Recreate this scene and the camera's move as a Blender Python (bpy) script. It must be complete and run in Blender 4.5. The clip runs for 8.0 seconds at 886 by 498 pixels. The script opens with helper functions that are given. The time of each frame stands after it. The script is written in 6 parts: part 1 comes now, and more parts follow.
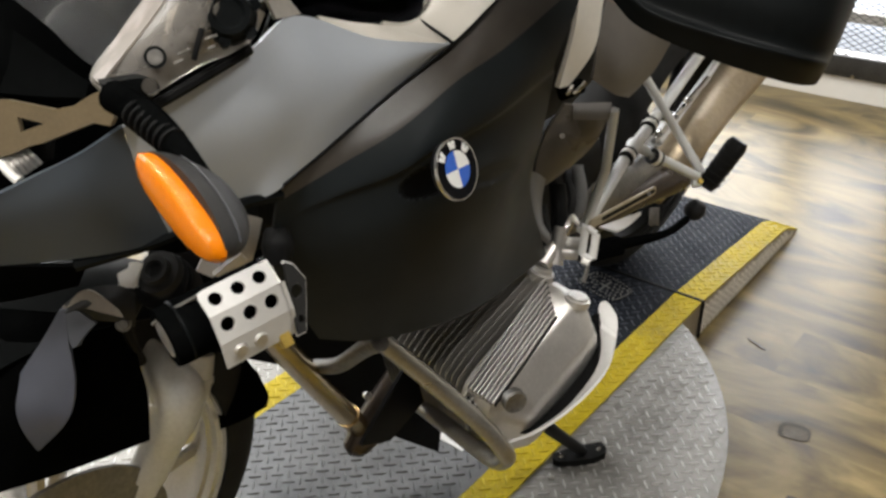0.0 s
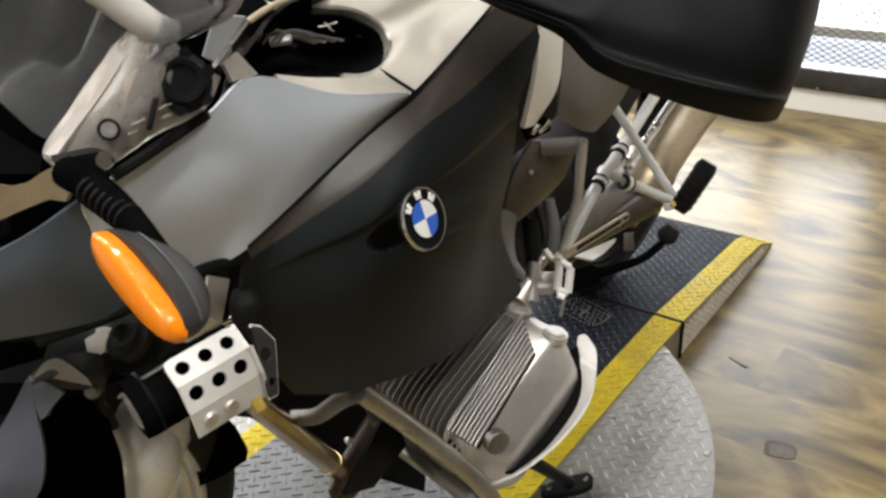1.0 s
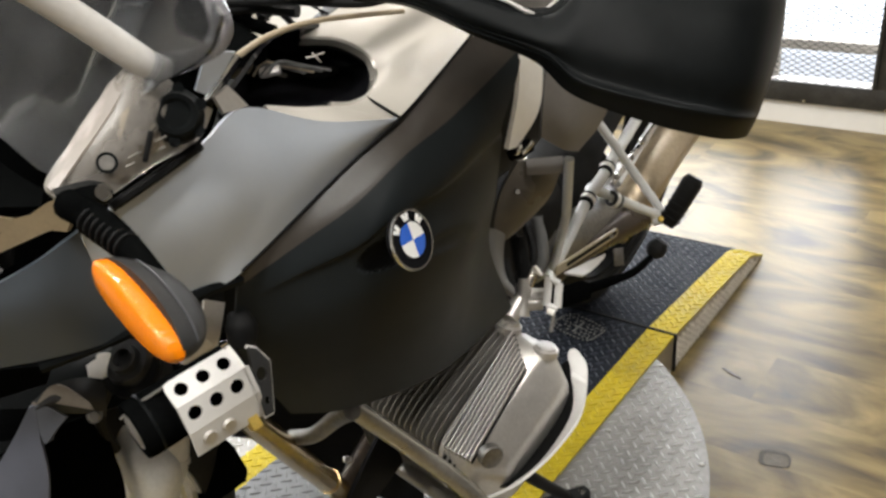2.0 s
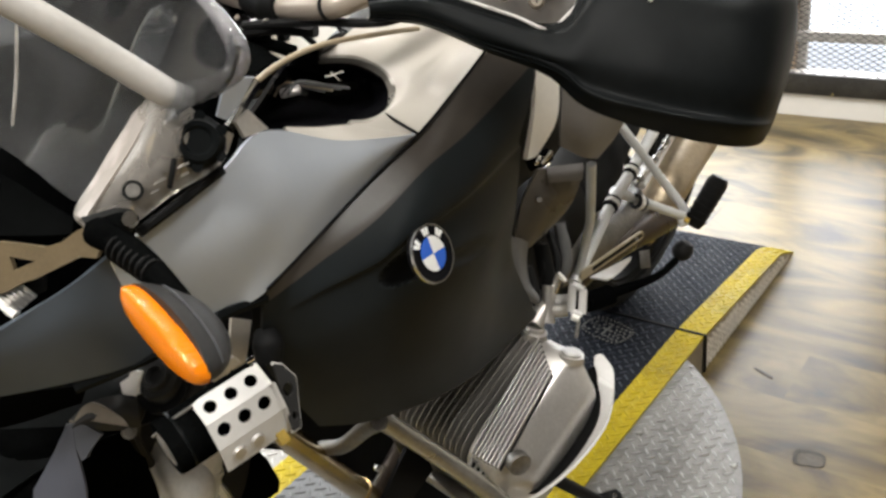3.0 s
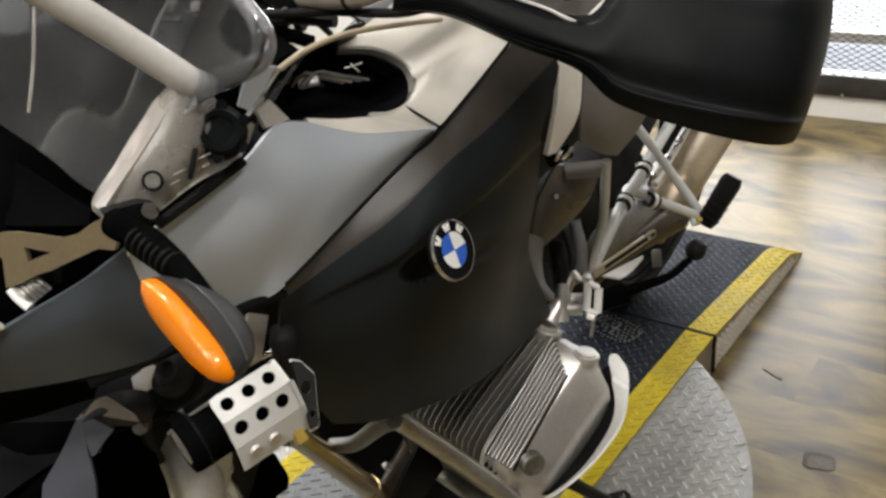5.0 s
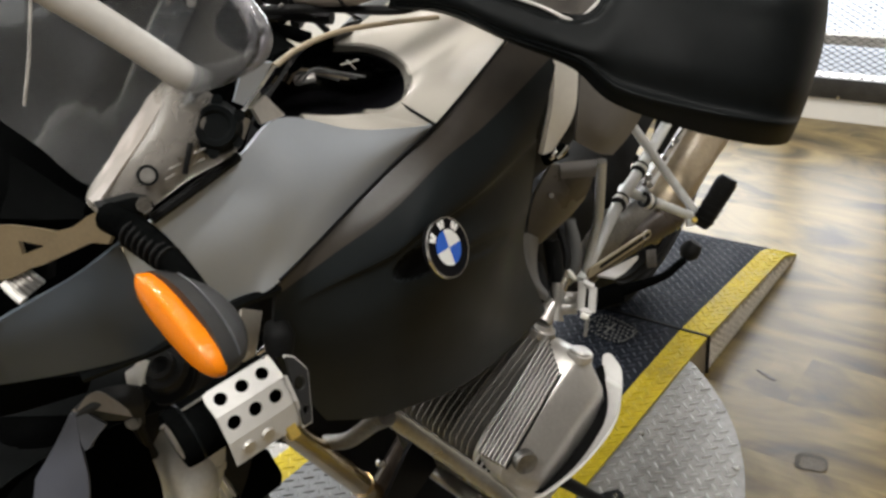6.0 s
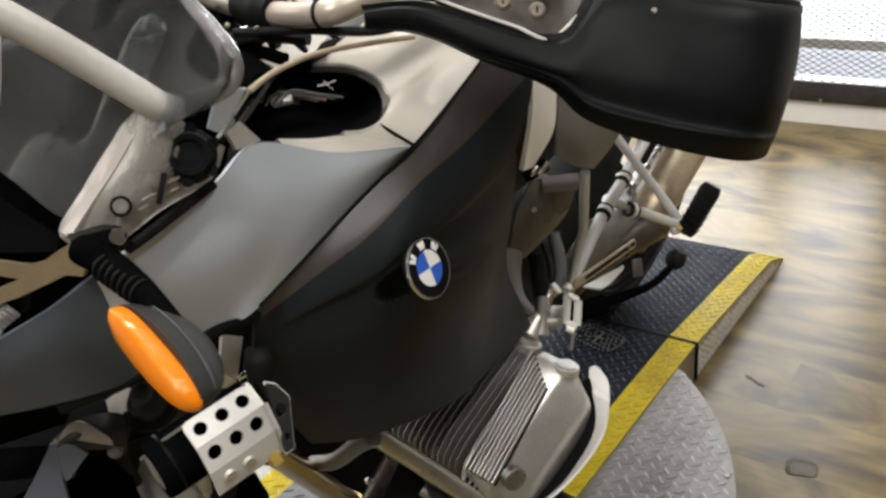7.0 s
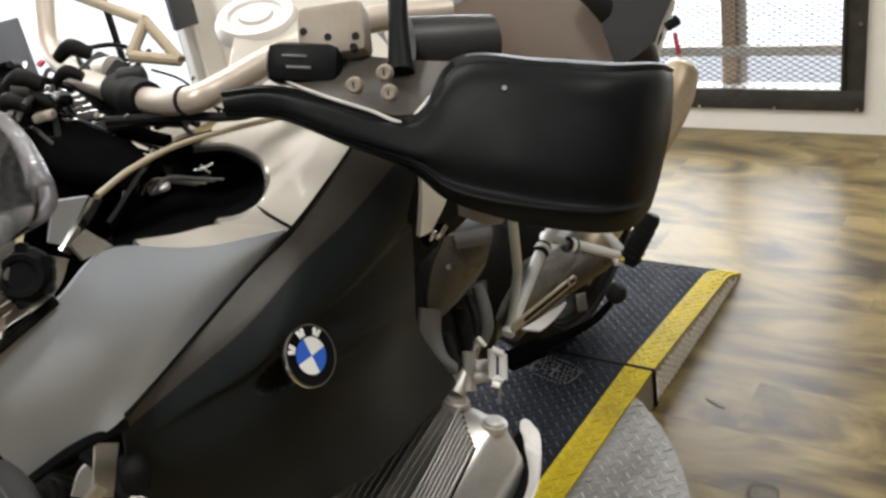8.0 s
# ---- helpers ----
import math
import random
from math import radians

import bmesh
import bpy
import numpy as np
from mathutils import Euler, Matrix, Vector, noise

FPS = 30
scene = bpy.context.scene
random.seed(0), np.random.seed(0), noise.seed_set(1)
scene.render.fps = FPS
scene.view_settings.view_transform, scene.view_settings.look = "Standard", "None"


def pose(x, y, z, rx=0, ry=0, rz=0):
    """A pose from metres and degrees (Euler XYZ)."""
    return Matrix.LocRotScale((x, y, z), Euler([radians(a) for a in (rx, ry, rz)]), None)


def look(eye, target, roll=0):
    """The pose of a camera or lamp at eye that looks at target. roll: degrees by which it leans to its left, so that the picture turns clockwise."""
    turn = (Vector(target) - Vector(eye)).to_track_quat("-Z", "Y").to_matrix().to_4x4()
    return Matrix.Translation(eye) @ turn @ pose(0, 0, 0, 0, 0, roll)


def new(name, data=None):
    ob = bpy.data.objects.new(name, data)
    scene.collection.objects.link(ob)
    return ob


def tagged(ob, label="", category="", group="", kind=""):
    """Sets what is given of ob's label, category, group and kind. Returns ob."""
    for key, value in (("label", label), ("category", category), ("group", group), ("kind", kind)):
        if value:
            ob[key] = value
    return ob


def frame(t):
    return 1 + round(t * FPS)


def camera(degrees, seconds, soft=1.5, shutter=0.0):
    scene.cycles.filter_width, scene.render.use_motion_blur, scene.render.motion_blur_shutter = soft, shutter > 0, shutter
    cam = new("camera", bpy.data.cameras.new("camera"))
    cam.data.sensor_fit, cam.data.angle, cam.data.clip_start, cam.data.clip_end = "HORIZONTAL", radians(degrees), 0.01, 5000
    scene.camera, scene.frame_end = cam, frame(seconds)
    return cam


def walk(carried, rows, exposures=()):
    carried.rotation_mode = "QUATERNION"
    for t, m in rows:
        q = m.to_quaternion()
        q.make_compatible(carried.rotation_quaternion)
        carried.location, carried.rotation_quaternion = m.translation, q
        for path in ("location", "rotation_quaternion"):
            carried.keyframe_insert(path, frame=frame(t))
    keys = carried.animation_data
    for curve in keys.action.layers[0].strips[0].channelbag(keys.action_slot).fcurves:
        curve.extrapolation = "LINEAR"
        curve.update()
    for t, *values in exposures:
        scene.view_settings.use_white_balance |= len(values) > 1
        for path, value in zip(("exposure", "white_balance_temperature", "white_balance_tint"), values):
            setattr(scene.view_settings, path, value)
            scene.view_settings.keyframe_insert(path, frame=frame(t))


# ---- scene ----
cam = camera(54.3, 8.0, soft=2.8)
PATH = [
    (0, (0.936, -0.45, 1.186), (-0.179, 0.889, 0.205), -1.4),
    (0.2, (0.933, -0.438, 1.184), (-0.145, 0.918, 0.184), -1.3),
    (0.5, (0.94, -0.43, 1.193), (-0.139, 0.935, 0.207), -4.0),
    (0.8, (0.925, -0.428, 1.195), (-0.143, 0.96, 0.229), -3.6),
    (1, (0.933, -0.43, 1.203), (-0.161, 0.957, 0.267), -3.5),
    (1.2, (0.938, -0.434, 1.201), (-0.135, 0.972, 0.266), -4.2),
    (2.3, (0.964, -0.445, 1.223), (-0.162, 0.956, 0.345), -5.8),
    (2.5, (0.968, -0.444, 1.227), (-0.175, 0.943, 0.35), -6.8),
    (3, (0.968, -0.443, 1.228), (-0.19, 0.927, 0.344), -7.3),
    (3.5, (0.952, -0.444, 1.224), (-0.215, 0.916, 0.336), -6.6),
    (4, (0.941, -0.448, 1.223), (-0.23, 0.907, 0.333), -5.3),
    (4.2, (0.939, -0.446, 1.221), (-0.221, 0.913, 0.322), -5.7),
    (5.5, (0.945, -0.442, 1.224), (-0.215, 0.922, 0.333), -6.7),
    (6, (0.945, -0.443, 1.222), (-0.204, 0.928, 0.326), -5.9),
    (6.5, (0.946, -0.439, 1.222), (-0.2, 0.936, 0.33), -6.3),
    (7, (0.948, -0.431, 1.23), (-0.186, 0.96, 0.348), -6.8),
    (7.2, (0.951, -0.428, 1.237), (-0.162, 0.994, 0.378), -6.6),
    (7.3, (0.948, -0.427, 1.24), (-0.142, 1.014, 0.381), -6.2),
    (7.5, (0.95, -0.426, 1.257), (-0.112, 1.048, 0.422), -7.8),
    (7.6, (0.952, -0.425, 1.262), (-0.063, 1.095, 0.45), -7.4),
    (7.7, (0.962, -0.422, 1.266), (-0.034, 1.095, 0.425), -8.4),
    (7.8, (0.97, -0.407, 1.264), (-0.046, 1.092, 0.414), -9.4),
    (8, (1.005, -0.337, 1.258), (-0.114, 1.085, 0.407), -10.3),
]
# the phone brightens and darkens its picture a little on the way
EXPOSURES = [(0, -0.22), (0.5, -0.12), (1, -0.02), (2.5, 0.0), (3, 0.0), (3.5, -0.04), (4, -0.14), (5.5, -0.27), (7, -0.25), (7.5, -0.2), (8, -0.27)]
walk(cam, [(t, look(eye, target, roll)) for t, eye, target, roll in PATH], EXPOSURES)

# ---- world, lamps, exposure ----
world = bpy.data.worlds.new("daylight")
world.use_nodes = True
scene.world = world
sky = world.node_tree.nodes.new("ShaderNodeTexSky")
sky.sky_type = "NISHITA"
sky.sun_disc = False
sky.sun_elevation, sky.sun_rotation = radians(40), radians(200)
world.node_tree.links.new(sky.outputs[0], world.node_tree.nodes["Background"].inputs[0])
world.node_tree.nodes["Background"].inputs[1].default_value = 0.1


def area_lamp(name, eye, target, sx, sy, watts, colour):
    data = bpy.data.lights.new(name, "AREA")
    data.shape, data.size, data.size_y = "RECTANGLE", sx, sy
    data.energy, data.color = watts, colour
    ob = new(name, data)
    ob.matrix_world = look(eye, target)
    return ob


WARM = (1.0, 0.975, 0.93)
DAY = (0.95, 0.98, 1.0)
# daylight in the two openings
area_lamp("window_light_north", (-0.7, 3.6, 1.27), (-0.7, 0, 0.77), 2.6, 2.1, 165, (0.95, 0.97, 1.0))
area_lamp("window_light_west", (-3.6, 1.2, 1.85), (0, 1.0, 0.5), 3.4, 1.5, 130, DAY)
# strip lights under the ceiling
STRIPS = ((-0.42, 0.6), (1.7, 0.6), (-1.8, 0.8), (0.8, -1.5))
for sx_, sy_, watts_ in zip(*zip(*STRIPS), (40, 50, 50, 85)):
    lamp = area_lamp("strip_light_tube", (sx_, sy_, 2.93), (sx_, sy_ + 0.0001, 0), 0.12, 1.2, watts_, WARM)


# ---- materials ----
def mat(name, colour, rough=0.5, metal=0.0, var=0.0, scale=20.0, bump=0.0, bscale=200.0, coat=0.0, stretch=(1, 1, 1), island=0.0, obj=0.0, rvar=0.0, colour2=None, spec=0.5):
    """A node material: colour with two scales of noise, uneven gloss and fine relief."""
    m = bpy.data.materials.new(name)
    m.use_nodes = True
    nt = m.node_tree
    N, L = nt.nodes, nt.links
    b = N["Principled BSDF"]
    b.inputs["Roughness"].default_value = rough
    b.inputs["Metallic"].default_value = metal
    b.inputs["Coat Weight"].default_value = coat
    b.inputs["Specular IOR Level"].default_value = spec
    b.inputs["Coat Roughness"].default_value = 0.06
    tc = N.new("ShaderNodeTexCoord")
    mp = N.new("ShaderNodeMapping")
    mp.inputs["Scale"].default_value = stretch
    L.new(tc.outputs["Object"], mp.inputs[0])
    n1 = N.new("ShaderNodeTexNoise")
    n1.inputs["Scale"].default_value, n1.inputs["Detail"].default_value = scale, 6.0
    L.new(mp.outputs[0], n1.inputs["Vector"])
    n2 = N.new("ShaderNodeTexNoise")
    n2.inputs["Scale"].default_value, n2.inputs["Detail"].default_value = scale * 9, 4.0
    L.new(mp.outputs[0], n2.inputs["Vector"])
    mixn = N.new("ShaderNodeMath")
    mixn.operation = "ADD"
    L.new(n1.outputs["Fac"], mixn.inputs[0])
    L.new(n2.outputs["Fac"], mixn.inputs[1])
    fac = mixn.outputs[0]
    if island or obj:
        src = N.new("ShaderNodeNewGeometry").outputs["Random Per Island"] if island else N.new("ShaderNodeObjectInfo").outputs["Random"]
        mm = N.new("ShaderNodeMath")
        mm.operation = "MULTIPLY_ADD"
        mm.inputs[1].default_value = island or obj
        L.new(src, mm.inputs[0])
        L.new(fac, mm.inputs[2])
        fac = mm.outputs[0]
    ramp = N.new("ShaderNodeMapRange")
    ramp.inputs["From Min"].default_value, ramp.inputs["From Max"].default_value = 0.6, 1.4 + (island or obj)
    L.new(fac, ramp.inputs[0])
    mix = N.new("ShaderNodeMix")
    mix.data_type = "RGBA"
    c2 = colour2 or [c * (1 - var) for c in colour]
    c1 = colour if colour2 else [min(1, c * (1 + var)) for c in colour]
    mix.inputs[6].default_value = (*c2, 1)
    mix.inputs[7].default_value = (*c1, 1)
    L.new(ramp.outputs[0], mix.inputs[0])
    L.new(mix.outputs[2], b.inputs["Base Color"])
    if rvar:
        rr = N.new("ShaderNodeMapRange")
        rr.inputs["From Min"].default_value, rr.inputs["From Max"].default_value = 0.3, 0.7
        rr.inputs["To Min"].default_value, rr.inputs["To Max"].default_value = max(0.02, rough - rvar), min(1, rough + rvar)
        L.new(n1.outputs["Fac"], rr.inputs[0])
        L.new(rr.outputs[0], b.inputs["Roughness"])
    if bump:
        n3 = N.new("ShaderNodeTexNoise")
        n3.inputs["Scale"].default_value, n3.inputs["Detail"].default_value = bscale, 3.0
        L.new(mp.outputs[0], n3.inputs["Vector"])
        bp = N.new("ShaderNodeBump")
        bp.inputs["Strength"].default_value, bp.inputs["Distance"].default_value = bump, 0.002
        L.new(n3.outputs["Fac"], bp.inputs["Height"])
        L.new(bp.outputs[0], b.inputs["Normal"])
    return m


def glass_mat(name, tint, rough, film, film_colour, scale=14.0):
    """Thin plastic: clear, with a reflecting skin and an uneven scuffed film."""
    m = bpy.data.materials.new(name)
    m.use_nodes = True
    N, L = m.node_tree.nodes, m.node_tree.links
    b = N["Principled BSDF"]
    b.inputs["Base Color"].default_value = (*film_colour, 1)
    b.inputs["Roughness"].default_value = 0.45
    tr = N.new("ShaderNodeBsdfTransparent")
    tr.inputs[0].default_value = (*tint, 1)
    nz = N.new("ShaderNodeTexNoise")
    nz.inputs["Scale"].default_value, nz.inputs["Detail"].default_value = scale, 3
    mr = N.new("ShaderNodeMapRange")
    mr.inputs["From Min"].default_value, mr.inputs["From Max"].default_value = 0.42, 0.74
    mr.inputs["To Min"].default_value, mr.inputs["To Max"].default_value = film * 0.75, min(0.95, film * 1.5)
    L.new(nz.outputs["Fac"], mr.inputs[0])
    sh = N.new("ShaderNodeMixShader")
    L.new(mr.outputs[0], sh.inputs[0])
    L.new(tr.outputs[0], sh.inputs[1])
    L.new(b.outputs[0], sh.inputs[2])
    gl = N.new("ShaderNodeBsdfGlossy")
    gl.inputs["Roughness"].default_value = rough
    fr = N.new("ShaderNodeFresnel")
    fr.inputs[0].default_value = 1.45
    skin = N.new("ShaderNodeMixShader")
    L.new(fr.outputs[0], skin.inputs[0])
    L.new(sh.outputs[0], skin.inputs[1])
    L.new(gl.outputs[0], skin.inputs[2])
    L.new(skin.outputs[0], N["Material Output"].inputs[0])
    return m


def glow_mat(name, colour, strength):
    m = bpy.data.materials.new(name)
    m.use_nodes = True
    N, L = m.node_tree.nodes, m.node_tree.links
    e = N.new("ShaderNodeEmission")
    e.inputs[0].default_value, e.inputs[1].default_value = (*colour, 1), strength
    L.new(e.outputs[0], N["Material Output"].inputs[0])
    return m


def sky_glow_mat(name, colour, low, high, z0, z1):
    """Glow of the outdoors: dimmer below z0, brighter above z1; heights set to fit the camera's view."""
    m = glow_mat(name, colour, high)
    N, L = m.node_tree.nodes, m.node_tree.links
    geo, sep, mr = N.new("ShaderNodeNewGeometry"), N.new("ShaderNodeSeparateXYZ"), N.new("ShaderNodeMapRange")
    L.new(geo.outputs["Position"], sep.inputs[0])
    L.new(sep.outputs[2], mr.inputs[0])
    for key, value in (("From Min", z0), ("From Max", z1), ("To Min", low), ("To Max", high)):
        mr.inputs[key].default_value = value
    L.new(mr.outputs[0], next(n for n in N if n.type == "EMISSION").inputs[1])
    return m


M_BLACK = mat("black_plastic", (0.0042, 0.0050, 0.0052), 0.46, var=0.3, scale=12, bump=0.03, bscale=900, rvar=0.08, spec=0.075)
M_MATT = mat("matt_black_part", (0.005, 0.005, 0.005), 0.6, var=0.4, scale=25, bump=0.04, bscale=300, spec=0.1)
M_RUBBER = mat("black_rubber", (0.008, 0.008, 0.008), 0.65, var=0.3, scale=30, bump=0.2, bscale=500, spec=0.2)
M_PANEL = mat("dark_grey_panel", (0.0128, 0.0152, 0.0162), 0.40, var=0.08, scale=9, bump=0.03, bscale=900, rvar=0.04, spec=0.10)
M_BLADE = mat("blade_reflection_brown", (0.042, 0.036, 0.030), 0.36, var=0.12, scale=9, bump=0.03, bscale=900, rvar=0.04, spec=0.25)
M_SLATE = mat("slate_beak_tone", (0.058, 0.069, 0.084), 0.40, var=0.04, scale=6, bump=0.02, bscale=700, rvar=0.03, spec=0.35)
M_FRONTPLATE = mat("grey_tread_plate", (0.125, 0.127, 0.13), 0.42, metal=0.6, var=0.25, scale=7, bump=0.15, bscale=250, rvar=0.12)
M_FRONTLUG = mat("grey_tread_lug", (0.11, 0.11, 0.11), 0.36, metal=0.6, var=0.2, scale=14, island=0.3)
M_SKIRT = mat("bright_skirt_plate", (0.25, 0.21, 0.155), 0.45, metal=0.1, var=0.25, scale=14, bump=0.1, bscale=250)
M_DGREY = mat("dark_slate_paint", (0.035, 0.036, 0.041), 0.4, var=0.1, scale=8, bump=0.03, bscale=700)
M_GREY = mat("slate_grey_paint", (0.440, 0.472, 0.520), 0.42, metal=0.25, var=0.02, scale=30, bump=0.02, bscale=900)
M_TANK = mat("silver_tank_paint", (0.37, 0.345, 0.305), 0.6, var=0.02, scale=40, coat=0.05, spec=0.04)
M_TANKGLOSS = mat("glossy_silver_lip_paint", (0.40, 0.375, 0.335), 0.16, metal=0.25, var=0.02, scale=40, coat=0.6)
M_BAR = mat("beige_handlebar_paint", (0.40, 0.345, 0.29), 0.36, metal=0.3, var=0.06, scale=25, rvar=0.05)
M_CAP = mat("pale_tank_cap", (0.52, 0.49, 0.47), 0.42, metal=0.15, var=0.06, scale=25)
M_LEG = mat("pale_cast_fork_leg", (0.70, 0.70, 0.69), 0.38, metal=0.35, var=0.12, scale=20, bump=0.08, bscale=350, rvar=0.08)
M_BRONZE = mat("heat_browned_pipe", (0.060, 0.046, 0.036), 0.32, metal=0.7, var=0.3, scale=14, rvar=0.1)
M_GILT = mat("golden_stained_steel", (0.56, 0.41, 0.20), 0.22, metal=1.0, var=0.1, scale=16, rvar=0.03)
M_TANBAR = mat("tan_anodised_bar", (0.46, 0.40, 0.29), 0.4, metal=0.4, var=0.12, scale=40)
M_BOOT = mat("grey_rubber_boot", (0.10, 0.10, 0.10), 0.5, var=0.15, scale=20, bump=0.05)
M_BEIGE = mat("beige_plastic_stay", (0.50, 0.45, 0.38), 0.45, var=0.1, scale=20)
M_HOUSE = mat("brown_grey_housing", (0.022, 0.022, 0.022), 0.42, var=0.2, scale=25, bump=0.05, bscale=500, spec=0.25)
M_SKIRTLUG = mat("side_lit_skirt_lug", (0.78, 0.74, 0.67), 0.4, metal=0.1, var=0.15, scale=14, island=0.3)
M_MOUNT = mat("taupe_cast_mount", (0.038, 0.033, 0.028), 0.45, var=0.25, scale=20, bump=0.05, spec=0.2)
M_NOSE = mat("warm_grey_cover", (0.13, 0.12, 0.11), 0.42, var=0.08, scale=12, bump=0.05, bscale=600)
M_TAUPE = mat("taupe_gloss_paint", (0.165, 0.125, 0.103), 0.3, metal=0.1, var=0.06, scale=6, coat=0.4)
M_ALU = mat("cast_aluminium", (0.56, 0.54, 0.51), 0.38, metal=0.8, var=0.12, scale=24, bump=0.12, bscale=420, rvar=0.08)
M_DARKALU = mat("dirty_shaded_aluminium", (0.20, 0.19, 0.175), 0.45, metal=0.8, var=0.4, scale=18, bump=0.2, bscale=300, rvar=0.1)
M_FACET = mat("facet_sheen_slate", (0.060, 0.064, 0.084), 0.34, var=0.1, scale=6, rvar=0.04, spec=0.45)
M_FACETMID = mat("facet_sheen_mid", (0.085, 0.090, 0.108), 0.38, var=0.1, scale=6, spec=0.35)
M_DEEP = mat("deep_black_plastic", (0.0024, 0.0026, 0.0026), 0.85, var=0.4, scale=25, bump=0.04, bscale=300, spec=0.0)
M_CLAMP = mat("dull_beige_casting", (0.21, 0.18, 0.145), 0.45, var=0.1, scale=25, bump=0.05, spec=0.2)
M_DAB = mat("pale_worn_dab", (0.19, 0.185, 0.17), 0.5, var=0.4, scale=60)
M_TUBE = mat("grey_tube_paint", (0.42, 0.40, 0.375), 0.36, var=0.08, scale=18, rvar=0.06, bump=0.03)
M_LAMPGLASS = mat("grey_headlight_glass", (0.16, 0.16, 0.16), 0.65, var=0.35, scale=9, spec=0.2)
M_CHROME = mat("polished_steel", (0.62, 0.60, 0.57), 0.14, metal=1.0, var=0.12, scale=20, rvar=0.06)
M_STEEL = mat("worn_steel_tube", (0.37, 0.355, 0.32), 0.36, metal=0.9, var=0.18, scale=22, rvar=0.1, bump=0.05, bscale=300)
M_MUFFLER = mat("brushed_muffler_steel", (0.42, 0.345, 0.245), 0.40, metal=0.8, var=0.18, scale=10, rvar=0.08)
M_WHITE = mat("light_grey_plastic", (0.58, 0.567, 0.548), 0.4, var=0.07, scale=14, bump=0.03)
M_TRIM = mat("white_trim_plastic", (0.88, 0.855, 0.81), 0.4, var=0.05, scale=14)
M_KNOT = mat("grey_brown_knot", (0.088, 0.070, 0.044), 0.5, var=0.5, scale=70, bump=0.3, bscale=120)
M_STRUT = mat("pale_frame_paint", (0.74, 0.745, 0.74), 0.36, metal=0.1, var=0.08, scale=18, rvar=0.06)
M_BRASS = mat("yellow_zinc_plate", (0.60, 0.42, 0.10), 0.4, metal=0.6, var=0.25, scale=60)
M_BROWN = mat("brown_black_gloss_cover", (0.105, 0.094, 0.080), 0.28, var=0.15, scale=8, rvar=0.06)
M_SEAT = mat("seat_vinyl", (0.010, 0.010, 0.010), 0.5, var=0.2, scale=20, bump=0.25, bscale=700, spec=0.3)
M_TYRE = mat("tyre_rubber", (0.02, 0.02, 0.02), 0.8, var=0.25, scale=30, bump=0.3, bscale=200, spec=0.2)
M_PLATE = mat("bare_tread_plate", (0.255, 0.245, 0.228), 0.42, metal=0.7, var=0.3, scale=7, bump=0.15, bscale=250, rvar=0.12)
M_BLACKPLATE = mat("black_painted_tread_plate", (0.011, 0.013, 0.018), 0.68, var=0.35, scale=10, bump=0.15, bscale=250, rvar=0.1, spec=0.08)
M_LUGWORN = mat("worn_tread_lug", (0.034, 0.040, 0.056), 0.45, metal=0.2, var=0.5, scale=14, island=0.5)
M_LUGBARE = mat("bright_tread_lug", (0.50, 0.485, 0.46), 0.36, metal=0.8, var=0.25, scale=14, island=0.4)
M_YELLOW = mat("yellow_edge_paint", (0.44, 0.335, 0.006), 0.6, var=0.35, scale=16, bump=0.2, bscale=260, rvar=0.12, spec=0.25)
M_YELLOWLUG = mat("worn_yellow_lug", (0.54, 0.42, 0.02), 0.5, var=0.3, scale=18, island=0.4, spec=0.3)
M_WALL = mat("white_wall_paint", (0.72, 0.69, 0.64), 0.6, var=0.04, scale=2.5, bump=0.06, bscale=160)
M_DARKWALL = mat("grey_bounce_wall", (0.42, 0.41, 0.39), 0.6, var=0.06, scale=2.5, bump=0.06, bscale=160)
M_EASTWALL = mat("dark_reflection_wall", (0.075, 0.068, 0.060), 0.6, var=0.06, scale=2.5, bump=0.06, bscale=160)
M_CEIL = mat("ceiling_paint", (0.74, 0.73, 0.70), 0.8, var=0.04, scale=3)
M_FRAME = mat("black_steel_frame", (0.045, 0.043, 0.04), 0.45, metal=0.4, var=0.5, scale=25, bump=0.1)
M_MESH = mat("dark_expanded_metal", (0.022, 0.022, 0.024), 0.5, metal=0.0, var=0.3, scale=40)
M_WOODBAR = mat("brown_wood_post", (0.30, 0.22, 0.15), 0.6, var=0.3, scale=20, stretch=(1, 1, 0.15))
M_POST = mat("grey_rail_post_shade", (0.36, 0.34, 0.31), 0.6, var=0.25, scale=14, bump=0.2, bscale=120)
M_DIRT = mat("dark_floor_scuff", (0.05, 0.040, 0.028), 0.7, var=0.5, scale=90, bump=0.4, bscale=200)
M_RED = mat("red_plastic", (0.34, 0.02, 0.045), 0.4, var=0.1)
M_BLUE = mat("badge_blue", (0.03, 0.12, 0.55), 0.18, var=0.08, scale=40, coat=0.5)
M_BADGEW = mat("badge_white", (0.82, 0.82, 0.80), 0.2, var=0.04, scale=40, coat=0.5)
M_BADGEK = mat("badge_black", (0.006, 0.006, 0.007), 0.6, var=0.2, scale=40, spec=0.03)
M_GLOSSK = mat("gloss_black_plastic", (0.006, 0.006, 0.007), 0.1, var=0.2, scale=10, rvar=0.04)
M_GOLD = mat("tan_cable_sheath", (0.30, 0.245, 0.17), 0.4, var=0.15, scale=50)
M_BRACKET = mat("brown_gold_bracket", (0.150, 0.112, 0.062), 0.42, metal=0.3, var=0.15, scale=40)
M_PATCH = mat("plain_white_patch", (0.78, 0.77, 0.75), 0.5, var=0.12, scale=25, bump=0.2, bscale=200)
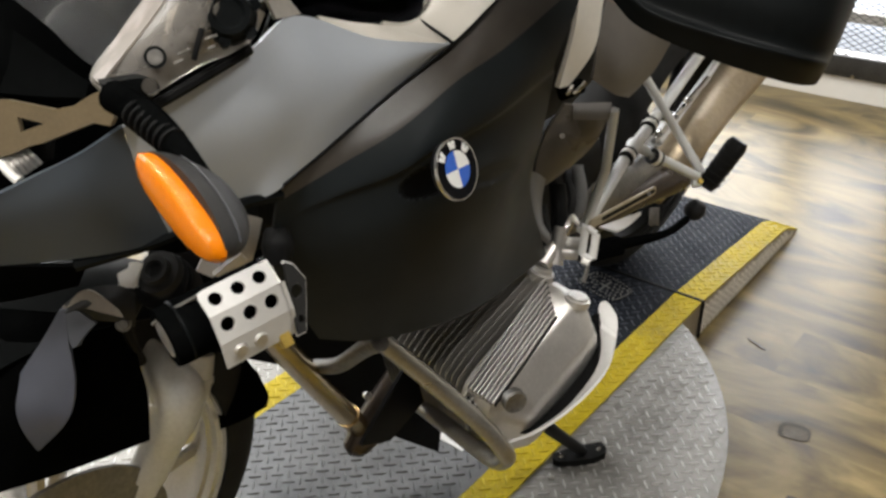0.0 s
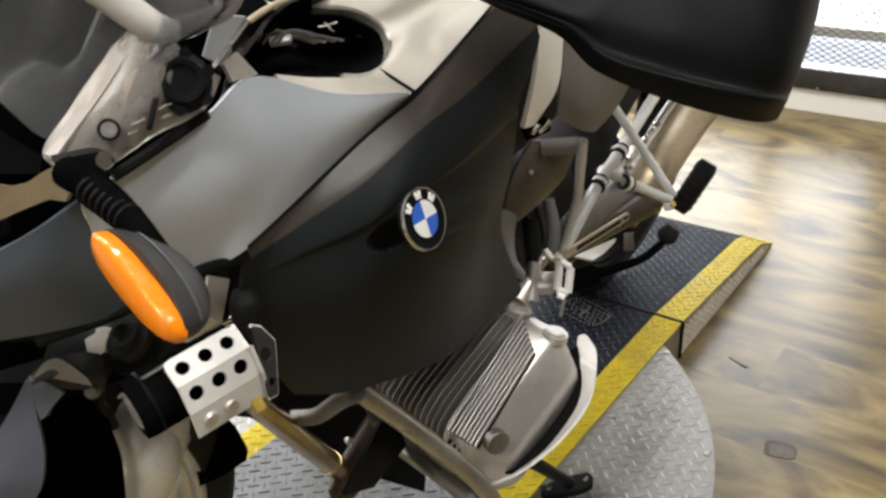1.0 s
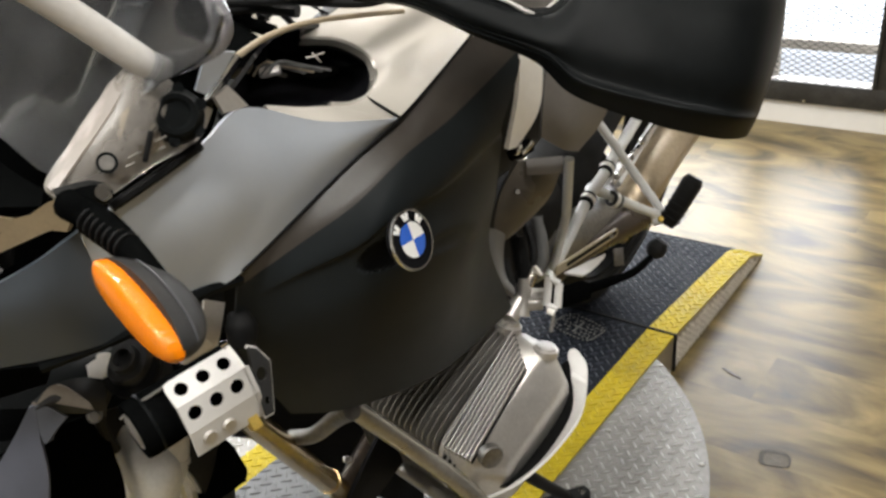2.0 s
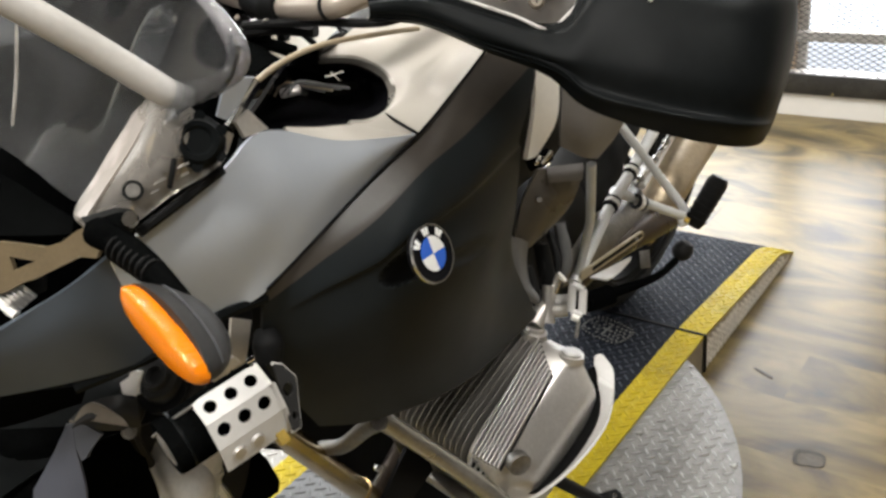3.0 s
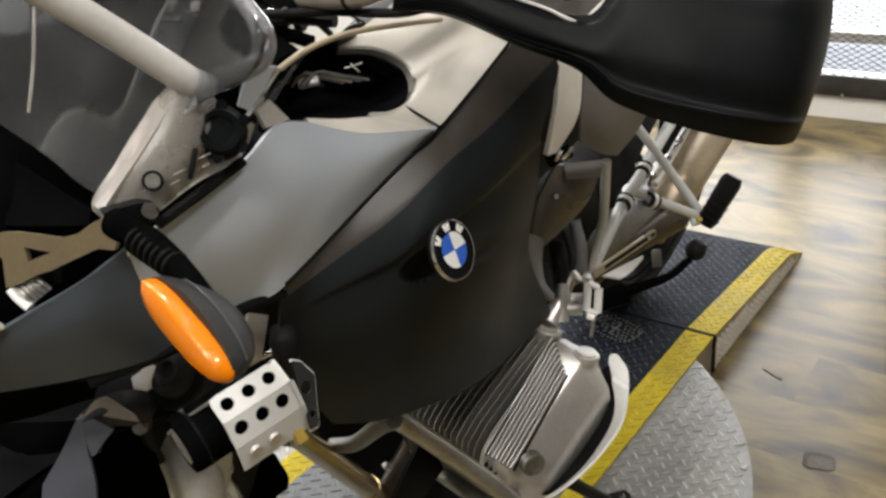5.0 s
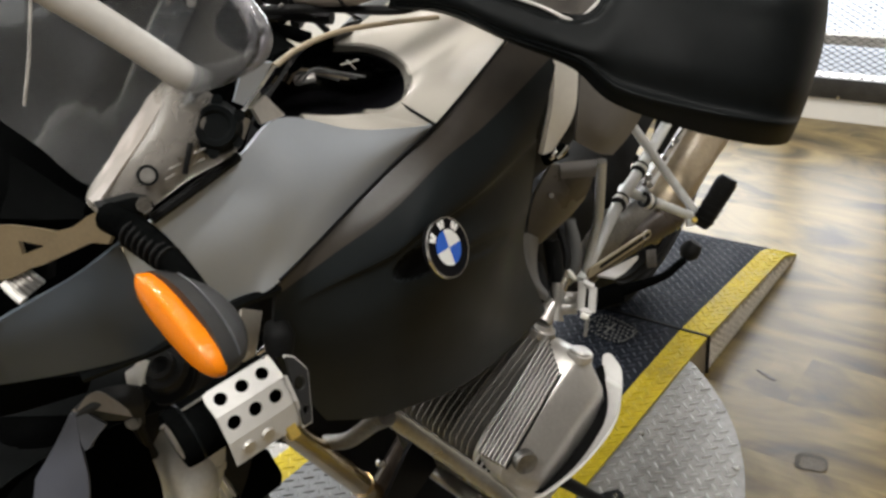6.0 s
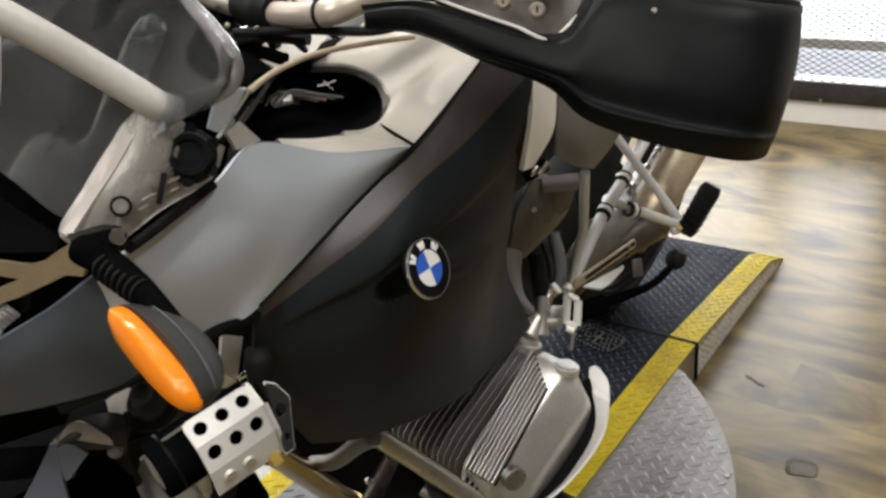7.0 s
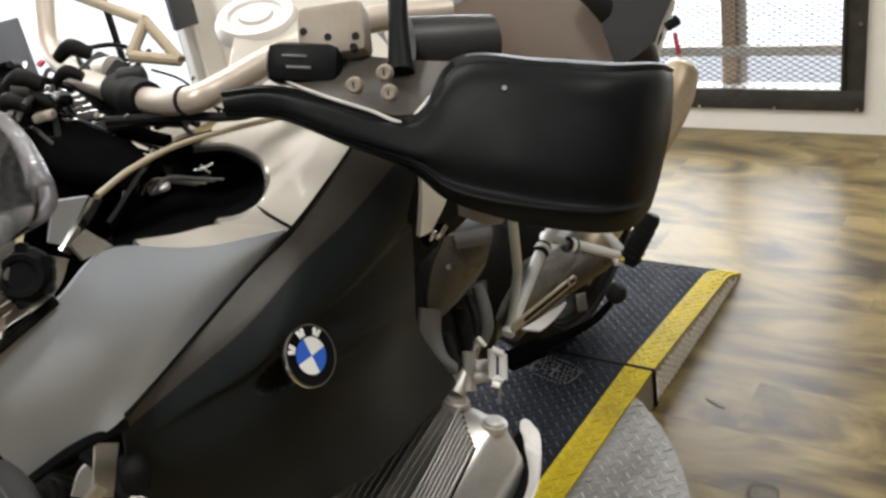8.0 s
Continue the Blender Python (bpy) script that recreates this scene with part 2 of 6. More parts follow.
M_SCREEN = glass_mat("scuffed_clear_plastic", (0.76, 0.78, 0.80), 0.06, 0.035, (0.50, 0.52, 0.55), 5)
M_HAZE = glass_mat("milky_clear_plastic", (0.74, 0.71, 0.67), 0.38, 0.34, (0.56, 0.52, 0.47), 3)
M_LIP = glass_mat("frosted_plastic_edge", (0.78, 0.74, 0.69), 0.5, 0.5, (0.50, 0.45, 0.415), 2)
M_EDGE = glass_mat("clear_plastic_rim", (0.80, 0.79, 0.82), 0.25, 0.22, (0.52, 0.50, 0.53), 3)
M_DAYGLOW = glow_mat("daylight_outside", (0.93, 0.96, 1.0), 1.5)
M_NORTHGLOW = sky_glow_mat("daylight_beyond_mesh", (0.86, 0.91, 1.0), 1.15, 2.3, -0.16, -0.04)


def amber_mat():
    m = bpy.data.materials.new("amber_lens")
    m.use_nodes = True
    b = m.node_tree.nodes["Principled BSDF"]
    b.inputs["Base Color"].default_value = (0.92, 0.245, 0.0, 1)
    b.inputs["Roughness"].default_value = 0.22
    b.inputs["Transmission Weight"].default_value = 0.3
    b.inputs["Coat Weight"].default_value = 0.5
    b.inputs["Coat Roughness"].default_value = 0.03
    b.inputs["Specular IOR Level"].default_value = 0.12
    N, L = m.node_tree.nodes, m.node_tree.links
    wv = N.new("ShaderNodeTexWave")
    wv.inputs["Scale"].default_value = 90
    wv.inputs["Distortion"].default_value = 1.5
    tc = N.new("ShaderNodeTexCoord")
    L.new(tc.outputs["Object"], wv.inputs[0])
    bp = N.new("ShaderNodeBump")
    bp.inputs["Strength"].default_value, bp.inputs["Distance"].default_value = 0.22, 0.001
    L.new(wv.outputs["Fac"], bp.inputs["Height"])
    L.new(bp.outputs[0], b.inputs["Normal"])
    return m


M_AMBER = amber_mat()


def floor_mat():
    """Rustic laminate: streaky grain along the boards, cloudy brown stains, each board a little apart in tone."""
    m = bpy.data.materials.new("rustic_wood_board")
    m.use_nodes = True
    N, L = m.node_tree.nodes, m.node_tree.links
    b = N["Principled BSDF"]
    b.inputs["Specular IOR Level"].default_value = 0.42
    geo = N.new("ShaderNodeNewGeometry")
    info = N.new("ShaderNodeObjectInfo")
    mp = N.new("ShaderNodeMapping")
    mp.inputs["Scale"].default_value = (0.75, 1.45, 1)
    L.new(geo.outputs["Position"], mp.inputs[0])
    off = N.new("ShaderNodeVectorMath")
    off.operation = "ADD"
    sc = N.new("ShaderNodeMath")
    sc.operation = "MULTIPLY"
    sc.inputs[1].default_value = 0.9
    L.new(info.outputs["Random"], sc.inputs[0])
    L.new(mp.outputs[0], off.inputs[0])
    L.new(sc.outputs[0], off.inputs[1])
    big = N.new("ShaderNodeTexNoise")
    big.inputs["Scale"].default_value, big.inputs["Detail"].default_value, big.inputs["Distortion"].default_value = 2.4, 6.0, 2.6
    L.new(off.outputs[0], big.inputs["Vector"])
    mp2 = N.new("ShaderNodeMapping")
    mp2.inputs["Scale"].default_value = (1.4, 9.0, 1)
    L.new(geo.outputs["Position"], mp2.inputs[0])
    fine = N.new("ShaderNodeTexNoise")
    fine.inputs["Scale"].default_value, fine.inputs["Detail"].default_value, fine.inputs["Distortion"].default_value = 5.0, 6.0, 0.6
    L.new(mp2.outputs[0], fine.inputs["Vector"])
    mx = N.new("ShaderNodeMath")
    mx.operation = "MULTIPLY_ADD"
    mx.inputs[1].default_value = 0.17
    L.new(fine.outputs["Fac"], mx.inputs[0])
    L.new(big.outputs["Fac"], mx.inputs[2])
    ramp = N.new("ShaderNodeValToRGB")
    e = ramp.color_ramp.elements
    e[0].position, e[0].color = 0.40, (0.034, 0.023, 0.007, 1)
    e[1].position, e[1].color = 0.78, (0.275, 0.205, 0.080, 1)
    mid = e.new(0.56)
    mid.color = (0.135, 0.096, 0.033, 1)
    L.new(mx.outputs[0], ramp.inputs[0])
    L.new(ramp.outputs[0], b.inputs["Base Color"])
    rr = N.new("ShaderNodeMapRange")
    rr.inputs["To Min"].default_value, rr.inputs["To Max"].default_value = 0.25, 0.42
    L.new(fine.outputs["Fac"], rr.inputs[0])
    L.new(rr.outputs[0], b.inputs["Roughness"])
    bp = N.new("ShaderNodeBump")
    bp.inputs["Strength"].default_value, bp.inputs["Distance"].default_value = 0.12, 0.002
    L.new(fine.outputs["Fac"], bp.inputs["Height"])
    L.new(bp.outputs[0], b.inputs["Normal"])
    return m


M_FLOOR = floor_mat()


# ---- shape helpers ----
def V(p):
    return Vector(p)


def done(bm, angle=35):
    bmesh.ops.recalc_face_normals(bm, faces=bm.faces)
    me = bpy.data.meshes.new("m")
    bm.to_mesh(me)
    bm.free()
    me.polygons.foreach_set("use_smooth", [True] * len(me.polygons))
    me.set_sharp_from_angle(angle=radians(angle))
    return me


def part(name, bm, material, parent=None, label="", angle=35):
    """Links a bmesh, in world places, as one mesh object under a thing or a part."""
    me = done(bm, angle)
    me.name = name
    me.materials.append(material)
    ob = new(name, me)
    if parent:
        ob.parent = parent
        ob.matrix_parent_inverse = Matrix.Translation(-parent.location) if parent.type == "EMPTY" else Matrix.Identity(4)
    if label:
        tagged(ob, label)
    return ob


def thing(name, at, label, category, group="", kind=""):
    e = new(name)
    e.location = at
    e.empty_display_size = 0.1
    return tagged(e, label, category, group, kind)


def spline(pts, n):
    """n places along a smooth curve through pts."""
    pts = [V(p) for p in pts]
    k = len(pts)
    if k == 2:
        return [pts[0].lerp(pts[1], i / (n - 1)) for i in range(n)]
    ext = [2 * pts[0] - pts[1]] + pts + [2 * pts[-1] - pts[-2]]
    out = []
    for i in range(n):
        s = i / (n - 1) * (k - 1)
        j = min(int(s), k - 2)
        u = s - j
        a, b, c, d = ext[j:j + 4]
        out.append(0.5 * (2 * b + (c - a) * u + (2 * a - 5 * b + 4 * c - d) * u * u + (3 * b - a - 3 * c + d) * u ** 3))
    return out


def grid_of(rows, nu, nv):
    lines = [spline(r, nu) for r in rows]
    cols = [spline([l[i] for l in lines], nv) for i in range(nu)]
    return [[cols[i][j] for i in range(nu)] for j in range(nv)]


def tight(pts, n):
    """n places along a curve through unevenly spaced pts, with no overshoot."""
    pts = [V(p) for p in pts]
    ext = [2 * pts[0] - pts[1]] + pts + [2 * pts[-1] - pts[-2]]
    out = []
    for i in range(n):
        s = i / (n - 1) * (len(pts) - 1)
        j = min(int(s), len(pts) - 2)
        p = ext[j:j + 4]
        t = [0.0]
        for a, b in zip(p, p[1:]):
            t.append(t[-1] + max(1e-6, math.sqrt((b - a).length)))
        u = t[1] + (s - j) * (t[2] - t[1])
        mixed = lambda a, b, ta, tb: a * ((tb - u) / (tb - ta)) + b * ((u - ta) / (tb - ta))
        a1, a2, a3 = (mixed(p[k], p[k + 1], t[k], t[k + 1]) for k in range(3))
        b1, b2 = mixed(a1, a2, t[0], t[2]), mixed(a2, a3, t[1], t[3])
        out.append(mixed(b1, b2, t[1], t[2]))
    return out


def sheet(rows, nu=18, nv=14, thick=0.004, away=(-1, 0.3, -0.2), bm=None, shape=None, crisp=False):
    """A smooth skin through a small cage of places, with thickness on the side that points away."""
    if crisp:
        lines = [spline(r, nu) for r in rows]
        cols = [tight([l[i] for l in lines], nv) for i in range(nu)]
        g = [[cols[i][j] for i in range(nu)] for j in range(nv)]
    else:
        g = grid_of(rows, nu, nv)
    if shape:
        g = [[shape(p) for p in r] for r in g]
    bm = bm or bmesh.new()
    away = V(away)
    nor = []
    for j in range(nv):
        line = []
        for i in range(nu):
            du = g[j][min(i + 1, nu - 1)] - g[j][max(i - 1, 0)]
            dv = g[min(j + 1, nv - 1)][i] - g[max(j - 1, 0)][i]
            n = du.cross(dv)
            n = n.normalized() if n.length > 1e-9 else away.normalized()
            line.append(n if n.dot(away) > 0 else -n)
        nor.append(line)
    a = [[bm.verts.new(g[j][i]) for i in range(nu)] for j in range(nv)]
    b = [[bm.verts.new(g[j][i] + nor[j][i] * thick) for i in range(nu)] for j in range(nv)]
    for j in range(nv - 1):
        for i in range(nu - 1):
            bm.faces.new((a[j][i], a[j][i + 1], a[j + 1][i + 1], a[j + 1][i]))
            bm.faces.new((b[j][i], b[j + 1][i], b[j + 1][i + 1], b[j][i + 1]))
    ring = [(0, i) for i in range(nu)] + [(j, nu - 1) for j in range(1, nv)] + [(nv - 1, i) for i in range(nu - 2, -1, -1)] + [(j, 0) for j in range(nv - 2, 0, -1)]
    for k in range(len(ring)):
        p, q = ring[k], ring[(k + 1) % len(ring)]
        bm.faces.new((a[p[0]][p[1]], b[p[0]][p[1]], b[q[0]][q[1]], a[q[0]][q[1]]))
    return bm


def tube(pts, r, n=12, samples=0, bm=None, flat=1.0):
    """A swept round bar through pts; r is one radius or one for each place."""
    bm = bm or bmesh.new()
    samples = samples or (len(pts) - 1) * 7 + 1
    line = spline(pts, samples) if len(pts) > 2 else [V(pts[0]), V(pts[1])]
    samples = len(line)
    rs = r if isinstance(r, (list, tuple)) else [r] * len(pts)
    up = V((0.13, 0.21, 0.97))
    rings = []
    for k, p in enumerate(line):
        d = (line[min(k + 1, samples - 1)] - line[max(k - 1, 0)]).normalized()
        up = (up - d * up.dot(d))
        up = up.normalized() if up.length > 1e-4 else d.orthogonal().normalized()
        side = d.cross(up)
        s = k / (samples - 1) * (len(rs) - 1)
        j = min(int(s), len(rs) - 2)
        rad = rs[j] + (rs[j + 1] - rs[j]) * (s - j)
        rings.append([bm.verts.new(p + rad * (math.cos(2 * math.pi * i / n) * up + flat * math.sin(2 * math.pi * i / n) * side)) for i in range(n)])
    for k in range(samples - 1):
        for i in range(n):
            bm.faces.new((rings[k][i], rings[k][(i + 1) % n], rings[k + 1][(i + 1) % n], rings[k + 1][i]))
    bm.faces.new(rings[0][::-1])
    bm.faces.new(rings[-1])
    return bm


def orient(o, z, x=(0, 1, 0)):
    """A pose at o whose z points along z and whose x lies near x."""
    z = V(z).normalized()
    x = V(x)
    x = (x - z * x.dot(z)).normalized()
    y = z.cross(x)
    m = Matrix((x, y, z)).transposed().to_4x4()
    m.translation = V(o)
    return m


def lathe(profile, m, n=24, bm=None, sx=1.0, sy=1.0):
    """A turned shape: (radius, height) pairs about the z of the pose m."""
    bm = bm or bmesh.new()
    rings = []
    for r, h in profile:
        if r < 1e-6:
            rings.append([bm.verts.new(m @ V((0, 0, h)))])
        else:
            rings.append([bm.verts.new(m @ V((sx * r * math.cos(2 * math.pi * i / n), sy * r * math.sin(2 * math.pi * i / n), h))) for i in range(n)])
    for a, b in zip(rings, rings[1:]):
        for i in range(n):
            f = [a[i % len(a)], a[(i + 1) % len(a)], b[(i + 1) % len(b)], b[i % len(b)]]
            f = list(dict.fromkeys(f))
            if len(f) > 2:
                bm.faces.new(f)
    for end in (rings[0], rings[-1]):
        if len(end) > 2 and profile[0] != profile[-1]:
            bm.faces.new(end)
    return bm


def box(m, sx, sy, sz, bevel=0.002, bm=None, seg=2):
    """A block with rounded edges, centred on the pose m."""
    own = bmesh.new()
    bmesh.ops.create_cube(own, size=1, matrix=Matrix.Diagonal((sx, sy, sz, 1)))
    if bevel:
        bmesh.ops.bevel(own, geom=own.edges[:], offset=bevel, segments=seg, affect="EDGES", profile=0.5)
    own.transform(m)
    if bm is None:
        return own
    tmp = bpy.data.meshes.new("t")
    own.to_mesh(tmp)
    own.free()
    bm.from_mesh(tmp)
    bpy.data.meshes.remove(tmp)
    return bm


def slab(outline, z0, z1, bm=None):
    """An upright prism over a plan outline."""
    bm = bm or bmesh.new()
    lo = [bm.verts.new((x, y, z0)) for x, y in outline]
    hi = [bm.verts.new((x, y, z1)) for x, y in outline]
    n = len(outline)
    bm.faces.new(lo[::-1])
    bm.faces.new(hi)
    for i in range(n):
        bm.faces.new((lo[i], lo[(i + 1) % n], hi[(i + 1) % n], hi[i]))
    return bm


def plate(outline, holes, m, thick=0.003):
    """A flat plate with cut-outs: outlines in the plane of the pose m."""
    bm = bmesh.new()
    for loop in (outline, *holes):
        vs = [bm.verts.new((u, v, 0)) for u, v in loop]
        for i in range(len(vs)):
            bm.edges.new((vs[i], vs[(i + 1) % len(vs)]))
    bmesh.ops.triangle_fill(bm, use_beauty=True, use_dissolve=False, edges=bm.edges[:])
    out = bmesh.ops.extrude_face_region(bm, geom=bm.faces[:])
    bmesh.ops.translate(bm, verts=[g for g in out["geom"] if isinstance(g, bmesh.types.BMVert)], vec=(0, 0, -thick))
    bm.transform(m)
    return bm


def ring_of(u, v, r, n=14):
    return [(u + r * math.cos(2 * math.pi * i / n), v + r * math.sin(2 * math.pi * i / n)) for i in range(n)]


def rounded(sections, n=32, power=3.0, bm=None):
    """A loft of rounded-square sections: each is (pose, half width, half height)."""
    bm = bm or bmesh.new()
    rings = []
    for m, hx, hy in sections:
        ring = []
        for i in range(n):
            a = 2 * math.pi * i / n
            c, s = math.cos(a), math.sin(a)
            k = (abs(c) ** power + abs(s) ** power) ** (-1 / power)
            ring.append(bm.verts.new(m @ V((hx * k * c, hy * k * s, 0))))
        rings.append(ring)
    for a, b in zip(rings, rings[1:]):
        for i in range(n):
            bm.faces.new((a[i], a[(i + 1) % n], b[(i + 1) % n], b[i]))
    bm.faces.new(rings[0][::-1])
    bm.faces.new(rings[-1])
    return bm


# ---- room ----
X0, X1, Y0, Y1, H = -3.0, 3.0, -3.0, 3.04, 3.0
tagged(part("floor", box(pose(0, 0.02, -0.06), 6.4, 6.5, 0.09, 0), M_DIRT), "wooden laminate floor with a low shine", "floor", kind="structure")
FLOOR = bpy.data.objects["floor"]


def wall(name, spans, label, material=M_WALL):
    bm = bmesh.new()
    for a, b in spans:
        c = (V(a) + V(b)) / 2
        d = V(b) - V(a)
        box(pose(*c), abs(d.x), abs(d.y), abs(d.z), 0, bm)
    return tagged(part(name, bm, material), label, "wall", kind="structure")


OX0, OX1, OZ0, OZ1 = -1.75, 0.36, 0.15, 2.15
wall("wall_north", [((X0 - 0.15, Y1, 0), (OX0, Y1 + 0.15, H)), ((OX1, Y1, 0), (X1 + 0.15, Y1 + 0.15, H)), ((OX0, Y1, 0), (OX1, Y1 + 0.15, OZ0)), ((OX0, Y1, OZ1), (OX1, Y1 + 0.15, H))], "white painted wall with a barred opening")
WY0, WY1, WZ0, WZ1 = -0.6, 2.9, 0.12, 2.5
wall("wall_west", [((X0 - 0.15, Y0, 0), (X0, WY0, H)), ((X0 - 0.15, WY1, 0), (X0, Y1, H)), ((X0 - 0.15, WY0, 0), (X0, WY1, WZ0)), ((X0 - 0.15, WY0, WZ1), (X0, WY1, H))], "white painted wall with a large bright window")
# unseen east and south walls, tones chosen to shape light on the bike
wall("wall_east", [((X1, Y0, 0), (X1 + 0.15, Y1, H))], "plain unseen wall, dark to dull the bike's reflections", M_EASTWALL)
wall("wall_south", [((X0 - 0.15, Y0 - 0.15, 0), (X1 + 0.15, Y0, H))], "plain unseen wall, grey to bounce light on the bike", M_DARKWALL)
tagged(part("ceiling", box(pose(0, 0.02, H + 0.05), 6.4, 6.5, 0.1, 0), M_CEIL), "plain white ceiling", "ceiling", kind="structure")
# daylight behind the openings
tagged(part("backdrop", box(pose(-0.7, Y1 + 1.6, 1.4), 6.0, 0.02, 4.0, 0), M_NORTHGLOW), "bright daylight beyond the steel mesh", "backdrop", kind="structure")
tagged(part("backdrop", box(pose(X0 - 1.6, 0.5, 1.5), 0.02, 7.0, 4.0, 0), M_DAYGLOW), "bright daylight beyond the window", "backdrop", kind="structure")

# west window: frame with bars
win = thing("window_1", (X0 - 0.06, 0.5, WZ0), "large bright window in a white frame", "window", kind="structure")
for y in (WY0 + 0.03, (WY0 + WY1) / 2, WY1 - 0.03):
    part("window_frame", box(pose(X0 - 0.06, y, (WZ0 + WZ1) / 2), 0.06, 0.06, WZ1 - WZ0, 0.004), M_WHITE, win)
for z in (WZ0 + 0.03, WZ1 - 0.03):
    part("window_frame", box(pose(X0 - 0.06, (WY0 + WY1) / 2, z), 0.055, WY1 - WY0 - 0.12, 0.06, 0.004), M_WHITE, win)

# steel mesh screen in the north wall
screen = thing("mesh_screen", (-0.7, Y1, 0.09), "black steel frame holding a dark expanded metal mesh", "screen")
FX0, FX1, FZ0, FZ1 = -1.83, 0.43, 0.095, 2.23
for z in (FZ0 + 0.04, FZ1 - 0.04):
    part("frame_bar", box(pose((FX0 + FX1) / 2, Y1 - 0.011, z), FX1 - FX0, 0.02, 0.08, 0.002), M_FRAME, screen)
for x in (FX0 + 0.04, FX1 - 0.04):
    part("frame_bar", box(pose(x, Y1 - 0.0112, (FZ0 + FZ1) / 2), 0.08, 0.02, FZ1 - FZ0 - 0.161, 0.002), M_FRAME, screen)
    part("frame_lip", box(pose(x + (0.033 if x < 0 else -0.033), Y1 - 0.028, (FZ0 + FZ1) / 2), 0.012, 0.014, FZ1 - FZ0 - 0.17, 0.002), M_FRAME, screen)
bolt_me = done(lathe([(0, 0.006), (0.007, 0.005), (0.0085, 0.0), (0.0085, -0.002)], Matrix.Identity(4), 10))
bolt_me.materials.append(M_CHROME)
BOLTS = [(0.41 - 0.297 * k, 0.103) for k in range(7)] + [(0.41, 0.103 + 0.32 * k) for k in range(1, 7)]
for x, z in BOLTS:
    b = new("bolt", bolt_me)
    b.parent, b.matrix_parent_inverse = screen, Matrix.Translation(-screen.location)
    b.matrix_basis = orient((x, Y1 - 0.0215, z), (0, -1, 0), (1, 0, 0))
# expanded metal: zigzag strands, each a thin twisted strip
CW, CH = 0.039, 0.01115
bm = bmesh.new()
for r in range(int((FZ1 - FZ0 - 0.14) / CH) + 1):
    z = FZ0 + 0.075 + r * CH
    prev = None
    for c in range(int((OX1 - OX0) / CW * 2) + 1):
        x = OX0 + c * CW / 2
        up = CH / 2 * (1 if (c + r) % 2 else -1) * 0.86
        ring = [bm.verts.new((x, Y1 + 0.012 + dy, z + up + dz)) for dy, dz in ((-0.0020, -0.0009), (0.0, -0.0016), (0.0020, 0.0009), (0.0, 0.0016))]
        if prev:
            for k in range(4):
                bm.faces.new((prev[k], prev[(k + 1) % 4], ring[(k + 1) % 4], ring[k]))
        prev = ring
part("expanded_mesh", bm, M_MESH, screen, "dark diamond-pattern expanded metal")
part("back_post", box(pose(-0.107, Y1 + 0.145, 1.15), 0.055, 0.05, 2.0, 0.004), M_WOODBAR, screen, "brown upright post behind the mesh")
# grey strip added for the post's shaded part, shade put into its colour
part("back_post", box(pose(-0.060, Y1 + 0.155, 1.15), 0.038, 0.03, 2.0, 0.004), M_POST, screen, "grey strip for the shaded part of the wooden post")
part("back_rail", box(pose(-0.7, Y1 + 0.135, 0.288), 2.1, 0.04, 0.04, 0.004), M_POST, screen, "grey rail behind the mesh")

# strip light housings
for k, (x, y) in enumerate(STRIPS):
    sl = thing("strip_light", (x, y, H), "slim white ceiling strip light, lit", "light", "ceiling strip lights")
    part("housing", box(pose(x, y, H - 0.03), 0.16, 1.26, 0.06, 0.006), M_WHITE, sl)

# ---- turntable and ramp ----
TX0, TX1, TZ = -0.235, 0.33, 0.10
HY, RY, FY = 1.2, 1.857, -0.75


def ramp_z(y):
    if y < HY:
        return TZ
    s = (y - HY) / (RY - HY)
    return TZ - 0.052 * s - 0.039 * max(0.0, (s - 0.84) / 0.16)


def lugs(inside, zed, pitch=0.0198, length=0.0245, seed=1):
    """Raised tread lugs at plus and minus 45 degrees."""
    rnd = random.Random(seed)
    bm = bmesh.new()
    c45 = math.sqrt(0.5)
    for i in range(-130, 130):
        for j in range(-130, 130):
            u, v = i * pitch, j * pitch
            x, y = (u - v) * c45 + 0.05, (u + v) * c45 + 0.55
            if not inside(x, y):
                continue
            d = V((c45, c45)) if (i + j) % 2 else V((-c45, c45))
            p = V((-d.y, d.x))
            L, W, h = length / 2 * rnd.uniform(0.93, 1.05), 0.0021, 0.0020 * rnd.uniform(0.75, 1.1)
            base = [(V((x, y)) + a * L * d + b * W * p) for a, b in ((-1, 0), (-0.45, -1), (0.45, -1), (1, 0), (0.45, 1), (-0.45, 1))]
            top = [(V((x, y)) + a * L * 0.72 * d + b * W * 0.42 * p) for a, b in ((-1, 0), (-0.45, -1), (0.45, -1), (1, 0), (0.45, 1), (-0.45, 1))]
            lo = [bm.verts.new((q.x, q.y, zed(q.y) - 0.0003)) for q in base]
            hi = [bm.verts.new((q.x, q.y, zed(q.y) + h)) for q in top]
            bm.faces.new(hi)
            for k in range(6):
                bm.faces.new((lo[k], lo[(k + 1) % 6], hi[(k + 1) % 6], hi[k]))
    return bm


def band(x0, x1, y0, y1, n, drop=0.006, lift=0.0):
    """A strip of plate along y that follows the ramp."""
    bm = bmesh.new()
    rows = []
    for k in range(n + 1):
        y = y0 + (y1 - y0) * k / n
        z = ramp_z(y) + lift
        rows.append([bm.verts.new(q) for q in ((x0, y, z), (x1, y, z), (x1, y, z - drop), (x0, y, z - drop))])
    for a, b in zip(rows, rows[1:]):
        for i in range(4):
            bm.faces.new((a[i], a[(i + 1) % 4], b[(i + 1) % 4], b[i]))
    bm.faces.new(rows[0])
    bm.faces.new(rows[-1][::-1])
    return bm


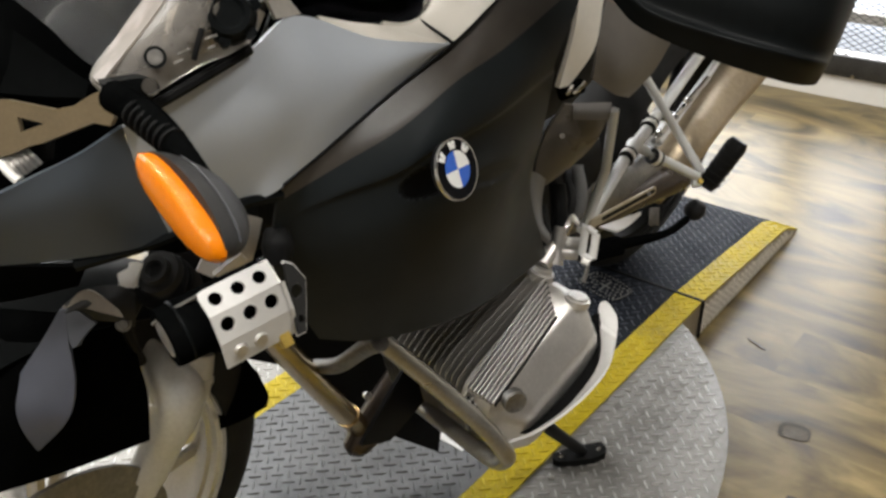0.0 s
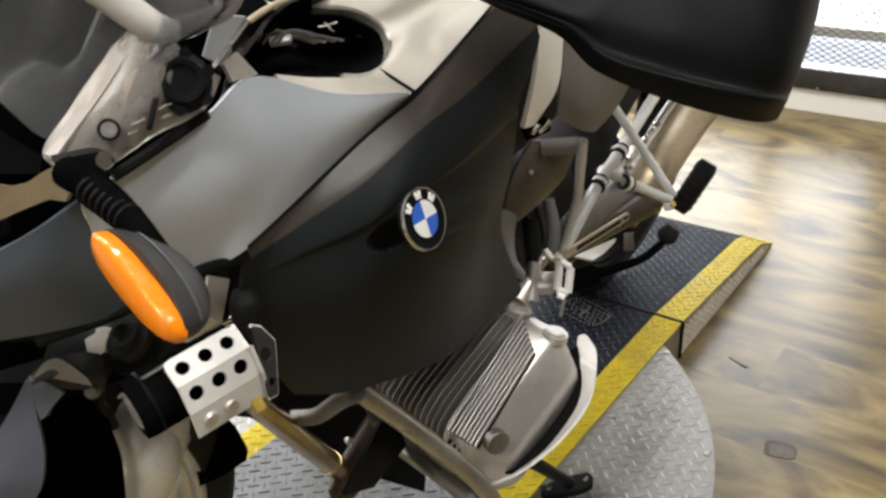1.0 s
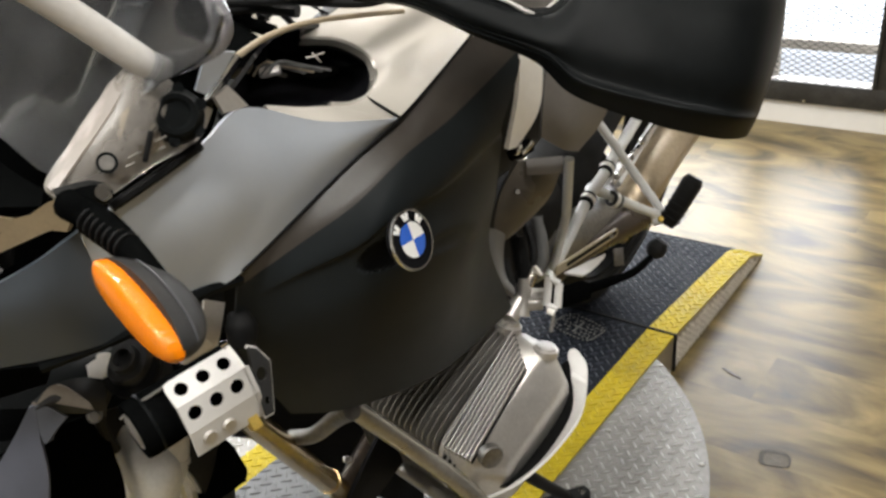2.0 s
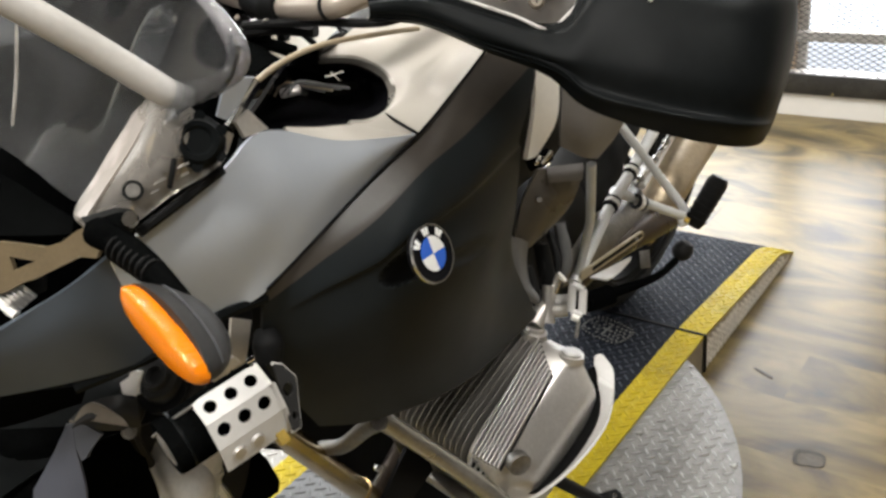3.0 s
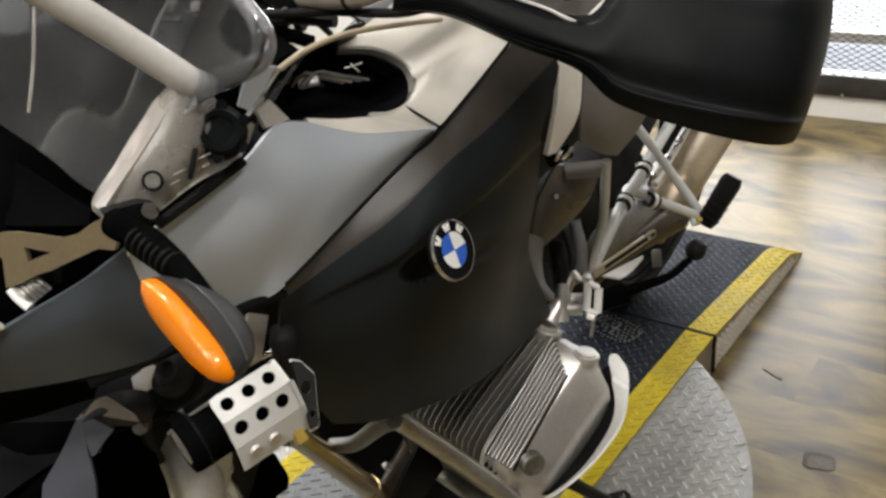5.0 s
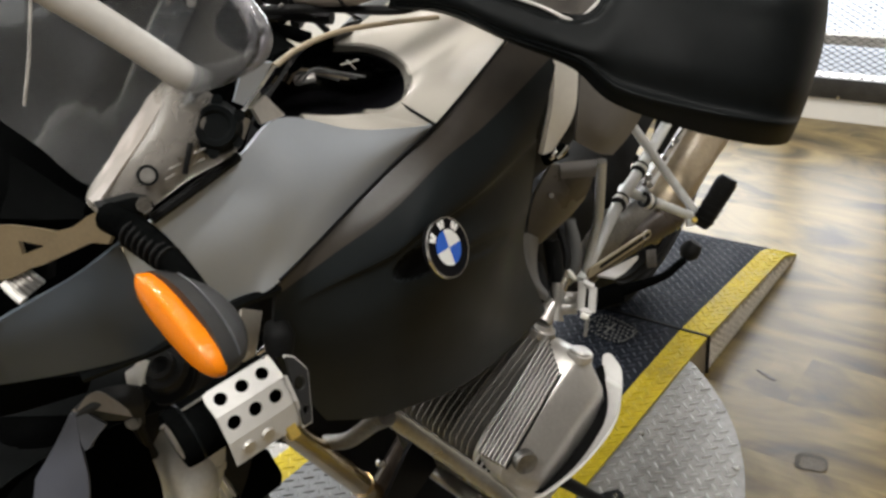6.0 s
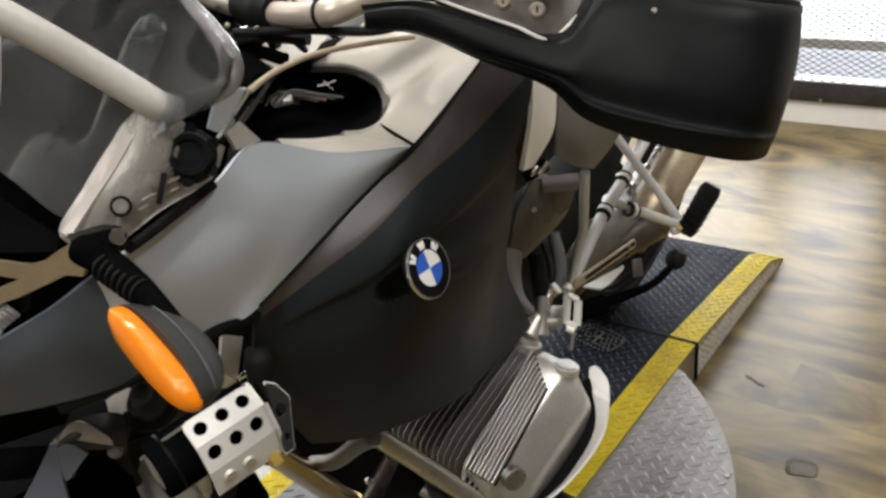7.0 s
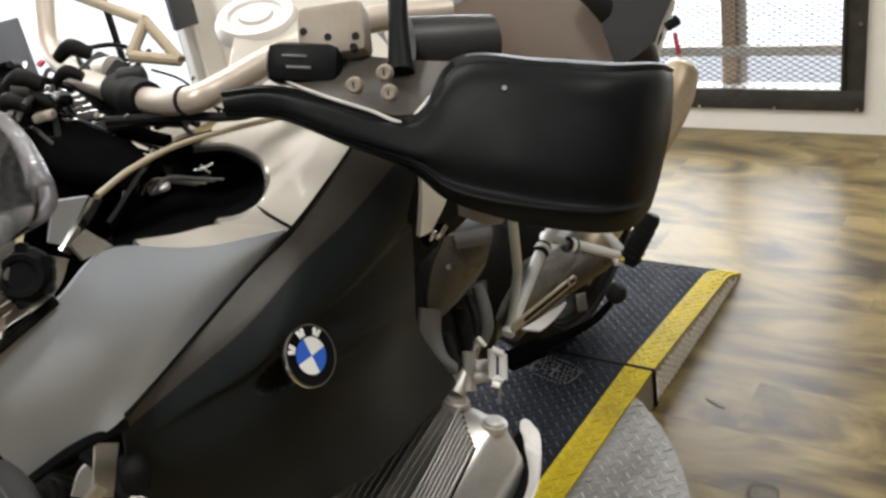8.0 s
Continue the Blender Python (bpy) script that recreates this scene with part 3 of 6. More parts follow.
DX, DY, DR = -0.09, 0.53, 0.706
table = thing("turntable", (DX, DY, 0), "round silver tread plate turntable on a low base", "turntable")
circle = [(DX + DR * math.cos(2 * math.pi * i / 96), DY + DR * math.sin(2 * math.pi * i / 96)) for i in range(96)]
part("disc", slab(circle, TZ - 0.012, TZ - 0.004), M_PLATE, table, "round bare tread plate disc")
part("drum", slab([(DX + (x - DX) * 0.93, DY + (y - DY) * 0.93) for x, y in circle], 0.0, TZ - 0.0125), M_MATT, table)
tread = part("tread", lugs(lambda x, y: (x - DX) ** 2 + (y - DY) ** 2 < (DR - 0.012) ** 2 and not TX0 - 0.012 < x < TX1 + 0.012, lambda y: TZ - 0.004), M_LUGBARE, table)
tagged(tread, kind="stuff")
for x, y in ((0.35, 1.076), (0.35, 0.816), (0.542, 0.813), (0.36, 0.52), (0.56, 0.45), (0.36, 0.2)):
    part("disc_bolt", lathe([(0, 0.003), (0.005, 0.0022), (0.0065, 0.0), (0.0065, -0.002)], pose(x, y, TZ - 0.004), 10), M_STEEL, table)

deck = thing("wheel_deck", (0.047, 0.2, 0), "black tread plate wheel track with yellow painted edges", "ramp")
YW = 0.066
part("plate", band(TX0 + YW, TX1 - YW, HY - 0.72, HY - 0.004, 1), M_BLACKPLATE, deck, "worn black tread plate")
part("plate", band(TX0 + YW, TX1 - YW, FY, HY - 0.722, 1), M_FRONTPLATE, deck, "bare grey tread plate")
for x0 in (TX0, TX1 - YW):
    part("yellow_edge", band(x0 + 0.0005, x0 + YW - 0.0005, FY, HY - 0.004, 1), M_YELLOW, deck, "yellow painted tread plate edge")
for x in (TX0 + 0.004, TX1 - 0.004):
    part("side_skirt", box(pose(x, (FY + HY) / 2, (TZ - 0.008) / 2), 0.005, HY - FY - 0.01, TZ - 0.0085, 0), M_SKIRT, deck)
on_deck = lambda a, b, c, d: (lambda x, y: a + 0.004 < x < b - 0.004 and c < y < d)
for nm, args, material in (("tread", (TX0 + YW, TX1 - YW, HY - 0.72, HY - 0.012), M_LUGWORN), ("tread", (TX0 + YW, TX1 - YW, FY, HY - 0.722), M_FRONTLUG), ("tread", (TX0, TX0 + YW, FY, HY - 0.01), M_YELLOWLUG), ("tread", (TX1 - YW, TX1, FY, HY - 0.01), M_YELLOWLUG)):
    tagged(part(nm, lugs(on_deck(*args), lambda y: TZ), material, deck), kind="stuff")
# flat white patch over the middle of the track
part("white_patch", band(0.0, 0.2, 0.475, 0.66, 1, 0.001, 0.0014), M_PATCH, deck, "white patch on the plate")

ramp = thing("end_ramp", (0.047, 1.5, 0), "sloping tread plate ramp with yellow edges, hinged to the deck", "ramp")
part("plate", band(TX0 + YW, TX1 - YW, HY + 0.006, RY, 16), M_BLACKPLATE, ramp, "black tread plate")
for x0 in (TX0, TX1 - YW):
    part("yellow_edge", band(x0 + 0.0005, x0 + YW - 0.0005, HY + 0.006, RY, 16), M_YELLOW, ramp, "yellow painted edge")
for x in (TX0 + 0.003, TX1 - 0.003):
    bm = bmesh.new()
    rows = []
    for k in range(17):
        y = HY + 0.006 + (RY - HY - 0.006) * k / 16
        z = max(ramp_z(y) - 0.0062, 0.002)
        rows.append([bm.verts.new(q) for q in ((x - 0.0025, y, 0.0), (x + 0.0025, y, 0.0), (x + 0.0025, y, z), (x - 0.0025, y, z))])
    for a, b in zip(rows, rows[1:]):
        for i in range(4):
            bm.faces.new((a[i], a[(i + 1) % 4], b[(i + 1) % 4], b[i]))
    part("side_skirt", bm, M_SKIRT, ramp, "bare tread plate side")
# lugs on the side skirt, paler than the disc's, side light put into colour
bm = bmesh.new()
for k in range(60):
    for r in range(5):
        y, z = HY + 0.02 + k * 0.0117, 0.012 + r * 0.0175 + (0.0087 if k % 2 else 0)
        if z + 0.01 > ramp_z(y) - 0.008:
            continue
        box(Matrix.Translation((TX1 + 0.0002, y, z)) @ pose(0, 0, 0, 45 if k % 2 else -45), 0.003, 0.0050, 0.0185, 0, bm)
tagged(part("tread", bm, M_SKIRTLUG, ramp), kind="stuff")
for args, material in (((TX0 + YW, TX1 - YW, HY + 0.012, RY - 0.01), M_LUGWORN), ((TX0, TX0 + YW, HY + 0.012, RY - 0.01), M_YELLOWLUG), ((TX1 - YW, TX1, HY + 0.012, RY - 0.01), M_YELLOWLUG)):
    tagged(part("tread", lugs(on_deck(*args), ramp_z), material, ramp), kind="stuff")
part("hinge_strip", box(pose(0.047, HY + 0.001, TZ - 0.001), TX1 - TX0 + 0.008, 0.008, 0.006, 0.001), M_RUBBER, ramp, "black rubber joint strip")
part("hinge_strip", box(pose(TX1 + 0.0025, HY + 0.001, (TZ - 0.003) / 2), 0.004, 0.009, TZ - 0.005, 0.001), M_RUBBER, ramp)
# worn rounded panel of pale dabs round a bar, beside the joint
MARK = pose(0.122, 1.122, TZ, 0, 0, -14)
def squircle(u, v, a):
    c, q = math.cos(a), math.sin(a)
    k = (abs(c) ** 4 + abs(q) ** 4) ** -0.25
    return u * c * k, v * q * k


bm = slab([squircle(0.063, 0.043, 2 * math.pi * k / 40) for k in range(40)], 0.0008, 0.0019)
bm.transform(MARK)
part("decal", bm, M_BLACKPLATE, deck, "black rounded panel")
rnd = random.Random(8)
bm = bmesh.new()
for k in range(36):
    c, q = squircle(0.059, 0.039, 2 * math.pi * k / 36)
    box(MARK @ pose(c, q, 0.0022, 0, 0, rnd.choice((45, -45))), 0.0070, 0.0032, 0.0014, 0, bm)
for iu in range(-4, 5):
    for iv in range(-2, 3):
        c, q = iu * 0.0122 + (0.0061 if iv % 2 else 0), iv * 0.0122
        if abs(c) < 0.010 or abs(c) > 0.049 or rnd.random() < 0.15:
            continue
        box(MARK @ pose(c, q, 0.0022, 0, 0, 45 if (iu + iv) % 2 else -45), 0.0085, 0.0036, 0.0014, 0, bm)
for u, v in ((0.005, 0.050), (0.020, 0.005)):
    box(MARK @ pose(0, 0, 0.0022, 0, 0, 8), u, v, 0.0015, 0, bm)
tagged(part("paint_dab", bm, M_DAB, deck, "pale worn dabs round a bar"), kind="stuff")

# floor scuffs
def floor_mark(name, x, y, rx, ry, turn, label, seed):
    """A worn dent: an uneven dark hollow with a paler wood core set towards one side."""
    rnd = random.Random(seed)
    wob = [rnd.uniform(0.82, 1.12) for i in range(8)]
    ring, core = [], []
    for i in range(24):
        a = 2 * math.pi * i / 24
        c, q = math.cos(a), math.sin(a)
        k = (abs(c) ** 3 + abs(q) ** 3) ** (-1 / 3)
        u = i / 24 * 8
        w = wob[int(u)] + (wob[(int(u) + 1) % 8] - wob[int(u)]) * (u - int(u))
        p = V((rx * k * w * c, ry * k * w * q))
        p.rotate(Matrix.Rotation(radians(turn), 2))
        ring.append((x + p.x, y + p.y))
        core.append((x + p.x * 0.78 + 0.10 * rx, y + p.y * 0.74 - 0.14 * ry))
    mark = tagged(part(name, slab(ring, 0.0002, 0.0010), M_DIRT), label, "floor mark")
    part("mark_core", slab(core, 0.0006, 0.0014), M_KNOT, mark)


floor_mark("floor_scuff", 0.451, 1.256, 0.028, 0.0055, -22, "small dark scuff in the wooden floor", 3)
floor_mark("floor_knot", 0.626, 1.010, 0.030, 0.026, 12, "dark squarish knot in the wooden floor", 5)
floor_mark("floor_knot", 0.706, 0.820, 0.032, 0.020, 8, "dark worn dent in the wooden floor near the turntable", 9)


# ---- motorcycle ----
BX, AY = 0.047, -0.22
BK = Matrix.Translation((BX, AY, TZ)) @ pose(0, 0, 0, 0, 10, 0)


def bk(x, y, z):
    """A place from the motorcycle's own axes: left, back from the front axle, up."""
    return BK @ V((x, y, z))


bike = thing("motorcycle", (BX, 0.5, TZ), "grey and black touring motorcycle leaning on its side stand", "motorcycle")

# wheels
def wheel(y, r, w, name, metal):
    c = bk(0, y, r)
    m = orient(c, BK.to_3x3() @ V((1, 0, 0)), (0, 1, 0))
    hub = part(name, lathe([(0.03, -0.07), (0.045, -0.06), (0.045, 0.06), (0.03, 0.07), (0, 0.07)], m, 20), M_DARKALU, bike)
    prof = []
    for k in range(17):
        a = math.pi * k / 16
        prof.append((r - 0.075 + 0.075 * math.sin(a) ** 0.8, -w / 2 * math.cos(a)))
    part("tyre", lathe(prof + [(r - 0.075, w / 2 - 0.01), (r - 0.085, 0), (r - 0.075, -w / 2 + 0.01), prof[0]], m, 56), M_TYRE, hub)
    part("rim", lathe([(r - 0.07, -w / 2 + 0.006), (r - 0.088, -w / 2 + 0.01), (r - 0.1, -0.02), (r - 0.1, 0.02), (r - 0.094, w / 2 - 0.022), (r - 0.088, w / 2 - 0.020), (r - 0.086, w / 2 - 0.010), (r - 0.079, w / 2 - 0.009), (r - 0.077, w / 2 - 0.004), (r - 0.07, w / 2 - 0.006), (r - 0.08, 0), (r - 0.07, -w / 2 + 0.006)], m, 48), metal, hub)
    for k in range(10):
        a = 2 * math.pi * (k // 2) / 5 + (0.13 if k % 2 else -0.13)
        d = V((math.cos(a), math.sin(a)))
        e = V((math.cos(a * 1), math.sin(a)))
        part("spoke", tube([m @ V((0.04 * d.x, 0.04 * d.y, 0.035)), m @ V(((r - 0.1) * e.x, (r - 0.1) * e.y, 0.012))], 0.011, 8, flat=0.7), metal, hub)
    return m


WM = wheel(0, 0.33, 0.11, "front_wheel", M_ALU)
wheel(1.507, 0.335, 0.15, "rear_wheel", M_MATT)
part("brake_disc", lathe([(0.10, 0.075), (0.142, 0.075), (0.142, 0.08), (0.10, 0.08), (0.10, 0.075)], WM, 40), M_DARKALU, bike, "steel brake disc")
# front mudguard over the tyre
rows = []
for s in (-1, -0.62, 0, 0.62, 1):
    rows.append([bk(s * 0.072, 0.345 * math.sin(radians(a)), 0.33 + (0.345 - 0.03 * s * s) * math.cos(radians(a))) for a in (-32, 0, 25, 46, 64)])
part("front_mudguard", sheet(rows, 26, 12, 0.003, (0, 0, -1)), M_BLACK, bike, "black plastic front mudguard")
part("mudguard_shell", sheet([
    [(0.162, -0.235, 0.769), (0.197, -0.198, 0.76), (0.221, -0.157, 0.743), (0.223, -0.128, 0.723), (0.229, -0.095, 0.697)],
    [(0.188, -0.262, 0.734), (0.222, -0.22, 0.725), (0.234, -0.172, 0.701), (0.238, -0.138, 0.683), (0.235, -0.099, 0.658)],
    [(0.201, -0.285, 0.678), (0.234, -0.241, 0.669), (0.238, -0.19, 0.643), (0.24, -0.146, 0.629), (0.233, -0.097, 0.612)],
    [(0.195, -0.308, 0.592), (0.225, -0.258, 0.595), (0.224, -0.205, 0.576), (0.231, -0.154, 0.567), (0.23, -0.105, 0.554)],
], 30, 26, 0.004, (-0.6, 0.5, -0.3)), M_DEEP, bike, "angular black front mudguard")
# slate facets put the black mudguard's sheen into colour
FACET = [
    [(0.228, -0.160, 0.748), (0.230, -0.157, 0.749), (0.232, -0.156, 0.749)],
    [(0.222, -0.180, 0.723), (0.232, -0.173, 0.721), (0.242, -0.165, 0.722)],
    [(0.214, -0.203, 0.697), (0.235, -0.189, 0.692), (0.255, -0.175, 0.689)],
    [(0.206, -0.229, 0.668), (0.231, -0.211, 0.661), (0.256, -0.191, 0.655)],
    [(0.188, -0.246, 0.628), (0.203, -0.230, 0.620), (0.218, -0.210, 0.610)],
]
PROUD = V((0.0165, -0.0067, 0.0120))
part("mudguard_facet", sheet([[V(p) + PROUD for p in r] for r in FACET], 14, 22, 0.004), M_FACET, bike, "mudguard facet, sheen of the black plastic put into slate")
part("mudguard_facet", sheet([[V(p) + PROUD for p in r] for r in ([(0.231, -0.156, 0.749), (0.242, -0.149, 0.746), (0.257, -0.143, 0.737)], [(0.237, -0.162, 0.733), (0.244, -0.157, 0.731), (0.252, -0.152, 0.728)], [(0.245, -0.165, 0.716), (0.247, -0.163, 0.717), (0.249, -0.160, 0.720)])], 10, 12, 0.004), M_FACETMID, bike)

FLAP = [[(0.131, 0.045, 0.521), (0.158, 0.073, 0.530), (0.181, 0.078, 0.510)], [(0.150, 0.032, 0.488), (0.175, 0.060, 0.500), (0.200, 0.077, 0.485)], [(0.166, 0.020, 0.448), (0.186, 0.045, 0.458), (0.203, 0.068, 0.472)]]
part("mudguard_flap", sheet(FLAP, 12, 12, 0.005, (-0.6, 0.6, 0)), M_DEEP, bike, "black rear flap of the front mudguard")

# fork legs
part("fork_leg", tube([(0.186, -0.022, 0.603), (0.190, -0.031, 0.585), (0.193, -0.040, 0.566), (0.194, -0.050, 0.546), (0.194, -0.060, 0.526), (0.188, -0.080, 0.494), (0.172, -0.112, 0.440), (0.150, -0.150, 0.365)], [0.037, 0.0375, 0.0365, 0.0300, 0.0225, 0.0215, 0.0220, 0.0225], 28), M_LEG, bike, "pale cast fork leg")
part("fork_leg", tube([bk(-0.10, 0.16, 0.62), bk(-0.10, 0.02, 0.33)], 0.028, 16), M_ALU, bike)
part("fork_collar", tube([(0.1905, -0.0335, 0.5795), (0.1915, -0.0360, 0.5745)], 0.0392, 28), M_LEG, bike)
part("fork_tube", tube([bk(-0.10, 0.36, 1.0), bk(-0.10, 0.14, 0.58)], 0.021, 14), M_CHROME, bike)
part("fork_tube", tube([(0.197, -0.003, 0.648), (0.194, -0.033, 0.592)], 0.023, 14), M_CHROME, bike)
part("fork_arm", tube([(0.181, -0.061, 0.660), (0.190, -0.063, 0.636), (0.206, -0.062, 0.609), (0.216, -0.055, 0.582), (0.210, -0.060, 0.552), (0.197, -0.078, 0.510), (0.185, -0.098, 0.470)], [0.006, 0.013, 0.025, 0.031, 0.029, 0.0235, 0.0225], 22), M_LEG, bike, "pale cast fork arm")
part("fork_cap", lathe([(0.0, 0.010), (0.008, 0.010), (0.009, 0.018), (0.014, 0.018), (0.015, 0.011), (0.022, 0.010), (0.0235, 0.002), (0.021, 0.0), (0.0255, -0.004), (0.0255, -0.014), (0.022, -0.016), (0.025, -0.02), (0.025, -0.04)], orient((0.263, -0.07, 0.757), (0.25, -0.55, 0.8)), 26), M_HOUSE, bike, "black fork cap")
part("fork_clamp", sheet([[(0.241, -0.16, 0.761), (0.252, -0.142, 0.773), (0.265, -0.118, 0.771), (0.272, -0.106, 0.759)], [(0.25, -0.164, 0.757), (0.265, -0.146, 0.763), (0.274, -0.128, 0.758), (0.278, -0.112, 0.744)], [(0.242, -0.156, 0.746), (0.26, -0.143, 0.743), (0.271, -0.125, 0.735), (0.274, -0.114, 0.725)]], 14, 8, 0.008), M_HOUSE, bike, "dark metal clamp")
part("brake_hose", tube([(0.241, -0.085, 0.762), (0.243, -0.09, 0.732), (0.236, -0.103, 0.703), (0.225, -0.092, 0.649)], 0.006, 8), M_RUBBER, bike)

# white plates added to put the bright background past the fork into colour
part("fork_gap_plate", sheet([[(0.240, -0.102, 0.766), (0.245, -0.095, 0.770), (0.252, -0.088, 0.773)], [(0.244, -0.105, 0.756), (0.251, -0.101, 0.754), (0.258, -0.094, 0.754)]], 8, 6, 0.004), M_TRIM, bike, "white plate for the bright gap past the fork")
part("fork_gap_strip", sheet([[(0.259, -0.098, 0.783), (0.264, -0.094, 0.784), (0.270, -0.091, 0.783)], [(0.262, -0.108, 0.765), (0.265, -0.107, 0.763), (0.269, -0.105, 0.762)]], 6, 6, 0.003), M_TRIM, bike)
# lower rim of the clamp in beige, its light put into the colour
part("clamp_ridge", sheet([[(0.247, -0.160, 0.761), (0.252, -0.148, 0.773), (0.263, -0.140, 0.774), (0.285, -0.131, 0.758)], [(0.245, -0.165, 0.758), (0.258, -0.153, 0.761), (0.273, -0.143, 0.757), (0.290, -0.132, 0.752)]], 16, 6, 0.004), M_CLAMP, bike, "beige ridge for the fork clamp's lit rim")
part("clamp_bolt", lathe([(0, 0.004), (0.0045, 0.0035), (0.0055, 0.0), (0.0075, 0.0), (0.0075, -0.004)], orient((0.272, -0.124, 0.733), (0.75, -0.5, 0.4)), 12), M_DARKALU, bike)
# black sheet added to keep the gap under the fairing dark
part("gap_backing", sheet([[(0.073, 0.043, 0.722), (0.137, 0.093, 0.721), (0.204, 0.155, 0.713)], [(0.099, 0.004, 0.669), (0.164, 0.047, 0.656), (0.224, 0.106, 0.629)], [(0.127, -0.04, 0.606), (0.19, 0.003, 0.594), (0.249, 0.06, 0.566)]], 10, 10, 0.005), M_MATT, bike, "black sheet added behind the fairing gap")
part("fairing_stay", sheet([[(0.392, -0.059, 0.86), (0.399, -0.044, 0.851)], [(0.399, -0.072, 0.842), (0.405, -0.058, 0.834)], [(0.398, -0.081, 0.82), (0.402, -0.067, 0.812)]], 5, 8, 0.005), M_BEIGE, bike, "beige fairing stay")
part("guard_bracket", sheet([[(0.403, -0.103, 0.824), (0.411, -0.08, 0.837)], [(0.4, -0.095, 0.816), (0.41, -0.073, 0.827)]], 6, 5, 0.004), M_ALU, bike)
part("guard_bracket", sheet([[(0.311, -0.061, 0.775), (0.314, -0.047, 0.794), (0.325, -0.035, 0.801)], [(0.317, -0.049, 0.764), (0.32, -0.038, 0.779), (0.321, -0.031, 0.789)]], 8, 5, 0.004), M_WHITE, bike)
part("rubber_buffer", tube([(0.421, -0.049, 0.849), (0.429, -0.055, 0.84), (0.433, -0.061, 0.826)], [0.010, 0.014, 0.011], 14), M_MATT, bike)
part("buffer_ring", tube([(0.35, -0.028, 0.78), (0.365, -0.018, 0.789), (0.377, -0.003, 0.786)], 0.003, 8), M_CHROME, bike)
part("strap", tube([(0.328, -0.043, 0.818), (0.346, -0.04, 0.799), (0.37, -0.038, 0.773)], 0.006, 8), M_RUBBER, bike)
CHEEK = orient((0.473, -0.091, 0.854), V((0.006, 0.017, -0.018)).cross(V((0.017, -0.006, -0.044))), (0.006, 0.017, -0.018))
CHEEK_LINE = [(0.0026, -0.0028), (0.0113, -0.0047), (0.0272, 0.0005), (0.0437, 0.0376), (0.0371, 0.0433)]
part("guard_cheek", plate(CHEEK_LINE + [(0.0266, 0.0287), (0.0151, 0.0145)], [ring_of(0.0225, 0.0125, 0.0055), ring_of(0.0352, 0.0304, 0.0032)], CHEEK, 0.002), M_HOUSE, bike, "dark metal end plate with round cut-outs")
bm = bmesh.new()
for p, q in zip(CHEEK_LINE, CHEEK_LINE[1:]):
    tube([CHEEK @ V((*p, 0)), CHEEK @ V((*q, 0))], 0.0016, 8, bm=bm)
part("cheek_rim", bm, M_WHITE, bike, "light metal rim of the end plate")
part("guard_edge", tube([(0.426, -0.178, 0.826), (0.438, -0.166, 0.838), (0.45, -0.151, 0.847)], 0.0014, 8), M_DARKALU, bike)
part("cap_ring", lathe([(0.0200, -0.004), (0.0285, -0.003), (0.0285, 0.003), (0.0200, 0.004), (0.0200, -0.004)], orient((0.264, -0.071, 0.75), (0.25, -0.55, 0.8)), 22), M_MATT, bike)

# engine and dark inner parts
part("engine_block", rounded([(orient(bk(0, 0.66, 0.44), (0, 1, 0), (1, 0, 0)), 0.10, 0.14), (orient(bk(0, 0.70, 0.44), (0, 1, 0), (1, 0, 0)), 0.14, 0.17), (orient(bk(0, 0.9, 0.44), (0, 1, 0), (1, 0, 0)), 0.14, 0.16), (orient(bk(0, 1.1, 0.42), (0, 1, 0), (1, 0, 0)), 0.10, 0.10)]), M_MATT, bike, "dark engine casing")
part("engine_front", sheet([[(-0.078, 0.305, 0.480), (-0.008, 0.357, 0.480), (0.069, 0.414, 0.480), (0.170, 0.489, 0.470)], [(-0.054, 0.294, 0.344), (0.018, 0.332, 0.309), (0.095, 0.380, 0.286), (0.190, 0.445, 0.265)], [(-0.034, 0.287, 0.308), (0.043, 0.311, 0.244), (0.121, 0.344, 0.200), (0.213, 0.393, 0.165)]], 14, 12, 0.02, (-0.3, 0.8, 0)), M_MATT, bike, "black front of the engine casing")
part("inner_core", rounded([(orient(bk(0, 0.30, 0.70), (0, 1, 0), (1, 0, 0)), 0.06, 0.10), (orient(bk(0, 0.45, 0.73), (0, 1, 0), (1, 0, 0)), 0.13, 0.16), (orient(bk(0, 0.9, 0.72), (0, 1, 0), (1, 0, 0)), 0.12, 0.12), (orient(bk(0, 1.3, 0.78), (0, 1, 0), (1, 0, 0)), 0.07, 0.06)]), M_MATT, bike)
# matt black sheet kept in to darken the gap behind the elbow
part("dark_backing", sheet([[(0.316, 0.123, 0.43), (0.314, 0.182, 0.473), (0.3, 0.245, 0.493)], [(0.31, 0.181, 0.394), (0.312, 0.262, 0.421), (0.312, 0.313, 0.449)]], 12, 6, 0.006, (-1, 0.5, 0)), M_MATT, bike)
part("swingarm", tube([bk(0.09, 0.95, 0.40), bk(0.10, 1.25, 0.36), bk(0.07, 1.5, 0.335)], [0.05, 0.045, 0.06], 16), M_DARKALU, bike)

# left cylinder
CA = BK.to_3x3() @ V((1, 0, 0))
CB = V((-0.02, 0.93, 0.36)).normalized()
CO = V((0.385, 0.322, 0.530)) - CA.cross(CB) * 0.058


def cyl(a):
    return orient(CO + CA * a, CA, CB)


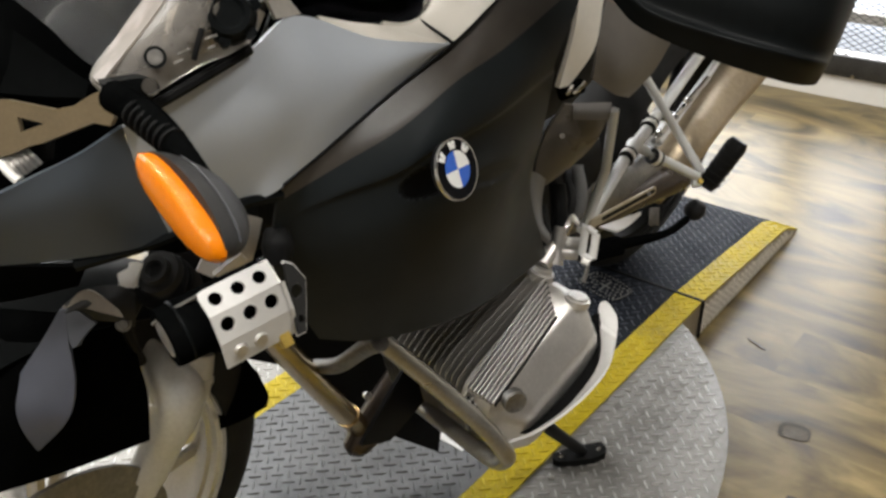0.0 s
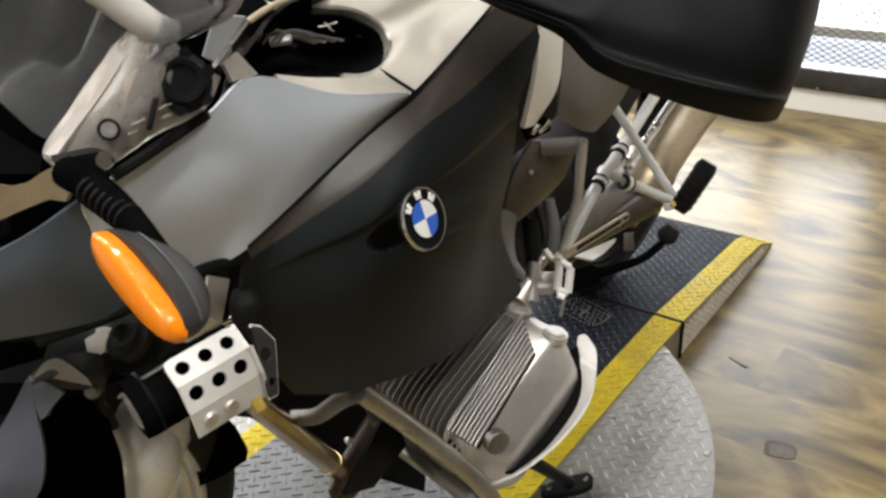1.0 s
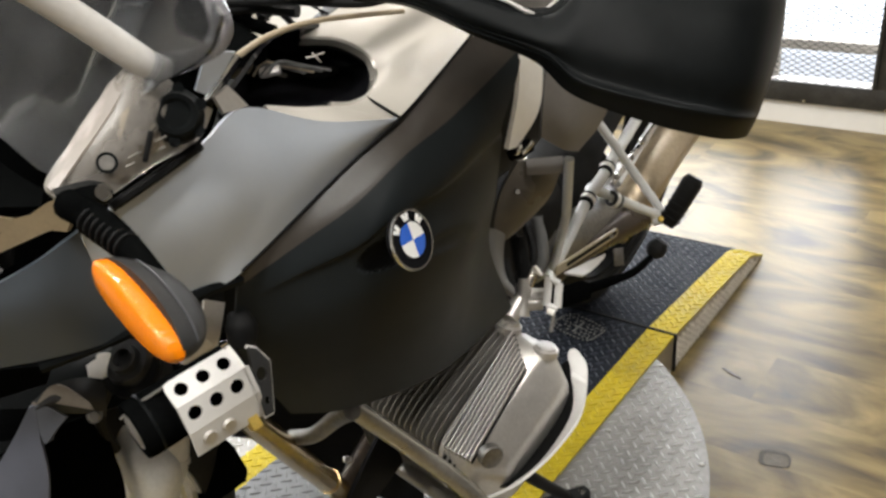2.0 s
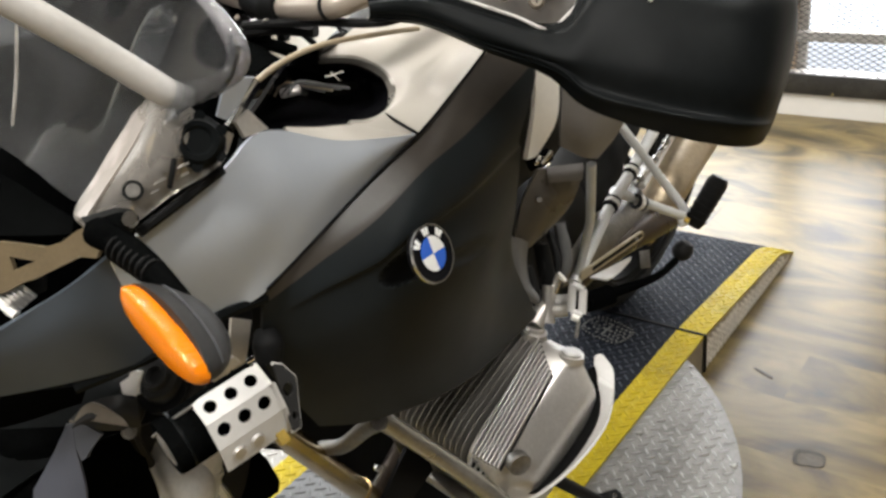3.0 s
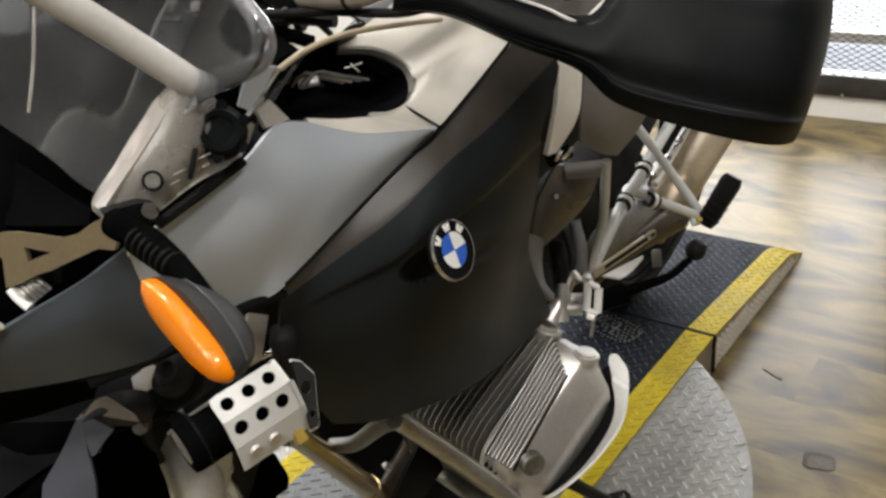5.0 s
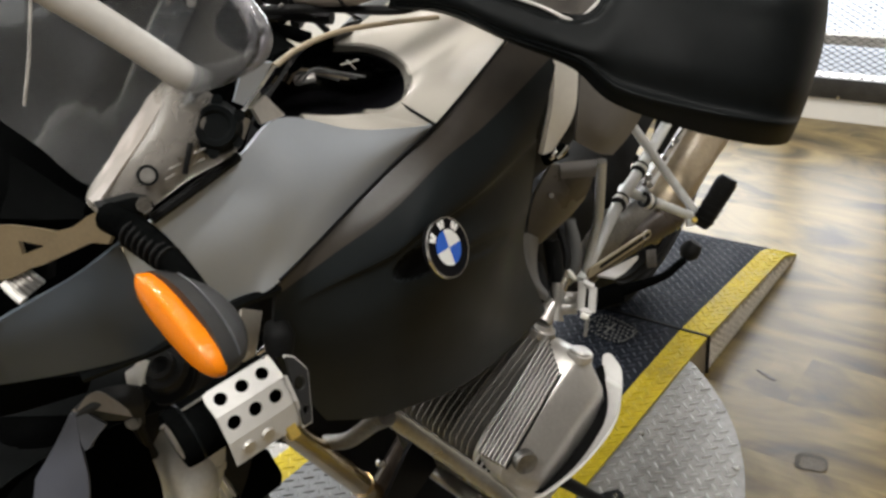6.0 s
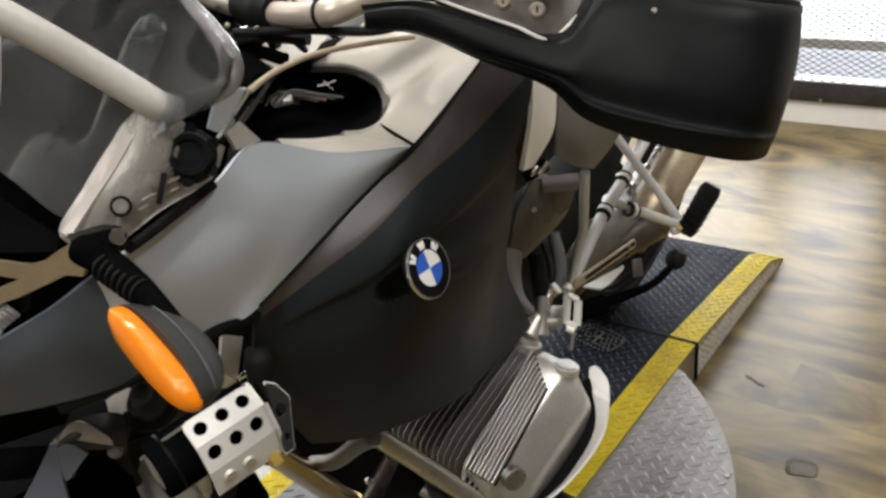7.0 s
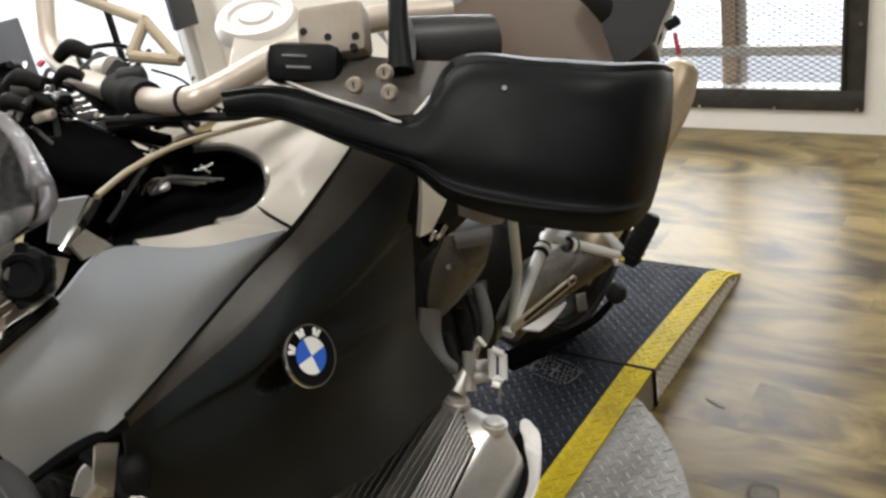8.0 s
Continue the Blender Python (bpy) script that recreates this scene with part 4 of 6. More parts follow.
barrel = part("cylinder", rounded([(cyl(-0.26), 0.07, 0.06), (cyl(-0.13), 0.085, 0.065), (cyl(0.02), 0.09, 0.065)]), M_MATT, bike, "finned air-cooled cylinder")
# inner fins in darker metal, the shade beside the panel put into colour
for k in range(15):
    a = -0.118 + k * 0.0092
    part("fin", rounded([(cyl(a), 0.107, 0.082), (cyl(a + 0.0007), 0.110, 0.085), (cyl(a + 0.0017), 0.110, 0.085), (cyl(a + 0.0024), 0.107, 0.082)], 32, 6.0), M_DARKALU if k < 3 else M_ALU, barrel)
cover = part("valve_cover", rounded([(cyl(0.020), 0.108, 0.081), (cyl(0.022), 0.110, 0.083), (cyl(0.064), 0.109, 0.081), (cyl(0.071), 0.104, 0.076), (cyl(0.100), 0.085, 0.046), (cyl(0.105), 0.078, 0.038)], 56, 5.0), M_ALU, bike, "silver cast valve cover")
# matt black bars between the ribs put the grooves' shade into colour
for k in range(8):
    a = 0.0240 + k * 0.0056
    end = (0.086, 0.080, 0.074, 0.068, 0.062, 0.057, 0.052, 0.047)[k]
    part("rib", box(orient(CO + CA * a - CB * 0.1095 + CA.cross(CB) * (0.012 - 0.004 * k), -CB, CA.cross(CB)), 0.125 - 0.008 * k, 0.0028, 0.014, 0.0010), M_ALU, cover)
    part("groove_shade", box(orient(CO + CA * (a + 0.0028) - CB * 0.1095 + CA.cross(CB) * (0.012 - 0.004 * k), -CB, CA.cross(CB)), 0.12 - 0.008 * k, 0.0026, 0.006, 0.0005), M_MATT, cover)
    part("rib", box(orient(CO + CA * a + CB * ((end - 0.104) / 2) + CA.cross(CB) * 0.0825, CA.cross(CB), CB), end + 0.104, 0.0028, 0.013, 0.0010), M_ALU, cover)
    part("groove_shade", box(orient(CO + CA * (a + 0.0028) + CB * ((end - 0.104) / 2) + CA.cross(CB) * 0.0822, CA.cross(CB), CB), end + 0.102, 0.0026, 0.004, 0.0005), M_MATT, cover)
UPV = CA.cross(CB)
part("filler_plug", lathe([(0, -0.004), (0.010, -0.004), (0.011, -0.005), (0.0135, -0.005), (0.0145, -0.008), (0.0175, -0.009), (0.018, -0.018)], orient((0.457, 0.404, 0.574), UPV * 0.8 + CB * 0.5), 20), M_ALU, cover, "round oil filler plug")
part("cover_bolt", lathe([(0, 0.004), (0.010, 0.004), (0.0135, 0.006), (0.0155, 0.004), (0.0155, -0.006)], orient((0.471, 0.237, 0.507), CA * 0.8 - CB * 0.4 + UPV * 0.4), 18), M_DARKALU, cover)
part("cylinder_guard", sheet([[(0.472, 0.451, 0.542), (0.469, 0.439, 0.535), (0.49, 0.405, 0.475), (0.493, 0.328, 0.447), (0.487, 0.251, 0.451), (0.468, 0.213, 0.453)], [(0.478, 0.453, 0.538), (0.497, 0.443, 0.52), (0.52, 0.383, 0.492), (0.518, 0.31, 0.477), (0.501, 0.25, 0.465), (0.48, 0.208, 0.463)]], 26, 8, 0.003, (-1, 0, 0.2)), M_WHITE, bike, "light grey curved cylinder guard")
part("guard_lining", sheet([[(0.462, 0.437, 0.52), (0.477, 0.404, 0.469), (0.467, 0.33, 0.439), (0.447, 0.26, 0.428)], [(0.472, 0.441, 0.529), (0.5, 0.394, 0.479), (0.501, 0.325, 0.455), (0.486, 0.255, 0.448)]], 24, 6, 0.004, (-1, 0, 0.2)), M_MATT, bike)
part("cylinder", rounded([(orient(bk(-0.12, 0.50, 0.42), -CA, CB), 0.09, 0.065), (orient(bk(-0.36, 0.50, 0.42), -CA, CB), 0.12, 0.08), (orient(bk(-0.40, 0.50, 0.42), -CA, CB), 0.08, 0.05)]), M_DARKALU, bike, "opposite cylinder")

# crash bars
part("crash_bar", tube([(0.374, 0.086, 0.661), (0.387, 0.105, 0.631), (0.424, 0.154, 0.554), (0.462, 0.18, 0.505), (0.485, 0.194, 0.468), (0.483, 0.204, 0.444), (0.449, 0.221, 0.412), (0.375, 0.233, 0.413), (0.261, 0.271, 0.389)], 0.0112, 16), M_STEEL, bike, "bent steel crash bar")
# lower leg in darker metal than the bar, its shade put into colour
part("crash_bar", tube([(0.401, 0.084, 0.651), (0.370, 0.089, 0.625), (0.311, 0.102, 0.568), (0.262, 0.108, 0.540)], [0.0108, 0.0102, 0.0098, 0.0095], 16), M_DARKALU, bike)
header = part("exhaust_header", tube([(0.353, -0.031, 0.719), (0.250, 0.117, 0.500), (0.153, 0.273, 0.270)], [0.0150, 0.0160, 0.0178], 24), M_GILT, bike, "heat-tinted golden steel exhaust header")
part("header_joint", tube([(0.187, 0.219, 0.350), (0.181, 0.228, 0.337)], 0.0186, 24), M_GILT, header)
part("pipe_elbow", tube([(0.150, 0.250, 0.228), (0.152, 0.257, 0.236), (0.158, 0.276, 0.256), (0.167, 0.309, 0.291), (0.177, 0.345, 0.329), (0.189, 0.388, 0.375)], [0.005, 0.020, 0.0265, 0.0275, 0.0275, 0.0275], 24), M_BRONZE, bike, "dark brown glossy pipe elbow")
part("elbow_rim", tube([(0.152, 0.240, 0.262), (0.156, 0.262, 0.290), (0.165, 0.296, 0.325)], 0.0022, 8), M_STEEL, bike)
part("flange_bolt", lathe([(0, 0.005), (0.006, 0.004), (0.0075, 0.0), (0.0075, -0.006)], orient((0.190, 0.262, 0.360), (0.75, -0.5, 0.4)), 12), M_CHROME, bike)
part("sump_lug", box(orient((0.335, 0.279, 0.388), (0.6, -0.5, 0.6), (0.8, 0.4, 0)), 0.034, 0.014, 0.012, 0.004), M_MATT, bike)
part("lug_bolt", lathe([(0, 0.005), (0.005, 0.004), (0.0065, 0.0), (0.0065, -0.003)], orient((0.345, 0.281, 0.392), (0.6, -0.5, 0.6)), 12), M_ALU, bike)

# side panel
PANEL_TOP = [
    [(0.44, -0.051, 0.896), (0.438, 0.02, 0.915), (0.442, 0.088, 0.939), (0.449, 0.156, 0.963), (0.455, 0.21, 0.988), (0.461, 0.269, 1.019)],
    [(0.436, -0.054, 0.882), (0.446, 0.007, 0.895), (0.461, 0.069, 0.912), (0.468, 0.139, 0.937), (0.475, 0.206, 0.954), (0.485, 0.314, 0.993)],
    [(0.429, -0.055, 0.863), (0.45, -0.002, 0.872), (0.472, 0.051, 0.88), (0.48, 0.089, 0.89), (0.484, 0.173, 0.897), (0.483, 0.277, 0.918)],
]
PANEL_LOW = [
    [(0.428, -0.056, 0.857), (0.448, -0.001, 0.866), (0.469, 0.055, 0.873), (0.476, 0.095, 0.881), (0.476, 0.188, 0.884), (0.471, 0.296, 0.899)],
    [(0.415, -0.052, 0.811), (0.445, -0.001, 0.821), (0.471, 0.057, 0.828), (0.484, 0.119, 0.836), (0.476, 0.207, 0.831), (0.454, 0.303, 0.827)],
    [(0.403, -0.023, 0.752), (0.43, 0.022, 0.749), (0.452, 0.073, 0.749), (0.462, 0.144, 0.745), (0.454, 0.223, 0.742), (0.422, 0.332, 0.745)],
    [(0.391, 0.01, 0.692), (0.406, 0.049, 0.674), (0.418, 0.089, 0.663), (0.426, 0.166, 0.642), (0.42, 0.251, 0.623), (0.394, 0.42, 0.6)],
]
PC = V((0.499, 0.092, 0.874))
TO = (V((0.952, -0.444, 1.224)) - PC).normalized()
RIGHT = V((0.755, 0.654, 0.05)).normalized()
UPW = TO.cross(RIGHT).normalized()
if UPW.z < 0:
    UPW = -UPW


def pocketed(p):
    """Sinks the oval pocket and the shallow tongue beside the badge into the skin."""
    d = p - PC
    u, w = d.dot(RIGHT) + 0.019, d.dot(UPW) + 0.007
    w -= 0.30 * u
    q = (u / 0.030) ** 2 + (w / 0.0135) ** 2
    s = 1.0 if q < 0.8 else max(0.0, (1.12 - q) / 0.32)
    u2 = d.dot(RIGHT) - 0.040
    w2 = d.dot(UPW) + 0.004 - 0.30 * u2
    q2 = max(0.0, 1.0 - (u2 / 0.032) ** 2 - (w2 / 0.0085) ** 2)
    return p - TO * (0.012 * s * s * (3 - 2 * s) + 0.0045 * min(1.0, 1.6 * q2))


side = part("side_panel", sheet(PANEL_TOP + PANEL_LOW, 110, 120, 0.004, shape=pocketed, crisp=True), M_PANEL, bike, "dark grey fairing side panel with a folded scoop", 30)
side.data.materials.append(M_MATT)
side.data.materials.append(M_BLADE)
# the blade along the seam, its brown reflection put into the colour
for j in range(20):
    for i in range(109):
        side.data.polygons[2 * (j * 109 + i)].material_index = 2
# pocket faces turned matt black, the recess's shade put into the colour
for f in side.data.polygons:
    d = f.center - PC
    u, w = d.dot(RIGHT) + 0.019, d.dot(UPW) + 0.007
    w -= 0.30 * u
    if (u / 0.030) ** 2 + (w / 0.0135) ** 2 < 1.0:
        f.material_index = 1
BN = (TO * 0.66 + RIGHT * 0.75).normalized()
BM_ = orient(PC + BN * 0.001, BN, (0.25, -0.25, -0.9)) @ pose(0, 0, 0, 0, 0, 13)
badge = part("badge", lathe([(0.0, 0.0035), (0.0262, 0.0035), (0.0268, 0.0037), (0.0268, -0.004), (0, -0.004)], BM_, 40), M_BADGEK, side, "round badge in blue, white and black")
part("badge_rim", lathe([(0.0264, 0.004), (0.0278, 0.004), (0.0285, 0.002), (0.0285, 0.001), (0.0264, 0.001), (0.0264, 0.004)], BM_, 40), M_CHROME, badge)
for k in range(4):
    bm = bmesh.new()
    arc = [(0.0165 * math.cos(radians(45 + 90 * k + a)), 0.0165 * math.sin(radians(45 + 90 * k + a))) for a in range(-45, 46, 9)]
    slab([(0, 0)] + arc, 0.0036, 0.0043, bm)
    bm.transform(BM_)
    part("quarter", bm, M_BADGEW if k % 2 else M_BLUE, badge)
for a in (-48, 0, 48):
    for s in (-1, 1):
        c, q = math.cos(radians(180 + a + s * 5.5)), math.sin(radians(180 + a + s * 5.5))
        part("letter_bar", box(BM_ @ Matrix.Translation((0.0217 * c, 0.0217 * q, 0.0038)) @ pose(0, 0, 0, 0, 0, 180 + a + s * 14), 0.0072, 0.0036, 0.001, 0.0003), M_BADGEW, badge)

# upper grey panel and beak, the beak in a darker slate
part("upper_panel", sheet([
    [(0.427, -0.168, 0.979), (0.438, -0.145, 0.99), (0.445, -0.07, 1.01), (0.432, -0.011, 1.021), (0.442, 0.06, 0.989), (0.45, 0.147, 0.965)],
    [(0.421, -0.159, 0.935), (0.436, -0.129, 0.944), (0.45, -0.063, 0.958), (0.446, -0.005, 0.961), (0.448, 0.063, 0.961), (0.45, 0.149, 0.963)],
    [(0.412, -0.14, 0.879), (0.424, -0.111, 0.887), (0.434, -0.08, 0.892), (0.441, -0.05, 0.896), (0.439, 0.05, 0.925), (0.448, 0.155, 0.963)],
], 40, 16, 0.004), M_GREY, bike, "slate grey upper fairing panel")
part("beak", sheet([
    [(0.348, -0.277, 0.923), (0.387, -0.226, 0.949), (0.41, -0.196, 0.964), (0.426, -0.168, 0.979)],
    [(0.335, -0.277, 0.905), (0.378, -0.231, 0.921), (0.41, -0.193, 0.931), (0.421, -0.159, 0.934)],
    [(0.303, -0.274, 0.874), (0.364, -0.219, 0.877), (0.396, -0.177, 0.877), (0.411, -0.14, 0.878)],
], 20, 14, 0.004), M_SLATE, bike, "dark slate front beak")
part("panel_trim", tube([(0.44, -0.148, 0.992), (0.446, -0.115, 1.002), (0.447, -0.071, 1.012)], 0.004, 8), M_MATT, bike)
part("lower_trim", tube([(0.375, -0.2, 0.87), (0.405, -0.147, 0.878), (0.43, -0.094, 0.892), (0.434, -0.05, 0.887)], 0.006, 8), M_BLACK, bike)
# deep black sheet stands in for the shade under the beak
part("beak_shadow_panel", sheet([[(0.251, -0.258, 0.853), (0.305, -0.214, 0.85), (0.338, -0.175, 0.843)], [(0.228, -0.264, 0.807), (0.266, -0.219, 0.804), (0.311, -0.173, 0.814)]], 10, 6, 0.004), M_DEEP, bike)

# tank
RIM = [(0.405, 0.112, 0.983), (0.409, 0.134, 0.978), (0.409, 0.162, 0.98), (0.397, 0.191, 0.991), (0.369, 0.21, 1.005), (0.33, 0.211, 1.017), (0.293, 0.194, 1.02)]
part("tank", sheet([
    [(0.449, 0.15, 0.963), (0.45, 0.157, 0.964), (0.452, 0.189, 0.976), (0.457, 0.236, 1.002), (0.464, 0.287, 1.03), (0.452, 0.346, 1.06), (0.392, 0.377, 1.101)],
    [(0.429, 0.129, 0.969), (0.43, 0.148, 0.97), (0.427, 0.18, 0.979), (0.422, 0.218, 0.997), (0.413, 0.252, 1.019), (0.382, 0.278, 1.043), (0.326, 0.295, 1.062)],
    RIM,
], 40, 14, 0.004, (-0.6, 0.4, -0.7)), M_TANK, bike, "silver painted fuel tank")
RIM_IN = [(0.397, 0.116, 0.982), (0.395, 0.147, 0.974), (0.394, 0.174, 0.976), (0.382, 0.2, 0.986), (0.358, 0.217, 0.999), (0.319, 0.218, 1.009), (0.283, 0.203, 1.011)]
part("tank_rim", sheet([RIM, [V(a).lerp(V(b), 0.55) + V((0.002, 0, 0.003)) for a, b in zip(RIM, RIM_IN)], [V(b) - V((0.004, 0, 0.004)) for b in RIM_IN]], 36, 10, 0.003, (-0.6, 0.4, -0.7)), M_TANKGLOSS, bike, "glossy silver lip of the steering opening")
part("tank_collar", sheet([[V(b) - V((0.003, 0, 0.0035)) for b in RIM_IN], [(0.359, 0.147, 0.971), (0.344, 0.188, 0.963), (0.339, 0.213, 0.964), (0.325, 0.235, 0.972), (0.311, 0.244, 0.981), (0.285, 0.241, 0.989), (0.259, 0.224, 0.995)]], 36, 10, 0.003, (-0.6, 0.4, -0.7)), M_GLOSSK, bike, "glossy black collar of the steering opening")
part("tank_lip", sheet([[(0.433, 0.018, 1.004), (0.437, 0.052, 0.988), (0.44, 0.105, 0.969), (0.45, 0.151, 0.963)], [(0.424, 0.017, 1.014), (0.421, 0.057, 1), (0.411, 0.102, 0.986), (0.417, 0.132, 0.974)]], 18, 8, 0.004), M_TANK, bike)
part("tank_top", sheet([
    [(0.45, 0.349, 1.06), (0.389, 0.382, 1.1), (0.259, 0.35, 1.06), (0.24, 0.3, 1.049)],
    [(0.443, 0.434, 1.097), (0.391, 0.476, 1.141), (0.265, 0.442, 1.089), (0.18, 0.394, 1.097)],
    [(0.415, 0.524, 1.122), (0.33, 0.582, 1.144), (0.241, 0.574, 1.131), (0.114, 0.495, 1.118)],
], 18, 14, 0.004, (-0.6, 0.4, -0.7)), M_TANK, bike, "silver painted tank top")
part("tank_side", sheet([[(0.432, 0.487, 1.085), (0.445, 0.594, 1.083), (0.461, 0.723, 1.043), (0.467, 0.822, 0.964)], [(0.436, 0.473, 1.057), (0.464, 0.545, 1.024), (0.478, 0.656, 0.978), (0.491, 0.796, 0.913)], [(0.424, 0.413, 0.949), (0.461, 0.496, 0.921), (0.475, 0.624, 0.881), (0.496, 0.773, 0.845)]], 16, 10, 0.005), M_TAUPE, bike, "taupe grey tank flank")
part("seat_edge", tube([(0.347, 0.704, 1.091), (0.422, 0.782, 1.028), (0.449, 0.855, 0.973), (0.457, 0.93, 0.9), (0.453, 0.961, 0.816)], [0.03, 0.036, 0.036, 0.034, 0.03], 16), M_SEAT, bike, "rolled black seat edge")
SEATL = [(0.384, 0.772, 1.047), (0.442, 0.785, 0.992), (0.477, 0.794, 0.962), (0.471, 0.773, 0.935)]
SEATR = [(0.548, 0.882, 1.015), (0.536, 0.847, 0.972), (0.525, 0.823, 0.946), (0.499, 0.792, 0.929)]
part("seat_pan", sheet([SEATL, SEATR], 16, 8, 0.03, (-0.5, 0.8, 0)), M_SEAT, bike, "black seat base behind the tank flank")
part("tank_seam", tube([(0.408, 0.158, 0.978), (0.432, 0.152, 0.973), (0.452, 0.152, 0.965)], 0.0016, 8), M_MATT, bike)
part("tank_edge", tube([(0.442, -0.052, 0.897), (0.44, 0.018, 0.916), (0.444, 0.086, 0.94), (0.452, 0.153, 0.964), (0.457, 0.207, 0.989), (0.463, 0.266, 1.02)], 0.0014, 8), M_MATT, bike)
part("tank_cap", lathe([(0, 0.010), (0.020, 0.010), (0.022, 0.006), (0.032, 0.005), (0.035, 0.009), (0.047, 0.009), (0.052, 0.0), (0.052, -0.01)], orient((0.191, 0.415, 1.094), (0.25, -0.25, 0.93)), 36), M_CAP, bike, "round light metal tank cap")

# cockpit opening
part("cockpit_liner", sheet([
    [(0.33, 0.054, 1.003), (0.31, 0.147, 1.036), (0.299, 0.26, 1.02), (0.319, 0.313, 1.008)],
    [(0.283, 0.079, 0.967), (0.245, 0.198, 0.975), (0.252, 0.282, 0.958), (0.322, 0.311, 0.956)],
    [(0.373, 0.026, 0.993), (0.385, 0.079, 0.968), (0.373, 0.163, 0.956), (0.386, 0.22, 0.957)],
], 18, 14, 0.004, (-0.5, 0.5, -0.6)), M_GLOSSK, bike, "black glossy cockpit liner")
part("cable", tube([(0.417, 0.003, 1.057), (0.409, 0.043, 1.062), (0.403, 0.097, 1.062), (0.409, 0.157, 1.056), (0.422, 0.209, 1.05)], 0.0026, 10), M_GOLD, bike, "tan sheathed control cable")
part("cable", tube([(0.253, 0.136, 1.064), (0.335, 0.147, 1.068), (0.417, 0.156, 1.068), (0.463, 0.169, 1.078)], 0.0045, 8), M_RUBBER, bike)
part("cable", tube([(0.144, 0.098, 1.002), (0.167, 0.138, 1.038), (0.236, 0.171, 1.051), (0.299, 0.19, 1.047)], 0.007, 8), M_RUBBER, bike)
part("connector", box(orient((0.312, 0.128, 1.002), (0.3, -0.5, 0.8), (0.7, 0.6, 0.1)), 0.022, 0.010, 0.008, 0.003), M_CAP, bike, "pale cable connector")
part("wire_clip", tube([(0.338, 0.154, 1.011), (0.345, 0.160, 1.012), (0.351, 0.167, 1.014)], 0.0011, 8), M_CHROME, bike, "small chrome wire clip")
part("wire_clip", tube([(0.342, 0.159, 1.015), (0.348, 0.160, 1.009), (0.351, 0.161, 1.006)], 0.0010, 8), M_CHROME, bike)
for k in range(4):
    part("wire", tube([(0.296 + 0.006 * k, 0.110 + 0.004 * k, 1.000), (0.302 + 0.006 * k, 0.122 + 0.004 * k, 1.008 + 0.003 * (k % 2)), (0.310 + 0.008 * k, 0.142 + 0.005 * k, 1.002), (0.330 + 0.006 * k, 0.158 + 0.006 * k, 0.994)], 0.0013, 6), M_GOLD if k == 1 else M_BOOT, bike)

# windscreen and its holder
part("windscreen", sheet([
    [(0.529, -0.097, 1.117), (0.469, -0.064, 1.132), (0.44, -0.064, 1.157), (0.363, -0.048, 1.186), (0.219, -0.114, 1.229)],
    [(0.507, -0.096, 1.091), (0.429, -0.073, 1.106), (0.392, -0.078, 1.121), (0.313, -0.071, 1.138), (0.192, -0.140, 1.155)],
    [(0.447, -0.1, 1.063), (0.409, -0.122, 1.037), (0.391, -0.154, 1.009), (0.333, -0.163, 1.039), (0.213, -0.163, 1.073)],
], 22, 16, 0.003, (-0.6, 0.6, 0)), M_SCREEN, bike, "clear scuffed plastic windscreen")
part("screen_crease", tube([(0.329, -0.127, 1.141), (0.338, -0.147, 1.099), (0.343, -0.164, 1.067)], [0.0010, 0.0013, 0.0011], 8), M_HAZE, bike)
part("screen_edge", tube([(0.441, -0.065, 1.157), (0.47, -0.065, 1.132), (0.511, -0.083, 1.113), (0.501, -0.082, 1.094), (0.459, -0.084, 1.073)], [0.003, 0.0055, 0.0075, 0.0075, 0.004], 12), M_EDGE, bike, "pale milky edge of the windscreen")
part("screen_tube", tube([(0.386, -0.191, 1.183), (0.406, -0.155, 1.146), (0.42, -0.126, 1.115), (0.436, -0.097, 1.081), (0.433, -0.09, 1.075)], 0.0108, 16), M_TUBE, bike, "light grey screen support tube")
part("screen_holder", sheet([
    [(0.419, -0.115, 1.067), (0.438, -0.095, 1.083), (0.446, -0.077, 1.056), (0.439, -0.047, 1.031)],
    [(0.417, -0.136, 1.047), (0.439, -0.114, 1.052), (0.45, -0.089, 1.041), (0.438, -0.056, 1.019)],
    [(0.418, -0.176, 1.019), (0.433, -0.148, 1.02), (0.445, -0.112, 1.025), (0.443, -0.069, 1.014)],
    [(0.426, -0.177, 1.007), (0.436, -0.152, 0.998), (0.442, -0.11, 1.009), (0.442, -0.067, 1.011)],
], 22, 18, 0.003), M_HAZE, bike, "milky plastic screen holder")
part("holder_lip", sheet([[(0.423, -0.112, 1.070), (0.417, -0.135, 1.050), (0.418, -0.157, 1.033), (0.421, -0.178, 1.016)], [(0.432, -0.112, 1.064), (0.430, -0.132, 1.046), (0.428, -0.154, 1.029), (0.427, -0.177, 1.012)]], 18, 6, 0.003, (-0.6, 0.5, -0.2)), M_LIP, bike, "frosted edge of the screen holder")
KM = orient((0.442, -0.082, 1.037), (0.75, -0.5, 0.35))
knob = part("knob", lathe([(0, 0.015), (0.009, 0.015), (0.011, 0.017), (0.0145, 0.017), (0.0165, 0.013), (0.0195, 0.010), (0.0205, 0.0), (0.017, -0.006)], KM, 18), M_BLACK, bike, "black screen knob")
for k in range(6):
    part("knob_lobe", tube([KM @ V((0.0185 * math.cos(k * math.pi / 3), 0.0185 * math.sin(k * math.pi / 3), z)) for z in (-0.001, 0.013)], 0.0042, 10), M_BLACK, knob)
